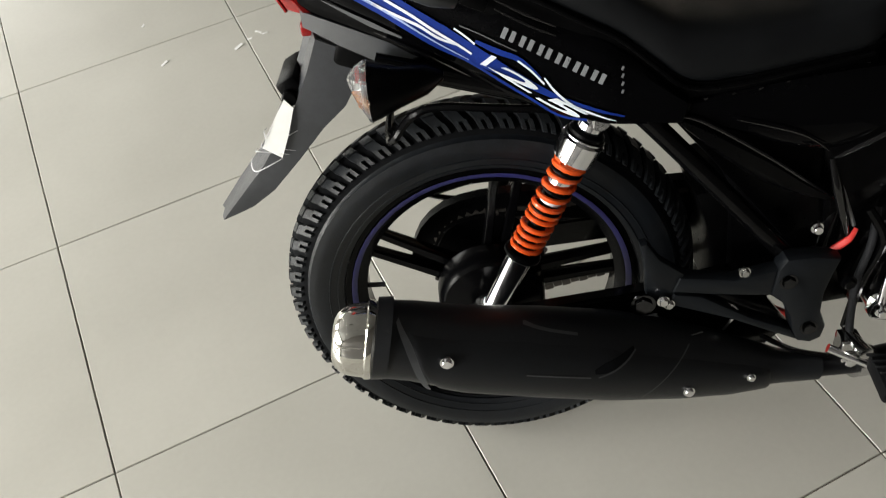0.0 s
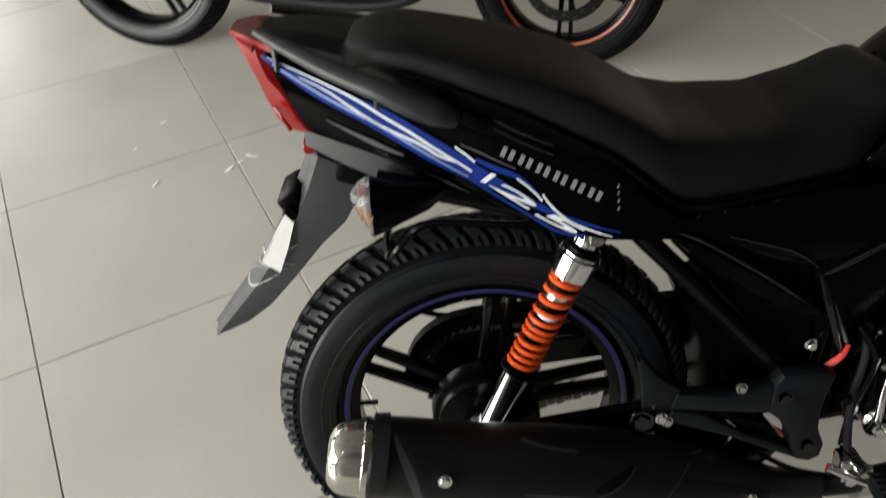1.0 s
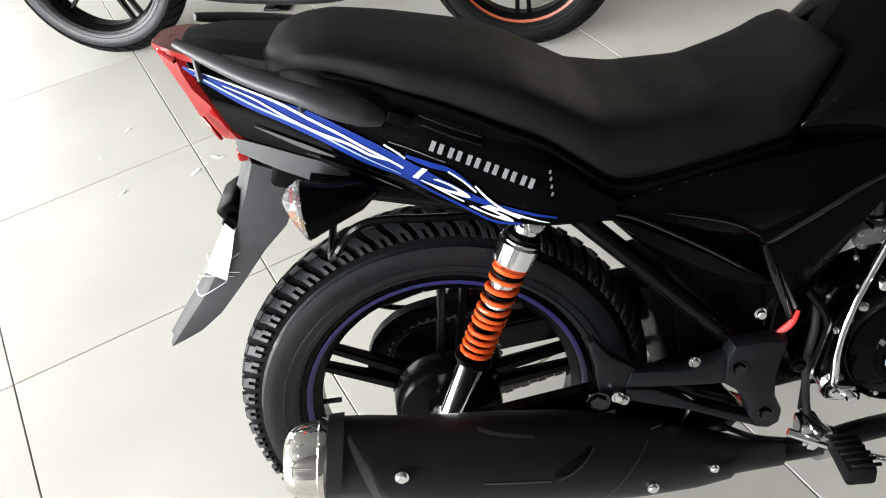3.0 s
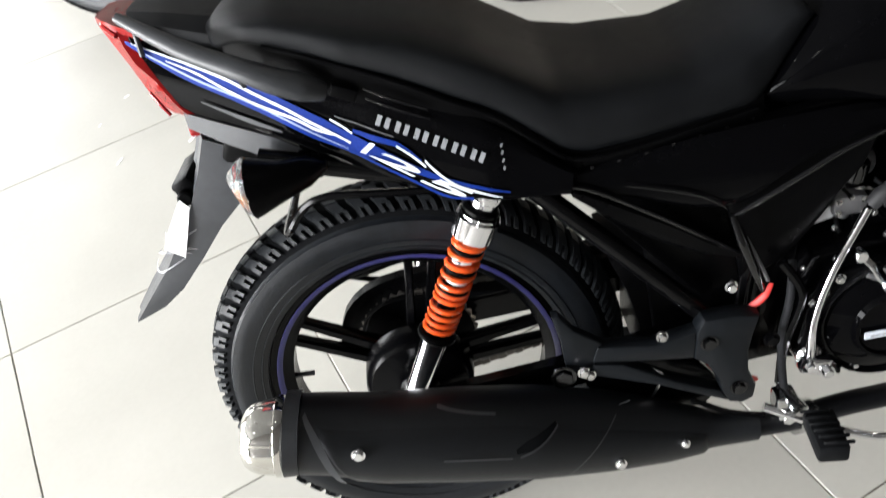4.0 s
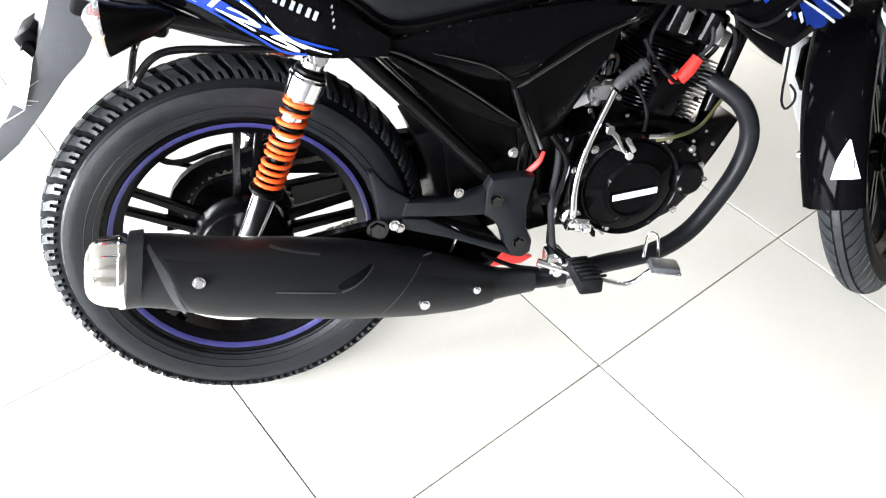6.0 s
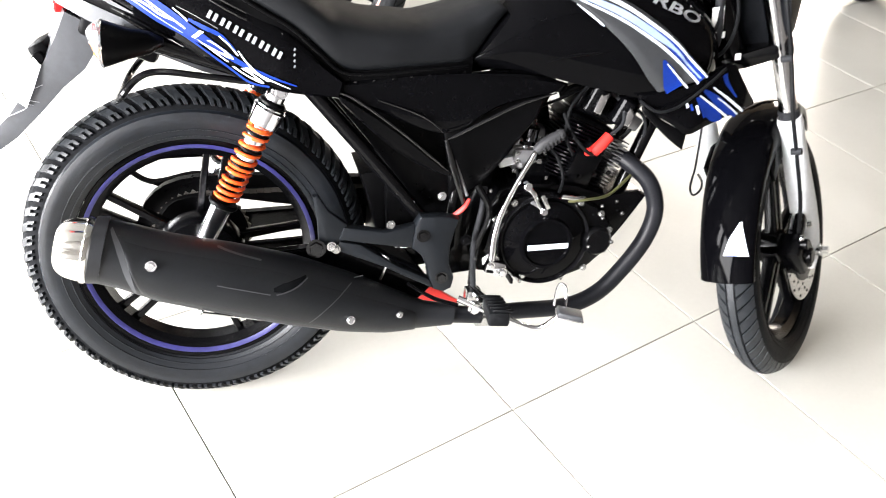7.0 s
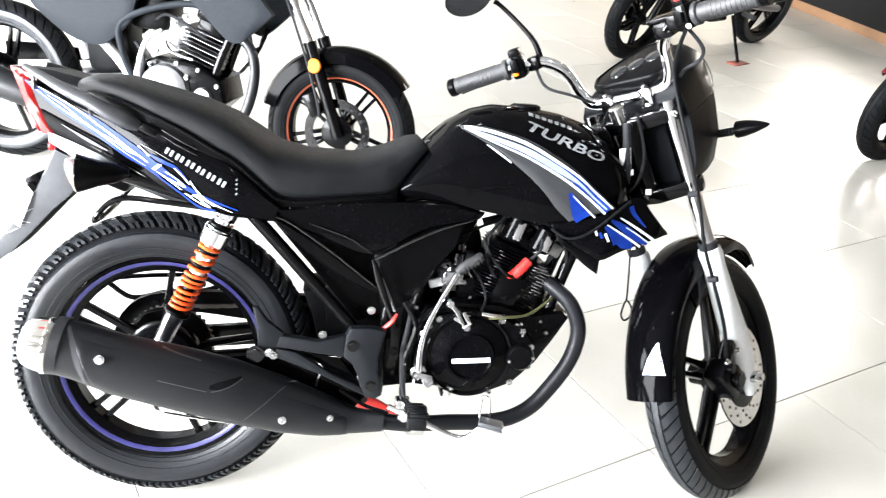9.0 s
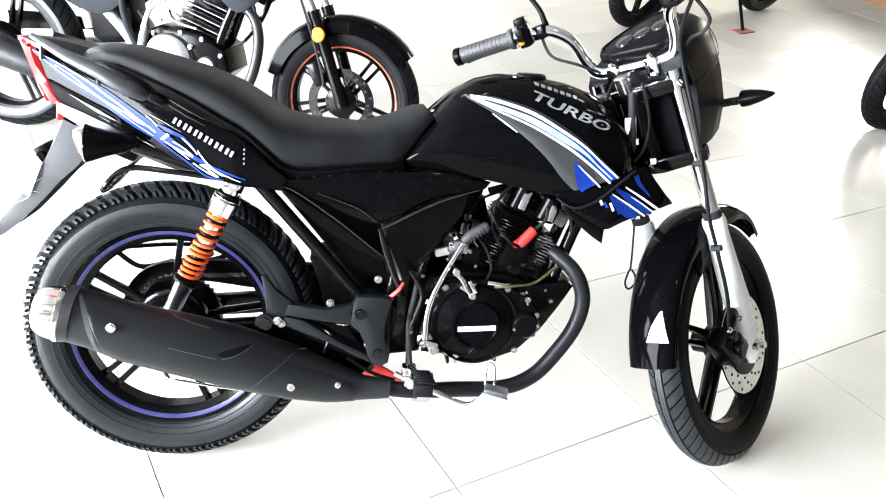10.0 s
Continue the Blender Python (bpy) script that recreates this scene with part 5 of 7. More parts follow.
part("tail_cowl", loft([[(x, 0.018 + w * c, z + h * sn) for c, sn in ((1, -1), (1, 0.3), (0.75, 0.9), (0, 1), (-0.75, 0.9), (-1, 0.3), (-1, -1))] for x, w, z, h in ((-0.245, 0.035, 0.885, 0.018), (-0.2, 0.058, 0.878, 0.022), (-0.12, 0.08, 0.855, 0.03), (0.0, 0.10, 0.80, 0.05), (0.15, 0.12, 0.70, 0.05))]), VINYL, bike, "black tail cowl")
part("tail_under", loft([[(x, w * c, z + h * sn) for c, sn in ((1, -1), (1, 1), (-1, 1), (-1, -1))] for x, w, z, h in ((-0.206, 0.05, 0.772, 0.010), (-0.16, 0.068, 0.754, 0.014), (-0.11, 0.08, 0.733, 0.016), (-0.06, 0.088, 0.712, 0.016), (0.02, 0.09, 0.69, 0.024), (0.12, 0.09, 0.665, 0.02))]), MUDGREY, bike, "grey tail underside")
LENS = ((-0.250, 0.047, 0.890, -0.286, 0.900), (-0.247, 0.049, 0.872, -0.276, 0.876), (-0.240, 0.051, 0.850, -0.264, 0.842), (-0.223, 0.053, 0.826, -0.257, 0.806), (-0.211, 0.055, 0.798, -0.250, 0.786), (-0.200, 0.052, 0.778, -0.232, 0.774))
lens_rings = []
for xs, w, zs, xn, zn in LENS:
    mx, mz = xn + 0.3 * (xs - xn), zn + 0.5 * (zs - zn)
    outer = [(xs, -w, zs), (mx, -w * 0.55, mz), (xn, 0.012, zn), (xn, 0.024, zn), (mx, w * 0.55 + 0.036, mz), (xs, w + 0.036, zs)]
    lens_rings.append(outer + [(x + 0.022, y * 0.9, z) for x, y, z in reversed(outer)])
lamp = part("tail_light", loft(lens_rings), REDLENS, bike, "glossy red wedge-shaped tail light", angle=25)
part("lamp_top", loft([[(x, 0.018 + (w + 0.018) * c, z) for c in (-1, -0.4, 0.4, 1)] + [(x, 0.018 + (w + 0.018) * c, z - 0.008) for c in (1, 0.4, -0.4, -1)] for x, w, z in ((-0.283, 0.008, 0.9015), (-0.268, 0.03, 0.9005), (-0.25, 0.046, 0.896), (-0.222, 0.056, 0.886))]), REDLENS, lamp, "red upper lens", angle=25)
for s in (-1, 1):
    part("lamp_rib", tube([(-0.283, 0.018 + s * 0.010, 0.899), (-0.270, 0.018 + s * 0.045, 0.893), (-0.251, 0.018 + s * 0.067, 0.885)], 0.0028, 6), REDLENS, lamp)
    part("lamp_rib", tube([(-0.238, 0.018 + s * 0.062, 0.812), (-0.228, 0.018 + s * 0.068, 0.796), (-0.222, 0.018 + s * 0.066, 0.782)], 0.0025, 6), REDLENS, lamp)
part("number_light", box(0.02, 0.035, 0.018, 0.004, pose(-0.203, -0.018, 0.752)), REDLENS, bike, "red reflector")

# rear mudguard with its paper tag
MG = [(-0.200, 0.752, -0.136, 0.722, 0.060), (-0.219, 0.708, -0.148, 0.692, 0.063), (-0.243, 0.662, -0.168, 0.660, 0.064), (-0.271, 0.618, -0.202, 0.630, 0.063), (-0.299, 0.578, -0.241, 0.586, 0.060), (-0.338, 0.534, -0.284, 0.541, 0.057), (-0.375, 0.490, -0.320, 0.513, 0.050)]
rings = []
for i in range(25):
    k = i / 24 * 6
    x, z, cx, cz, w = (float(np.interp(k, range(7), [q[j] for q in MG])) for j in range(5))
    # a channel: ridge in the middle, cheeks running forward
    prof = [(-1.0, 1.0), (-1.0, 0.5), (-0.96, 0.12), (-0.6, 0.03), (-0.25, 0.015), (0, -0.10), (0.25, 0.015), (0.6, 0.03), (0.96, 0.12), (1.0, 0.5), (1.0, 1.0)]
    o = [(x + (cx - x) * h, y * w, z + (cz - z) * h) for y, h in prof]
    n = [(x + (cx - x) * h + (0.005 if abs(y) < 0.9 else 0), y * w * 0.93, z + (cz - z) * h) for y, h in prof]
    rings.append(o + list(reversed(n)))
guard = part("rear_mudguard", loft(rings), MUDGREY, bike, "dark grey plastic rear mudguard", angle=22)
part("plate_stay", join(box(0.03, 0.085, 0.042, 0.006, pose(-0.234, -0.008, 0.676, 0, -28, 0)), rod((-0.238, -0.05, 0.674), (-0.238, -0.062, 0.674), 0.010, 16, bevel=0.002)), PLASTIC, guard, "black number plate clip")
tag = slab([(-0.244, 0.676), (-0.234, 0.664), (-0.246, 0.63), (-0.262, 0.594), (-0.284, 0.612), (-0.275, 0.63), (-0.258, 0.656)], -0.0675, -0.0665, 0)
for v in tag.verts:
    v.co.y -= 0.004 * math.sin(60 * (v.co.z - 0.6)) + 0.05 * (v.co.x + 0.255)
part("paper_tag", tag, PAPER, guard, "white paper tag")
for k in range(4):
    z0 = 0.582 + 0.013 * k
    xb = float(np.interp(z0, (0.552, 0.605, 0.655, 0.70), (-0.325, -0.285, -0.255, -0.235))) - 0.009
    part("film_wrap", tube([(xb + 0.002, -0.03 - 0.006 * (k % 3), z0), (xb + 0.002, -0.05, z0 + 0.008 * (k % 2) - 0.004), (xb + 0.012, -0.064, z0 - 0.006 + 0.008 * ((k * 2) % 3)), (xb + 0.05, -0.067, z0 + 0.012 - 0.008 * (k % 3))], [0.0004, 0.0011, 0.0008, 0.0003], 6, 4, 0.4), FILM, guard, "crumpled clear film")
part("rear_hoop", tube([(0.13, -0.12, 0.655), (0.02, -0.115, 0.665), (-0.05, -0.105, 0.668), (-0.085, -0.1, 0.655), (-0.115, -0.095, 0.62), (-0.12, 0.0, 0.61), (-0.115, 0.095, 0.62), (-0.085, 0.1, 0.655), (-0.05, 0.105, 0.668), (0.02, 0.115, 0.665)], 0.0055, 8, 5), FRAMEPAINT, bike, "black tubular stay")
part("tail_box", box(0.13, 0.13, 0.05, 0.01, pose(-0.11, 0, 0.715, 0, 22, 0)), PLASTIC, bike)


def rear_indicator(m):
    stem = part("rear_indicator", loft([[(x + 0.0, -0.155 + w * math.cos(q) * 1.0 + dy, 0.72 + h * math.sin(q)) for q in (2 * math.pi * k / 16 for k in range(16))] for x, w, h, dy in ((-0.04, 0.006, 0.006, 0.03), (-0.06, 0.016, 0.018, 0.02), (-0.09, 0.021, 0.024, 0.006), (-0.118, 0.029, 0.034, 0.0), (-0.124, 0.031, 0.036, 0.0))]), PLASTIC, bike, "black indicator with a clear lens", m)
    part("stem", tube([(-0.06, -0.06, 0.715), (-0.075, -0.10, 0.717), (-0.085, -0.135, 0.72)], [0.012, 0.010, 0.012], 12, 4), PLASTIC, stem, "", m)
    part("lens", loft([[(x, -0.155 + 0.033 * k * math.cos(q), 0.72 + dz + 0.039 * k * math.sin(q)) for q in (2 * math.pi * i / 10 for i in range(10))] for x, k, dz in ((-0.124, 0.95, 0), (-0.128, 0.92, 0.001), (-0.138, 0.6, 0.008), (-0.145, 0.3, 0.013), (-0.148, 0.08, 0.015))]), CLEAR, stem, "clear faceted lens", m, 20)
    part("bulb", rod((-0.133, -0.157, 0.702), (-0.133, -0.157, 0.724), 0.0065, 12, bevel=0.002), AMBER, stem, "amber bulb", m)
    part("reflector", lathe([(0.0, 0.006), (0.020, 0.004), (0.031, -0.001), (0.031, -0.003), (0.0, 0.003)], 10), CHROME, stem, "bright faceted reflector", m @ pose(-0.1255, -0.155, 0.72, 0, 0, 90), 5)
    part("red_chip", box(0.006, 0.016, 0.012, 0.002, pose(-0.133, -0.158, 0.742)), REDLENS, stem, "", m)


rear_indicator(I4)
rear_indicator(MIRROR)

# ---- fork, front wheel and bars, all turned to the left lock ----
FH = STEER @ pose(0.041, -0.012, -0.646)
# darker rubber than the rear tyre, for the shade on the head side
front = wheel(bike, "front_wheel", FH, 0.292, 0.043, 0.214, None, "", ROAD, 60, 0.004, 20, 0.04, side_rubber=DARKRUBBER)
disc_bm = lathe([(0.062, -0.064), (0.118, -0.064), (0.118, -0.060), (0.062, -0.060)], 56, closed=True)
disc = part("brake_disc", disc_bm, STEEL, front, "drilled steel brake disc", FH)
for k in range(40):
    a = 2 * math.pi * k / 40
    r = (0.082, 0.095, 0.108)[k % 3]
    part("disc_hole", rod((r * math.cos(a), -0.0648, r * math.sin(a)), (r * math.cos(a), -0.0592, r * math.sin(a)), 0.0035, 8), RUBBER, disc, "", FH)
part("disc_carrier", join(lathe([(0.02, -0.07), (0.045, -0.07), (0.074, -0.067), (0.074, -0.058), (0.02, -0.05)], 32, closed=True)), ENGINE, disc, "", FH)
part("caliper", join(box(0.055, 0.05, 0.088, 0.008, pose(-0.104, -0.075, 0.055, 0, -25, 0)), box(0.042, 0.03, 0.055, 0.005, pose(-0.085, -0.092, 0.045, 0, -25, 0)), box(0.05, 0.022, 0.026, 0.005, pose(-0.062, -0.083, 0.1, 0, -25, 0)), box(0.06, 0.016, 0.024, 0.004, pose(-0.05, -0.08, 0.02, 0, 10, 0)), rod((-0.11, -0.09, 0.085), (-0.11, -0.112, 0.085), 0.012, 16, bevel=0.002), rod((-0.095, -0.1, 0.045), (-0.095, -0.113, 0.045), 0.017, 20, bevel=0.003)), ENGINE, bike, "black brake caliper", FH)
for dx, dz in ((-0.11, 0.10), (-0.07, 0.05), (-0.052, 0.098), (-0.085, 0.022)):
    part("caliper_bolt", bolt((dx, -0.098, dz), (0, -1, 0), 0.006, 0.008), STEEL, bike, "", FH)
for s in (-1, 1):
    leg = part("fork_leg", rod((0.033, s * 0.09, 0.03), (0.033, s * 0.09, -0.34), 0.018, 24), CHROME, bike, "chrome fork stanchion", STEER)
    part("slider", loft([[(x + rx * math.cos(q), s * 0.09 + ry * math.sin(q), z) for q in (2 * math.pi * k / 20 for k in range(20))] for z, x, rx, ry in ((-0.315, 0.033, 0.024, 0.024), (-0.33, 0.033, 0.0275, 0.027), (-0.36, 0.033, 0.026, 0.025), (-0.45, 0.034, 0.033, 0.026), (-0.53, 0.037, 0.037, 0.027), (-0.59, 0.041, 0.036, 0.025), (-0.635, 0.042, 0.030, 0.021), (-0.665, 0.040, 0.022, 0.017), (-0.69, 0.030, 0.008, 0.010))]), ALLOY, leg, "silver painted fork slider", STEER)
    part("dust_seal", rod((0.033, s * 0.09, -0.298), (0.033, s * 0.09, -0.318), 0.021, 20, bevel=0.003), RUBBER, leg, "", STEER)
    part("axle_cap", join(rod((0.036, s * 0.10, -0.646), (0.036, s * 0.118, -0.646), 0.014, 16, bevel=0.002), rod((0.036, s * 0.115, -0.646), (0.036, s * 0.13, -0.646), 0.009, 6)), STEEL, leg, "", STEER)
part("front_axle", rod((0.036, -0.11, -0.646), (0.036, 0.11, -0.646), 0.008), STEEL, bike, "", STEER)
for z, d in ((0.0, 0.03), (-0.165, 0.032)):
    part("yoke", slab([(-0.02, -0.035), (0.03, -0.118), (0.055, -0.112), (0.06, -0.06), (0.06, 0.06), (0.055, 0.112), (0.03, 0.118), (-0.02, 0.035)], z - d / 2, z + d / 2, 0.005), FRAMEPAINT, bike, "black fork yoke", STEER @ Matrix(((1, 0, 0, 0), (0, 0, 1, 0), (0, 1, 0, 0), (0, 0, 0, 1))))
part("clamp_bolt", bolt((0.03, -0.10, 0.0), (0.1, -1, 0.6), 0.009, 0.01), CHROME, bike, "", STEER)
part("steering_head", rod((0, 0, -0.15), (0, 0, -0.01), 0.03, 20), FRAMEPAINT, bike, "", Matrix.Translation((0.965, 0, 0.85)) @ pose(0, 0, 0, 0, -25.5, 0))
part("head_cover", box(0.10, 0.08, 0.19, 0.02, pose(0.91, 0, 0.745, 0, -25, 0)), PLASTIC, bike)
part("spec_label", box(0.024, 0.0012, 0.042, 0, pose(0.946, -0.072, 0.788, 0, -8, 0)), PAPER, bike, "white data label on the cables")
part("spec_label", box(0.02, 0.0012, 0.012, 0, pose(0.957, -0.0722, 0.758, 0, -8, 0)), PAPER, bike)
part("spec_label", box(0.012, 0.0012, 0.012, 0, pose(1.005, -0.072, 0.719, 0, -8, 0)), PAPER, bike)
part("wiring_loom", tube([(0.945, -0.06, 0.86), (0.95, -0.066, 0.80), (0.955, -0.066, 0.74), (0.93, -0.06, 0.69)], [0.007, 0.009, 0.009, 0.007], 10, 5), RUBBER, bike, "taped black wiring")
for pts in ([(0.94, -0.05, 0.86), (0.95, -0.07, 0.80), (0.93, -0.07, 0.72), (0.90, -0.05, 0.66)], [(0.97, -0.045, 0.88), (0.985, -0.075, 0.80), (0.975, -0.07, 0.73), (0.93, -0.05, 0.69)], [(0.96, 0.03, 0.90), (0.92, -0.01, 0.88), (0.90, -0.03, 0.83), (0.88, -0.03, 0.76)]):
    part("control_cable", tube(pts, 0.0035, 8, 6), DARKRUBBER, bike)
part("brake_hose", tube([(-0.02, -0.20, 0.17), (0.04, -0.12, 0.08), (0.005, -0.125, -0.06), (-0.012, -0.123, -0.18), (-0.038, -0.12, -0.28), (-0.034, -0.115, -0.37), (-0.032, -0.108, -0.48), (-0.055, -0.1, -0.56)], 0.0042, 8, 6), DARKRUBBER, bike, "black brake hose", STEER)
for z in (-0.17, -0.36):
    part("hose_clip", rod((-0.012 if z > -0.2 else -0.034, -0.105, z), (-0.012 if z > -0.2 else -0.034, -0.126, z), 0.007, 10), RUBBER, bike, "", STEER)

# front mudguard
fc = Vector((0.042, 0, -0.646))
rings = []
for i in range(29):
    a = radians(22 + 136.5 * i / 28)      # from ahead of the fork round to behind the tyre
    r = float(np.interp(i, (0, 8, 18, 28), (0.352, 0.332, 0.334, 0.337)))
    w = float(np.interp(i, (0, 3, 8, 14, 24, 28), (0.010, 0.028, 0.052, 0.062, 0.056, 0.052)))
    off = float(np.interp(i, (14, 24), (-0.012, -0.017)))
    deep = float(np.interp(i, (0, 4, 10, 15, 20, 28), (0.004, 0.02, 0.05, 0.05, 0.035, 0.03)))
    prof = [(-w, -deep), (-w, -deep * 0.5), (-w * 0.93, -0.012), (-w * 0.7, -0.002), (0, 0.003), (w * 0.7, -0.002), (w * 0.93, -0.012), (w, -deep * 0.5), (w, -deep)]
    o = [(fc.x + (r + h) * math.cos(a), y + off, fc.z + (r + h) * math.sin(a)) for y, h in prof]
    n = [(fc.x + (r + h - 0.004) * math.cos(a), y * 0.94 + off, fc.z + (r + h - 0.004) * math.sin(a)) for y, h in prof]
    rings.append(o + list(reversed(n)))
fender = part("front_mudguard", loft(rings), FENDERPAINT, bike, "glossy black front mudguard", STEER, 50)
for s in (-1, 1):
    part("mudguard_brace", slab([(-0.05, -0.42), (0.0, -0.40), (0.05, -0.40), (0.055, -0.37), (0.0, -0.36), (-0.06, -0.38)], s * 0.062, s * 0.072, 0.003), GLOSS, fender, "", STEER)
for name, mt, lab, a0, a1, ys in (("mudguard_patch", WHITE, "white and blue patch", 149.0, 137.5, ((-0.047, -0.001), (-0.040, -0.011), (-0.033, -0.029))), ("patch_edge", SILVERBLUE, "pale blue band", 149.0, 147.2, ((-0.03, -0.008), (-0.03, -0.012)))):
    st = bmesh.new()
    rows = []
    for k in range(9):
        a = radians(a0 + (a1 - a0) * k / 8)
        y0, y1 = (float(np.interp(k / 8 * (len(ys) - 1), range(len(ys)), [q[j] for q in ys])) for j in (0, 1))
        rr = float(np.interp((math.degrees(a) - 22) / 136.5 * 28, (0, 8, 18, 28), (0.352, 0.332, 0.334, 0.337)))
        row = []
        for e in range(5):
            y = y0 + (y1 - y0) * e / 4
            h = float(np.interp(abs(y), (0, 0.037, 0.049, 0.053), (0.003, -0.002, -0.012, -0.017)))
            row.append(st.verts.new((fc.x + (rr + h + (0.0018 if mt is WHITE else 0.0026)) * math.cos(a), y - 0.017, fc.z + (rr + h + (0.0018 if mt is WHITE else 0.0026)) * math.sin(a))))
        rows.append(row)
    for r0, r1 in zip(rows, rows[1:]):
        for e in range(4):
            st.faces.new((r0[e], r0[e + 1], r1[e + 1], r1[e]))
    part(name, st, mt, fender, lab, STEER)
part("tie_wire", tube([(1.014, 0.02, 0.60), (1.016, 0.02, 0.555), (1.019, 0.02, 0.50), (1.02, 0.02, 0.455), (1.012, 0.01, 0.447), (1.0, -0.01, 0.427), (1.007, -0.016, 0.415), (1.018, -0.02, 0.428), (1.019, -0.018, 0.446), (1.014, -0.005, 0.458)], 0.0024, 8, 5), RUBBER, bike, "loose black wire with a looped end")

# handlebar and controls
BARS = STEER @ pose(0.035, 0, -0.012, 0, 0, 7)
bar = part("handlebar", tube([(x, -y * sd, z) for sd, run in ((-1, -1), (1, 1)) for x, y, z in ((0.012, 0.03, 0.06), (0.012, 0.085, 0.066), (0.008, 0.105, 0.10), (-0.01, 0.115, 0.155), (-0.03, 0.145, 0.19), (-0.05, 0.18, 0.2), (-0.07, 0.215, 0.203), (-0.095, 0.335, 0.203))[::run]], 0.0132, 16, 6), CHROME, bike, "chrome handlebar", BARS)
for s in (-1, 1):
    m = BARS if s > 0 else BARS @ MIRROR
    part("bar_clamp", box(0.046, 0.03, 0.044, 0.006, pose(0.012, 0.045, 0.054)), CHROME, bar, "", m)
    g = part("grip", rod((-0.0965, 0.342, 0.203), (-0.0705, 0.217, 0.203), 0.0185, 20, bevel=0.002), GRIPRUBBER, bar, "grey rubber grip", m)
    part("grip_flange", rod((-0.072, 0.224, 0.203), (-0.0695, 0.212, 0.203), 0.023, 20, bevel=0.002), GRIPRUBBER, g, "", m)
    part("bar_end", rod((-0.1, 0.359, 0.203), (-0.0965, 0.342, 0.203), 0.0205, 20, bevel=0.003), PLASTIC, g, "black bar end", m)
    for k in range(10):
        f = k / 10
        c = Vector((-0.0945, 0.332, 0.203)).lerp(Vector((-0.0745, 0.236, 0.203)), f)
        part("grip_ring", rod(c, c + Vector((0.0007, -0.0035, 0)), 0.0193, 16), GRIPRUBBER, g, "", m)
    sw = part("switch_box", join(box(0.045, 0.032, 0.052, 0.008, pose(-0.062, 0.192, 0.203, 0, 0, 14)), box(0.03, 0.026, 0.02, 0.005, pose(-0.066, 0.19, 0.233, 0, 0, 14)), box(0.02, 0.018, 0.03, 0.004, pose(-0.085, 0.188, 0.208, 0, 0, 14))), PLASTIC, bar, "black switch box", m)
    part("switch", box(0.012, 0.012, 0.012, 0.002, pose(-0.09, 0.194, 0.222, 0, 0, 14)), GREYPLASTIC, sw, "grey slide switch", m)
    part("switch_screw", bolt((-0.085, 0.20, 0.186), (-1, 0, 0), 0.004, 0.004), STEEL, sw, "", m)
    part("button", box(0.012, 0.014, 0.01, 0.003, pose(-0.083, 0.192, 0.19 if s > 0 else 0.242, 0, 0, 14)), AMBER if s > 0 else REDRUBBER, sw, "amber button" if s > 0 else "red kill switch", m)
    part("lever", tube([(-0.035, 0.168, 0.198), (-0.015, 0.195, 0.193), (-0.01, 0.24, 0.188), (-0.03, 0.32, 0.184), (-0.04, 0.37, 0.182)], [0.009, 0.008, 0.007, 0.0065, 0.009], 10, 5, 0.7), ENGINE, bar, "black control lever", m)
    part("lever_perch", box(0.03, 0.03, 0.03, 0.005, pose(-0.042, 0.162, 0.197)), ENGINE, bar, "", m)
    if s < 0:
        part("throttle_cable", tube([(-0.062, 0.19, 0.178), (-0.04, 0.20, 0.13), (0.0, 0.17, 0.10), (0.03, 0.12, 0.08), (0.04, 0.06, 0.0)], 0.004, 8, 6), RUBBER, bar, "black throttle cable", m)
        continue
    part("cable", tube([(-0.04, 0.165, 0.19), (-0.05, 0.15, 0.14), (-0.03, 0.10, 0.10), (0.03, 0.05, 0.03), (0.03, 0.0, -0.05)], 0.0035, 8, 6), RUBBER, bar, "", m)
    mi = part("mirror", tube([(-0.03, 0.152, 0.20), (-0.02, 0.16, 0.24), (0.0, 0.195, 0.29), (0.005, 0.225, 0.335), (0.0, 0.235, 0.35)], [0.008, 0.006, 0.005, 0.005, 0.006], 10, 5), PLASTIC, bar, "black rear view mirror", m)
    part("mirror_head", loft([[(x + 0.03, 0.27 + 0.062 * k * math.cos(q), 0.375 + 0.036 * k * math.sin(q)) for q in (2 * math.pi * i / 20 for i in range(20))] for x, k in ((-0.075, 0.98), (-0.078, 1.0), (-0.06, 0.9), (-0.045, 0.5))]), PLASTIC, mi, "", m)
part("master_cylinder", join(box(0.045, 0.04, 0.035, 0.008, pose(-0.015, -0.13, 0.185)), box(0.05, 0.044, 0.01, 0.003, pose(-0.015, -0.13, 0.207))), ENGINE, bar, "black brake fluid reservoir", BARS)
for s in (-1, 1):
    part("clamp_bolt", bolt((0.0, s * 0.045, 0.073), (-0.4, 0, 1), 0.006, 0.01), STEEL, bar, "", BARS)

# headlamp cowl and dials
cowl_rings = []
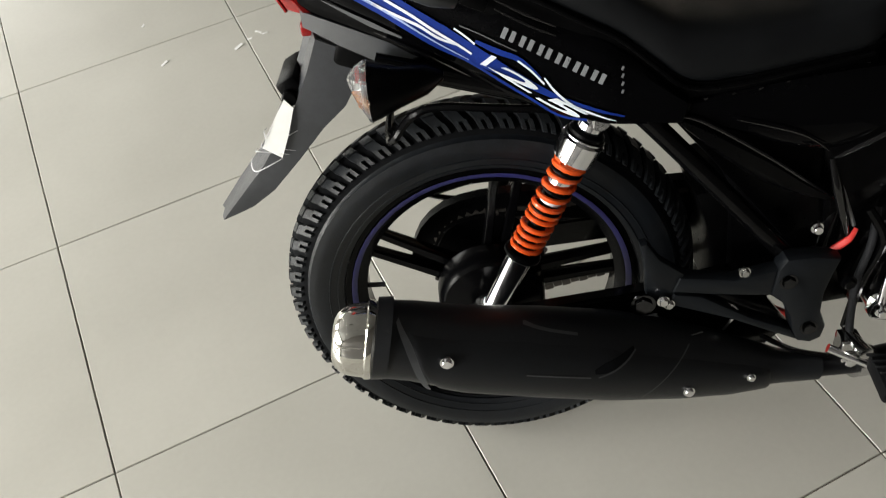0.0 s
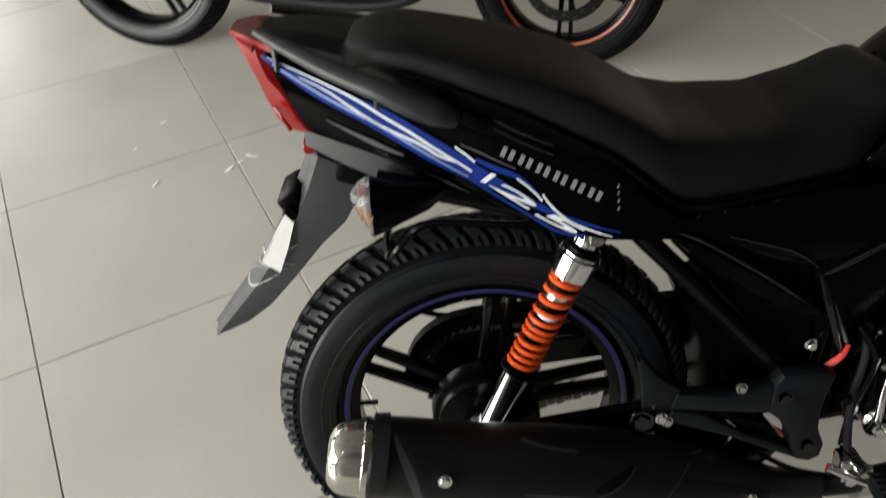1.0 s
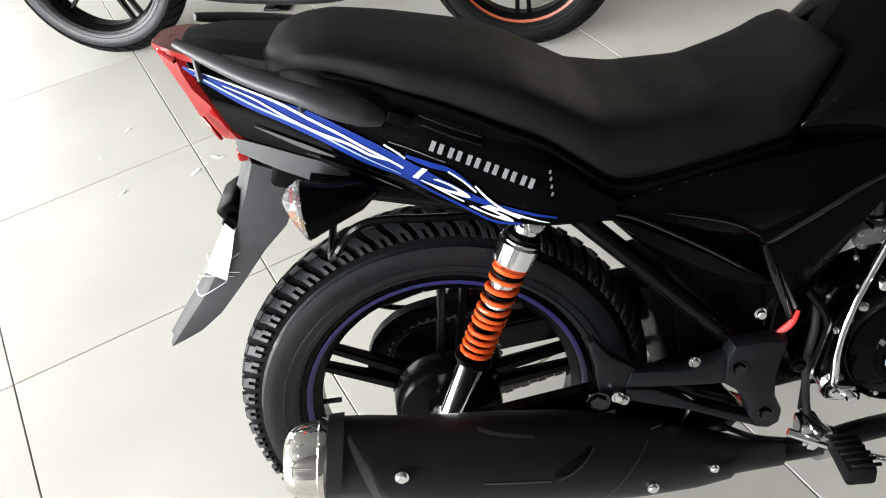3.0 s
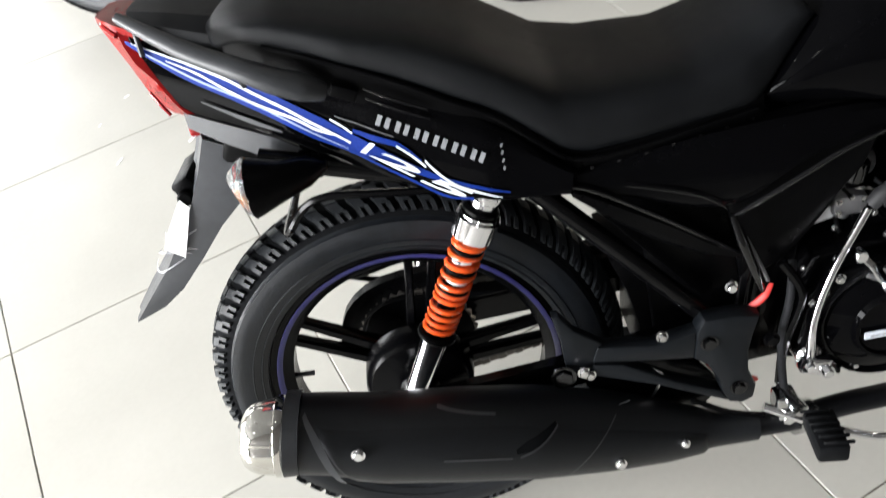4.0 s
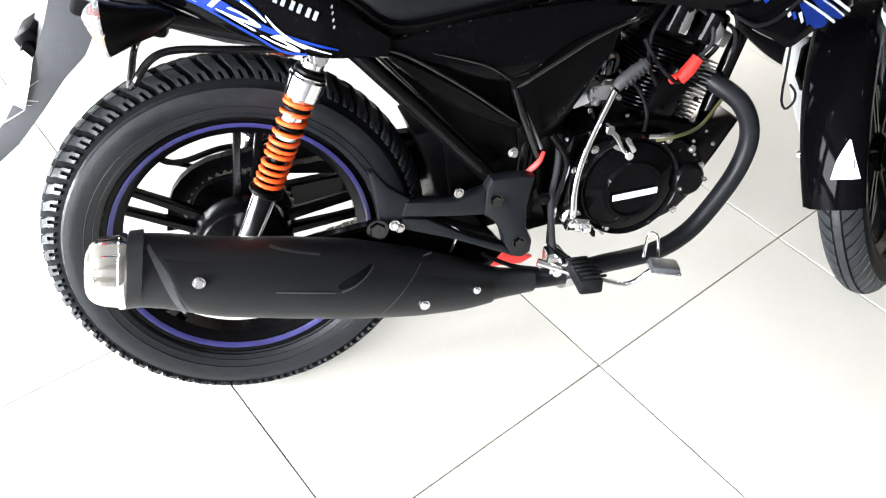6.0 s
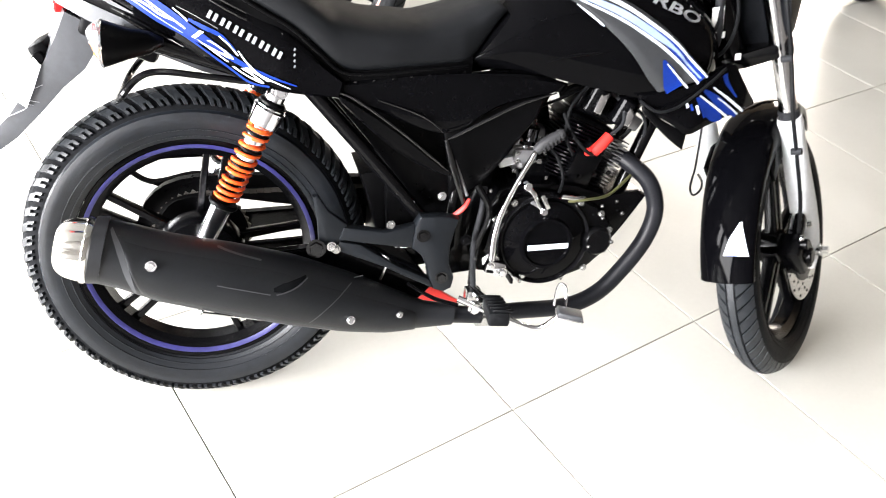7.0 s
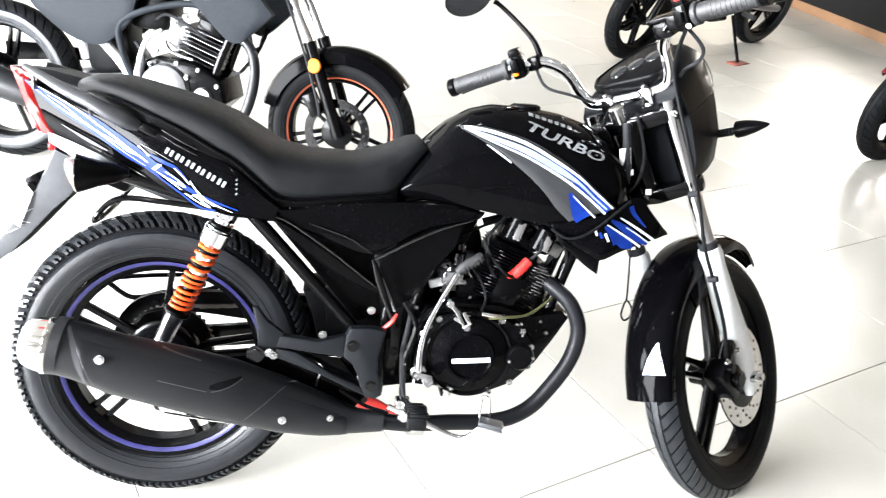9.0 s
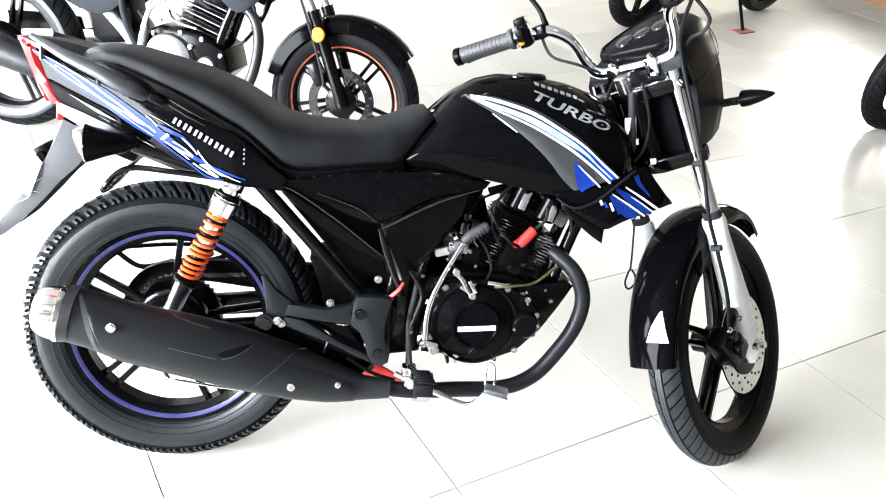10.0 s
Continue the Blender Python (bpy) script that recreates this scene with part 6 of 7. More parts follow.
for z, x0, x1, w, tilt in ((-0.175, 0.07, 0.16, 0.07, 0), (-0.155, 0.03, 0.21, 0.104, 0), (-0.10, 0.03, 0.245, 0.122, 0), (-0.03, 0.04, 0.262, 0.127, 0), (0.0, 0.04, 0.266, 0.127, 0.05), (0.03, 0.04, 0.268, 0.124, 0.12), (0.052, 0.045, 0.262, 0.116, 0.22), (0.066, 0.06, 0.25, 0.102, 0.22), (0.071, 0.08, 0.235, 0.085, 0.22)):
    ring = [(x0, -w), (x0 + (x1 - x0) * 0.4, -w * 0.99), (x0 + (x1 - x0) * 0.75, -w * 0.88), (x1 - 0.012, -w * 0.55), (x1, 0), (x1 - 0.012, w * 0.55), (x0 + (x1 - x0) * 0.75, w * 0.88), (x0 + (x1 - x0) * 0.4, w * 0.99), (x0, w), (x0, 0)]
    cowl_rings.append([(x, y, z + tilt * (x - 0.06)) for x, y in ring])
cowl = part("headlamp_cowl", loft(cowl_rings), COWLPLASTIC, bike, "satin black headlamp cowl", STEER, 40)
part("headlamp", lathe([(0.0, 0.02), (0.05, 0.012), (0.075, -0.005), (0.075, -0.03), (0.0, -0.03)], 32), CLEAR, cowl, "clear headlamp lens", STEER @ pose(0.258, 0, -0.06, 90, 0, -90) @ pose(0, 0, 0, -90, 0, 0))
for s in (-1, 1):
    part("cowl_seam", tube([(0.045, s * 0.1275, -0.015), (0.12, s * 0.127, -0.012), (0.2, s * 0.115, -0.008)], 0.0022, 6, 4), PLASTIC, cowl, "", STEER)
    part("lens_edge", tube([(0.21, s * 0.112, 0.0), (0.215, s * 0.110, 0.03), (0.215, s * 0.103, 0.06), (0.21, s * 0.09, 0.085)], [0.002, 0.005, 0.005, 0.002], 8, 5), CLEAR, cowl, "clear lamp edge", STEER)
PANEL = [(0.052, 0.055), (0.065, 0.085), (0.10, 0.098), (0.14, 0.085), (0.19, 0.055), (0.225, 0.02)]
outline = PANEL + [(x, -y) for x, y in reversed(PANEL)]
ramp = lambda x, d: 0.082 + 0.22 * (x - 0.06) + d
dial = part("instrument_panel", loft([[((x - 0.11) * k + 0.11, y * k, ramp((x - 0.11) * k + 0.11, d)) for x, y in outline] for k, d in ((0.9, -0.03), (1.0, -0.012), (1.03, 0.0), (1.02, 0.006), (0.96, 0.008), (0.93, 0.003))]), PLASTIC, bike, "black shield-shaped instrument panel", STEER, 50)
part("dial_glass", loft([[((x - 0.11) * k + 0.11, y * k, ramp((x - 0.11) * k + 0.11, d)) for x, y in outline] for k, d in ((0.93, 0.001), (0.92, 0.005), (0.6, 0.009), (0.2, 0.011))]), PLASTIC, dial, "dark dial cover", STEER)
for k in range(3):
    part("dial_window", loft([[(0.095 + 0.02 * k + rx * e * math.cos(q), 0.035 - 0.035 * k + ry * e * math.sin(q), ramp(0.095 + 0.02 * k + rx * e * math.cos(q), d)) for q in (2 * math.pi * i / 20 for i in range(20))] for rx, ry in ((0.024, 0.02),) for e, d in ((1.0, 0.007), (0.95, 0.013), (0.3, 0.014))]), GLASS, dial, "round glass dial", STEER)
part("ignition_lock", rod((-0.015, 0, 0.01), (-0.02, 0, 0.05), 0.018, 20, bevel=0.003), STEEL, bike, "bright ignition lock", STEER)
for s in (-1, 1):
    m = STEER if s < 0 else STEER @ MIRROR
    st = part("front_indicator", rod((0.185, -0.085, -0.104), (0.19, -0.15, -0.104), 0.008, 12), RUBBER, bike, "black cone-shaped indicator", m)
    for k in range(5):
        part("stem_ring", rod((0.186, -0.1 - 0.009 * k, -0.104), (0.186, -0.104 - 0.009 * k, -0.104), 0.0095, 12), RUBBER, st, "", m)
    part("indicator_shell", loft([[(0.195 + 0.0 + rx * math.cos(q) * 1.0, y, -0.104 + rz * math.sin(q)) for q in (2 * math.pi * i / 18 for i in range(18))] for y, rx, rz in ((-0.146, 0.016, 0.012), (-0.149, 0.024, 0.0185), (-0.165, 0.023, 0.0178), (-0.192, 0.016, 0.0125), (-0.214, 0.007, 0.0055), (-0.221, 0.002, 0.002))]), PLASTIC, st, "glossy black tapered shell", m)
part("horn", lathe([(0.0, 0.012), (0.04, 0.012), (0.045, 0.0), (0.03, -0.02), (0.0, -0.02)], 28), ENGINE, bike, "", Matrix.Translation((0.93, -0.01, 0.62)) @ pose(0, 0, 0, 0, 0, -60))


# ---- the other motorcycles of the showroom ----
def other_bike(label, origin, heading, lean, base, front_stripe, rear_stripe, body, engine, red=False, stand=(0.46, 0.25)):
    """A plainer motorcycle: rear hub above its origin, front hub base metres ahead."""
    root = tagged(new("motorcycle"), label, "motorcycle", "motorcycles on show")
    root.matrix_world = pose(*origin, -lean, 0, heading)
    wheel(root, "rear_wheel", pose(0, 0, 0.298), 0.298, 0.055, 0.226, rear_stripe, "painted rim stripe", ROAD, 44, 0.005, 10, 0.05, 5, 48, SIDEWALL, DARKRUBBER)
    wheel(root, "front_wheel", pose(base, 0, 0.28), 0.28, 0.05, 0.204, front_stripe, "painted rim stripe", ROAD, 44, 0.004, 36, 0.045, 5, 48, DARKRUBBER, DARKRUBBER)
    d = part("brake_disc", lathe([(0.09, -0.066), (0.122, -0.066), (0.122, -0.062), (0.09, -0.062)], 40, closed=True), BLACKCHROME, root, "steel brake disc", pose(base, 0, 0.285))
    part("disc_carrier", lathe([(0.015, -0.075), (0.04, -0.075), (0.058, -0.067), (0.058, -0.06), (0.015, -0.05)], 32, closed=True), ENGINE, d, "black disc carrier", pose(base, 0, 0.285))
    for k in range(5):
        part("carrier_arm", box(0.014, 0.005, 0.04, 0.001, pose(base, 0, 0.285) @ pose(0, 0, 0, 0, 72 * k + 20, 0) @ pose(0, -0.064, 0.07)), ENGINE, d)
    for k in range(24):
        a = 2 * math.pi * k / 24
        r = (0.1, 0.113)[k % 2]
        part("disc_hole", rod((base + r * math.cos(a), -0.0668, 0.285 + r * math.sin(a)), (base + r * math.cos(a), -0.0612, 0.285 + r * math.sin(a)), 0.005, 8), RUBBER, d)
    part("rear_disc", lathe([(0.05, -0.066), (0.10, -0.066), (0.10, -0.062), (0.05, -0.062)], 40, closed=True), BLACKCHROME, root, "steel brake disc", pose(0, 0, 0.31))
    part("caliper", box(0.05, 0.05, 0.09, 0.01, pose(base - 0.09, -0.075, 0.38, 0, -30, 0)), ENGINE, root, "black caliper")
    for s in (-1, 1):
        m = I4 if s < 0 else MIRROR
        part("fork_slider", tube([(base + 0.01, -0.085, 0.275), (base - 0.04, -0.09, 0.41), (base - 0.115, -0.09, 0.60)], [0.022, 0.022, 0.024], 16, 4), FRAMEPAINT, root, "black fork slider", m)
        part("fork_tube", rod((base - 0.11, -0.09, 0.59), (base - 0.26, -0.09, 0.89), 0.018, 16), CHROME, root, "chrome fork tube", m)
        part("reflector", rod((base - 0.085, -0.112, 0.522), (base - 0.087, -0.122, 0.523), 0.026, 24, bevel=0.003), AMBER, root, "round amber reflector", m)
        part("swingarm", tube([(0.0, -0.11, 0.31), (0.2, -0.11, 0.33), (0.52, -0.10, 0.38)], 0.024, 12), DARKSTEEL, root, "dull metal swingarm", m)
        part("side_cover", panel([(0.12, 0.70), (0.28, 0.72), (0.46, 0.73), (0.60, 0.74)], [(0.2, 0.60), (0.32, 0.52), (0.45, 0.50), (0.56, 0.60)], lambda x, z: 0.14, 0.02, 14, 6, -1), body, root, "side cover", m)
        part("tank_shroud", panel([(0.62, 0.80), (0.78, 0.84), (0.95, 0.80), (1.08, 0.68)], [(0.68, 0.72), (0.79, 0.69), (0.93, 0.57), (1.0, 0.60)], lambda x, z: 0.16, 0.03, 14, 6, -1), body, root, "tank shroud", m)
        part("frame_tube", tube([(base - 0.3, -0.03, 0.78), (base - 0.42, -0.06, 0.56), (base - 0.5, -0.07, 0.36), (base - 0.62, -0.07, 0.26), (0.55, -0.08, 0.26)], 0.016, 10), FRAMEPAINT, root, "", m)
        part("frame_tube", tube([(0.05, -0.1, 0.74), (0.3, -0.11, 0.62), (0.52, -0.1, 0.42), (0.55, -0.09, 0.28)], 0.018, 10), ALLOY, root, "silver frame tube", m)
        part("tail_panel", panel([(-0.32, 0.90), (-0.1, 0.86), (0.1, 0.80), (0.25, 0.76)], [(-0.30, 0.86), (-0.1, 0.78), (0.1, 0.70), (0.25, 0.68)], lambda x, z: 0.10, 0.02, 14, 5, -1), body, root, "tail panel", m)
        part("indicator", join(rod((base - 0.2, -0.1, 0.86), (base - 0.2, -0.19, 0.86), 0.008), rod((base - 0.2, -0.19, 0.86), (base - 0.2, -0.24, 0.86), 0.02, 14, 0.008)), PLASTIC, root, "", m)
        part("footpeg", box(0.04, 0.1, 0.03, 0.006, pose(0.47, -0.2, 0.32)), GRIPRUBBER, root, "", m)
    part("crankcase", slab([(0.56, 0.30), (0.56, 0.44), (0.64, 0.48), (0.78, 0.47), (0.88, 0.42), (0.90, 0.34), (0.84, 0.28), (0.66, 0.26)], -0.11, 0.11, 0.014), ENGINE, root, "engine case")
    part("clutch_cover", lathe([(0, -0.15), (0.06, -0.15), (0.085, -0.135), (0.09, -0.10), (0, -0.10)], 36), engine, root, "round engine cover", pose(0.68, 0, 0.37))
    part("oil_filter_cover", lathe([(0, -0.13), (0.03, -0.13), (0.034, -0.10), (0, -0.10)], 24), engine, root, "", pose(0.82, 0, 0.36))
    cy = part("cylinder", box(0.10, 0.10, 0.2, 0.01, pose(0.8, 0, 0.54, 0, 18, 0)), ENGINE, root, "black finned cylinder")
    for k in range(8):
        part("fin", box(0.15, 0.15, 0.004, 0.001, pose(0.775 + 0.0045 * k, 0, 0.475 + 0.0145 * k, 0, 18, 0), 1), DARKSTEEL if k % 2 else ENGINE, cy)
    part("cylinder_head", box(0.13, 0.13, 0.07, 0.018, pose(0.835, 0, 0.64, 0, 18, 0)), ENGINE, cy, "cylinder head")
    part("carburettor", join(rod((0.62, -0.02, 0.57), (0.74, -0.02, 0.56), 0.03, 18), rod((0.68, -0.03, 0.5), (0.68, -0.03, 0.62), 0.028, 18)), ALLOY, root, "silver carburettor")
    part("header_pipe", tube([(0.88, -0.03, 0.60), (0.98, -0.07, 0.54), (1.0, -0.09, 0.42), (0.95, -0.1, 0.28), (0.8, -0.12, 0.21), (0.5, -0.14, 0.22), (0.3, -0.18, 0.27)], 0.019, 14, 6), MUFFLER, root, "black header pipe")
    part("muffler", tube([(0.32, -0.18, 0.265), (0.2, -0.20, 0.30), (0.0, -0.215, 0.36), (-0.22, -0.22, 0.42)], [0.03, 0.05, 0.058, 0.048], 20, 6), MUFFLER, root, "black muffler")
    part("fuel_tank", loft([[(x, w * math.cos(q), z + h * math.sin(q)) for q in (2 * math.pi * i / 20 for i in range(20))] for x, w, z, h in ((0.52, 0.07, 0.80, 0.04), (0.6, 0.12, 0.84, 0.08), (0.75, 0.15, 0.87, 0.11), (0.92, 0.15, 0.87, 0.10), (1.03, 0.10, 0.86, 0.06))]), body, root, "fuel tank")
    part("frame_loop", tube([(0.56, -0.125, 0.40), (0.528, -0.13, 0.475), (0.518, -0.13, 0.58), (0.63, -0.13, 0.645), (0.784, -0.125, 0.679), (0.87, -0.11, 0.64)], 0.012, 10, 6), body, root, "satin grey frame loop")
    part("kick_lever", tube([(0.592, -0.16, 0.38), (0.60, -0.17, 0.44), (0.638, -0.175, 0.546), (0.693, -0.175, 0.584)], [0.011, 0.010, 0.009, 0.009], 10, 5), CHROME, root, "chrome kick lever")
    for x, y, z, r in ((0.62, -0.112, 0.45, 0.007), (0.72, -0.112, 0.465, 0.007), (0.80, -0.112, 0.45, 0.007), (0.87, -0.112, 0.40, 0.007), (0.86, -0.112, 0.33, 0.007), (0.60, -0.112, 0.31, 0.007), (0.76, -0.12, 0.42, 0.008), (0.64, -0.1, 0.50, 0.009), (0.74, -0.08, 0.63, 0.01), (0.80, -0.08, 0.67, 0.01), (0.69, -0.06, 0.60, 0.01)):
        part("engine_bolt", bolt((x, y, z), (0, -1, 0.3), r * 0.9, 0.01), STEEL, root)
    for pts, r, mt in (([(0.66, -0.06, 0.53), (0.70, -0.10, 0.50), (0.78, -0.11, 0.485)], 0.006, STEEL), ([(0.62, -0.07, 0.60), (0.68, -0.10, 0.63), (0.76, -0.10, 0.60), (0.82, -0.09, 0.56)], 0.006, RUBBER), ([(0.56, -0.1, 0.52), (0.60, -0.12, 0.47), (0.58, -0.12, 0.38)], 0.007, RUBBER), ([(0.95, -0.05, 0.64), (0.98, -0.07, 0.56), (0.96, -0.06, 0.48), (0.92, -0.06, 0.44)], 0.006, RUBBER), ([(1.03, -0.05, 0.62), (1.0, -0.06, 0.54), (0.94, -0.06, 0.46)], 0.010, FRAMEPAINT), ([(base - 0.2, -0.12, 0.75), (base - 0.12, -0.115, 0.55), (base - 0.07, -0.11, 0.40), (base - 0.06, -0.10, 0.34)], 0.005, RUBBER)):
        part("hose", tube(pts, r, 8, 6), mt, root)
    part("air_box", box(0.14, 0.16, 0.13, 0.02, pose(0.60, 0, 0.63)), PLASTIC, root, "black air box")
    part("rear_inner_guard", slab([(0.33, 0.66), (0.50, 0.62), (0.52, 0.45), (0.46, 0.34), (0.36, 0.40)], -0.06, 0.06, 0.008), PLASTIC, root, "black inner guard")
    part("chain_guard", panel([(-0.05, 0.43), (0.12, 0.44), (0.3, 0.44), (0.48, 0.44)], [(-0.04, 0.36), (0.12, 0.38), (0.3, 0.40), (0.48, 0.41)], lambda x, z: 0.085, 0.02, 12, 3, 1), PLASTIC, root, "black chain guard")
    part("seat", loft([[(x, w * math.copysign(abs(math.cos(q)) ** 0.6, math.cos(q)), z + h * math.sin(q)) for q in (2 * math.pi * i / 20 for i in range(20))] for x, w, z, h in ((-0.26, 0.06, 0.91, 0.02), (-0.2, 0.10, 0.91, 0.03), (0.1, 0.13, 0.85, 0.045), (0.3, 0.14, 0.79, 0.05), (0.5, 0.12, 0.79, 0.05), (0.58, 0.08, 0.83, 0.04))]), VINYL, root, "black seat")
    part("shock", rod((0.33, 0, 0.42), (0.25, 0, 0.68), 0.03, 16), REDRUBBER if red else DARKSTEEL, root, "coil shock")
    part("mudguard", loft([[(base + (0.298 + h) * math.cos(a), y, 0.285 + (0.298 + h) * math.sin(a)) for y, h in ((-0.07, -0.05), (-0.066, -0.01), (-0.03, 0.006), (0.03, 0.006), (0.066, -0.01), (0.07, -0.05), (0.064, -0.05), (0.06, -0.012), (0.028, 0.001), (-0.028, 0.001), (-0.06, -0.012), (-0.064, -0.05))] for a in (radians(38 + 7.5 * i) for i in range(18))]), REDPAINT if red else FENDERPAINT, root, "red front mudguard" if red else "glossy black front mudguard")
    part("handlebar", tube([(base - 0.5, 0.36, 1.02), (base - 0.4, 0.22, 1.03), (base - 0.33, 0.1, 0.97), (base - 0.33, -0.1, 0.97), (base - 0.4, -0.22, 1.03), (base - 0.5, -0.36, 1.02)], 0.012, 12, 6), FRAMEPAINT, root, "black handlebar")
    part("headlamp", loft([[(x, w * math.cos(q), 0.86 + h * math.sin(q)) for q in (2 * math.pi * i / 18 for i in range(18))] for x, w, h in ((base - 0.24, 0.07, 0.09), (base - 0.15, 0.10, 0.12), (base - 0.09, 0.085, 0.10), (base - 0.08, 0.05, 0.06))]), PLASTIC, root, "black headlamp cowl")
    part("rear_fender", panel([(-0.3, 0.84), (-0.36, 0.70), (-0.42, 0.55)], [(-0.24, 0.78), (-0.32, 0.66), (-0.40, 0.54)], lambda x, z: 0.07, 0.14, 10, 3, -1), PLASTIC, root, "black rear mudguard")
    part("side_stand", tube([(0.5, 0.10, 0.28), (0.5 + (stand[0] - 0.5) * 0.5, 0.1 + (stand[1] - 0.1) * 0.5, 0.17), (stand[0], stand[1], 0.006 + stand[1] * math.tan(radians(lean)))], 0.011, 8), FRAMEPAINT, root, "folded-out side stand")
    part("stand_foot", box(0.15 if red else 0.09, 0.085 if red else 0.05, 0.008, 0.002, pose(stand[0], stand[1], 0.005 + stand[1] * math.tan(radians(lean)), lean, 0, 0)), RUSTRED if red else FRAMEPAINT, root)
    return root


other_bike("matte grey and black motorcycle with an orange front rim stripe", (-0.92, 1.80, 0.0), -12.3, 8, 1.312, RIMORANGE, RIMWHITE, SATINGREY, DARKSTEEL)
other_bike("black motorcycle with a red mudguard parked by the counter", (4.345, 2.985, 0.0), 205.0, 9, 1.42, None, None, GLOSS, ENGINE, True)
other_bike("black motorcycle leaning on its side stand", (3.31, 4.70, 0.0), 212.4, 9, 1.36, None, None, GLOSS, ENGINE, True, (0.64, 0.36))

# ---- showroom ----
def room_box(name, u0, u1, v0, v1, z0, z1, material, kind="structure", label="", bevel=0.0):
    ob = part(name, box(u1 - u0, v1 - v0, z1 - z0, bevel), material, None, label)
    ob.matrix_world = ROOM @ pose((u0 + u1) / 2, (v0 + v1) / 2, (z0 + z1) / 2)
    return tagged(ob, label, "", "", kind)


def wall_with_windows(name, along_u, fixed, lo, hi, wins, label, paint=WALLPAINT):
    """A wall 0.2 m thick, solid round its openings; each window has a frame and a pane."""
    bm = bmesh.new()
    sill, head = 0.35, 2.85

    def add(a, b, z0, z1):
        m = pose((a + b) / 2, fixed, (z0 + z1) / 2) if along_u else pose(fixed, (a + b) / 2, (z0 + z1) / 2)
        q = box(b - a, 0.2, z1 - z0, 0, m) if along_u else box(0.2, b - a, z1 - z0, 0, m)
        me = bpy.data.meshes.new("piece")
        q.to_mesh(me), q.free()
        bm.from_mesh(me)
        bpy.data.meshes.remove(me)

    edge = lo
    for a, b in wins:
        add(edge, a, 0, CEIL)
        add(a, b, 0, sill), add(a, b, head, CEIL)
        edge = b
    add(edge, hi, 0, CEIL)
    w = part(name, bm, paint, None, "", ROOM)
    tagged(w, label, "wall", "", "structure")
    for i, (a, b) in enumerate(wins):
        f = bmesh.new()
        for c, d, z0, z1 in ((a, b, sill, sill + 0.06), (a, b, head - 0.06, head), (a, a + 0.06, sill + 0.06, head - 0.06), (b - 0.06, b, sill + 0.06, head - 0.06), ((a + b) / 2 - 0.03, (a + b) / 2 + 0.03, sill + 0.06, head - 0.06)):
            m = pose((c + d) / 2, fixed, (z0 + z1) / 2) if along_u else pose(fixed, (c + d) / 2, (z0 + z1) / 2)
            q = box(d - c, 0.07, z1 - z0, 0, m) if along_u else box(0.07, d - c, z1 - z0, 0, m)
            me = bpy.data.meshes.new("piece")
            q.to_mesh(me), q.free()
            f.from_mesh(me)
            bpy.data.meshes.remove(me)
        wi = part(f"window_{name}_{i + 1}", f, WINFRAME, None, "", ROOM)
        tagged(wi, "grey metal shop window frame", "window", "", "structure")
    return w


wall_with_windows("wall_tail_side", False, U0 - 0.1, V0, V1, WIN_V, "pale painted wall with shop windows")
wall_with_windows("wall_far_side", True, V1 + 0.1, U0 - 0.2, U1 + 0.2, WIN_U, "pale painted wall with shop windows")
wall_with_windows("wall_head_side", False, U1 + 0.1, V0, V1, WIN_HEAD, "beige painted wall with a glazed door", BEIGEWALL)
# unseen near wall and ceiling, added dark to hold back bounced light
room_box("wall_near_side", U0 - 0.2, U1 + 0.2, V0 - 0.2, V0, 0, CEIL, DARKWALL, "structure", "unseen dark wall added to keep fill light low")
room_box("ceiling", U0 - 0.2, U1 + 0.2, V0 - 0.2, V1 + 0.2, CEIL, CEIL + 0.15, CEILPAINT, "structure", "unseen grey ceiling, dark to keep fill light low")
counter = tagged(new("counter"), "long low black showroom counter", "counter")
counter.matrix_world = pose(4.45, 5.3, 0, 0, 0, -80)
part("body", box(3.6, 0.6, 0.62, 0.01, pose(0, 0.3, 0.40)), DARKWOOD, counter)
part("top", box(3.7, 0.7, 0.03, 0.005, pose(0, 0.3, 0.725)), DARKWOOD, counter)
part("plinth", box(3.5, 0.5, 0.09, 0.004, pose(0, 0.3, 0.045)), PLINTHWOOD, counter, "orange brown plinth")

# ceiling lamps
for u, v in [(u, v) for u in (-1.5, 1.5, 4.5) for v in (-2.7, -0.2, 2.5)] + [(7.79, 4.05)]:
    fit = tagged(part("ceiling_light", lathe([(0.0, 0.0), (0.085, 0.0), (0.1, 0.012), (0.1, 0.03), (0.0, 0.03)], 28), WINFRAME, None, "", ROOM @ pose(u, v, CEIL - 0.03) @ pose(0, 0, 0, 90, 0, 0)), "small round recessed ceiling light", "ceiling light", "ceiling lights")
    part("diffuser", lathe([(0.0, -0.002), (0.075, -0.002), (0.075, -0.0005), (0.0, -0.0005)], 24), LAMPMAT, fit, "glowing diffuser", ROOM @ pose(u, v, CEIL - 0.03) @ pose(0, 0, 0, 90, 0, 0))

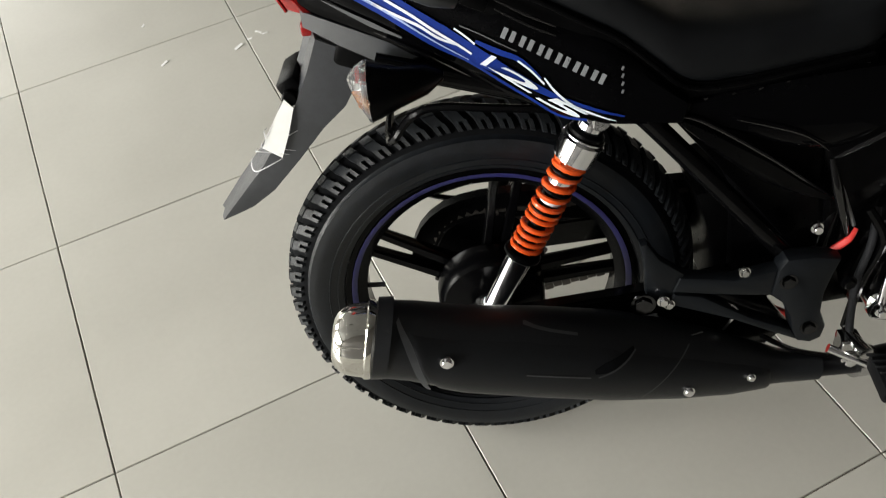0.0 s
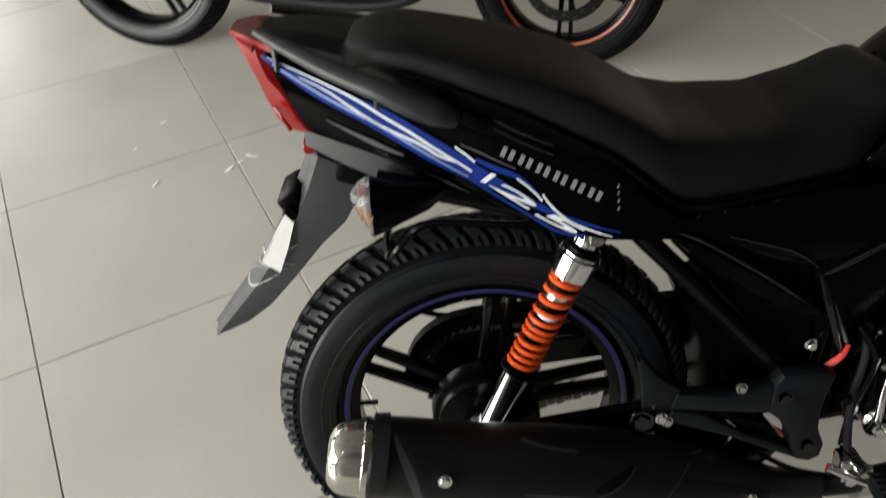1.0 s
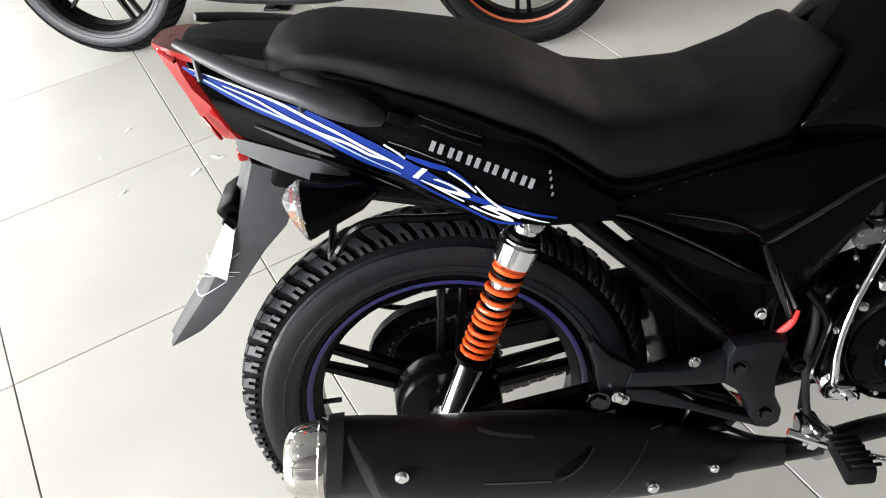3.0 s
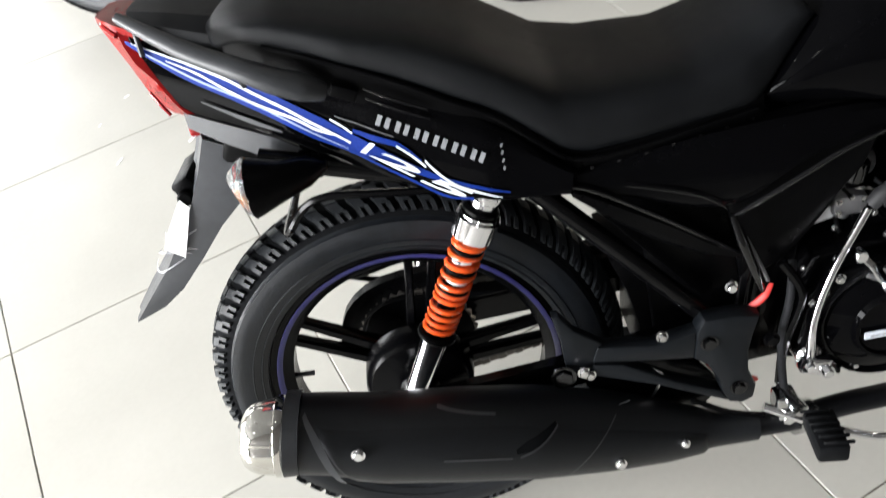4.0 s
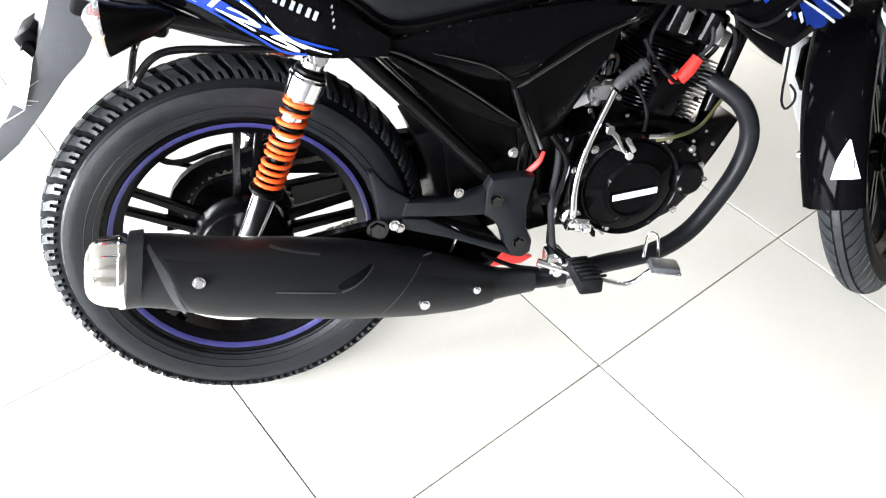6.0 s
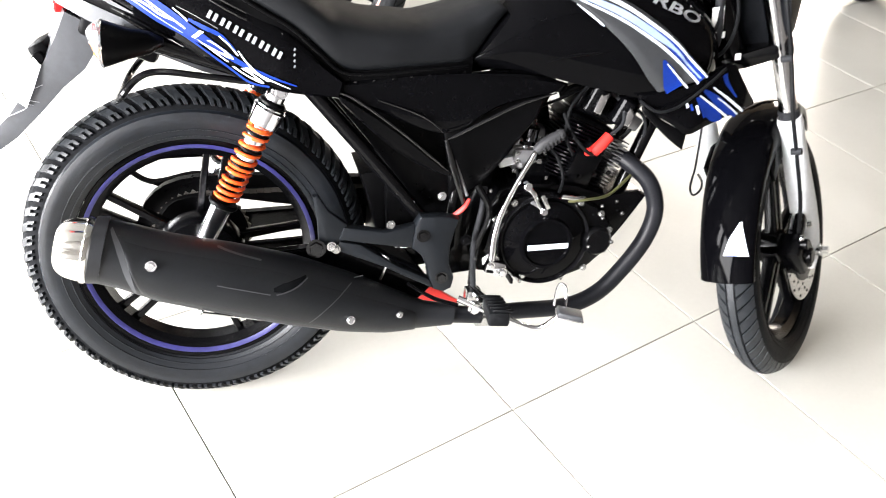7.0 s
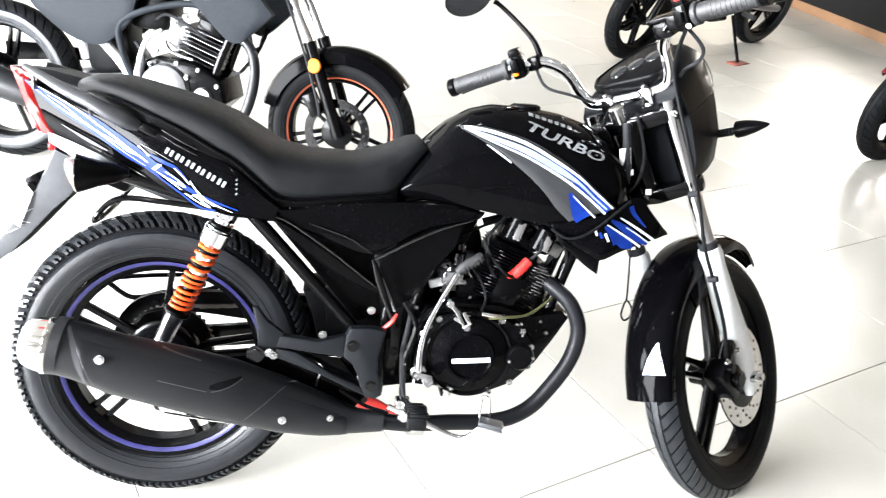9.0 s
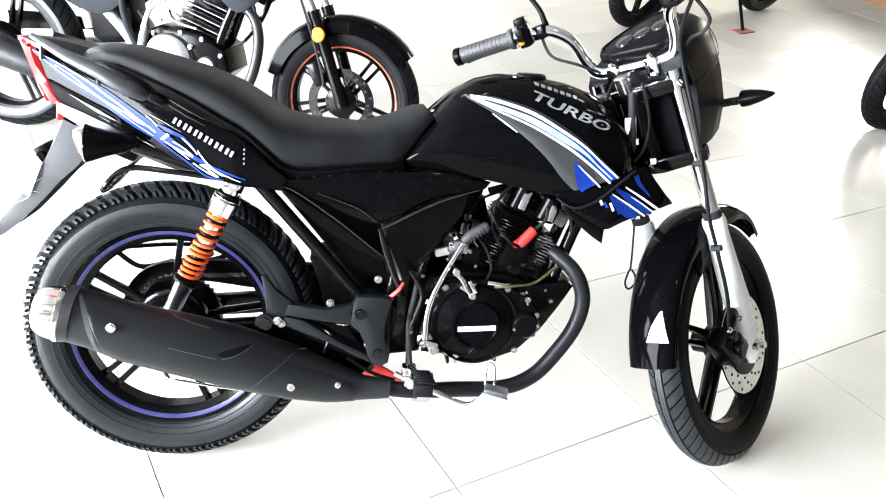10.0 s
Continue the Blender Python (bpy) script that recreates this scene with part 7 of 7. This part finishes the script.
# ---- floor ----
ground = room_box("floor", U0 - 0.2, U1 + 0.2, V0 - 0.2, V1 + 0.2, -0.12, -0.003, GROUT, "structure", "pale polished porcelain tile floor with dark joints")
JOINT = 0.0026
tile_mesh = box(TILE - JOINT, TILE - JOINT, 0.010, 0.0012, None, 1)
tile_data = bpy.data.meshes.new("tile")
tile_mesh.to_mesh(tile_data), tile_mesh.free()
tile_data.materials.append(TILEMAT)
inv = ground.matrix_world.inverted()
cells = []
for i in range(math.floor(U0 / TILE), math.ceil(U1 / TILE)):
    for j in range(math.floor(V0 / TILE), math.ceil(V1 / TILE)):
        c = ROOM @ Vector(((i + 0.5) * TILE, (j + 0.5) * TILE, -0.005))
        cells.append(((c - Vector((0.9, 1.2, 0))).length, c))
cells.sort(key=lambda q: q[0])
rest_v, rest_f = [], []
turn = Matrix.Rotation(radians(TILE_ANGLE), 4, "Z")
for k, (_, c) in enumerate(cells):
    if k < 290:
        ob = new("tile", tile_data)
        ob.parent = ground
        ob.matrix_parent_inverse = inv
        ob.matrix_basis = Matrix.Translation(c + Vector((0, 0, random.uniform(-0.0002, 0.0002)))) @ turn
    else:
        h = (TILE - JOINT) / 2
        b = len(rest_v)
        for z in (-0.005, 0.005):
            rest_v += [tuple(c + turn @ Vector((x, y, z))) for x, y in ((-h, -h), (h, -h), (h, h), (-h, h))]
        rest_f += [(b + 4, b + 5, b + 6, b + 7), (b, b + 1, b + 5, b + 4), (b + 1, b + 2, b + 6, b + 5), (b + 2, b + 3, b + 7, b + 6), (b + 3, b, b + 4, b + 7)]
far = bpy.data.meshes.new("far_tiles")
far.from_pydata(rest_v, [], rest_f)
far.materials.append(TILEMAT)
fo = new("far_tiles", far)
fo.parent = ground
fo.matrix_parent_inverse = inv
fo["kind"] = "stuff"

# paper shreds lying on the tiles
SCRAPS = [(-0.775, 1.05, 0.022, 0.007, 60), (-0.585, 1.10, 0.026, 0.009, 50), (-0.56, 1.13, 0.014, 0.006, 20), (-0.54, 1.158, 0.024, 0.007, -35), (-0.522, 1.15, 0.016, 0.005, 10), (-0.818, 1.34, 0.016, 0.008, 30), (-0.87, 1.22, 0.012, 0.005, 70)]
for x, y, ln, wd, rz in SCRAPS:
    sb = box(ln, wd, 0.0006, 0, None)
    for v in sb.verts:
        v.co.z += 0.002 * math.sin(v.co.x * 60)
    sc = part("paper_scrap", sb, PAPER, None)
    sc.matrix_world = pose(x, y, 0.0012, 0, 0, rz)
    tagged(sc, "tiny white paper scrap on the floor", "paper scrap", "paper scraps")
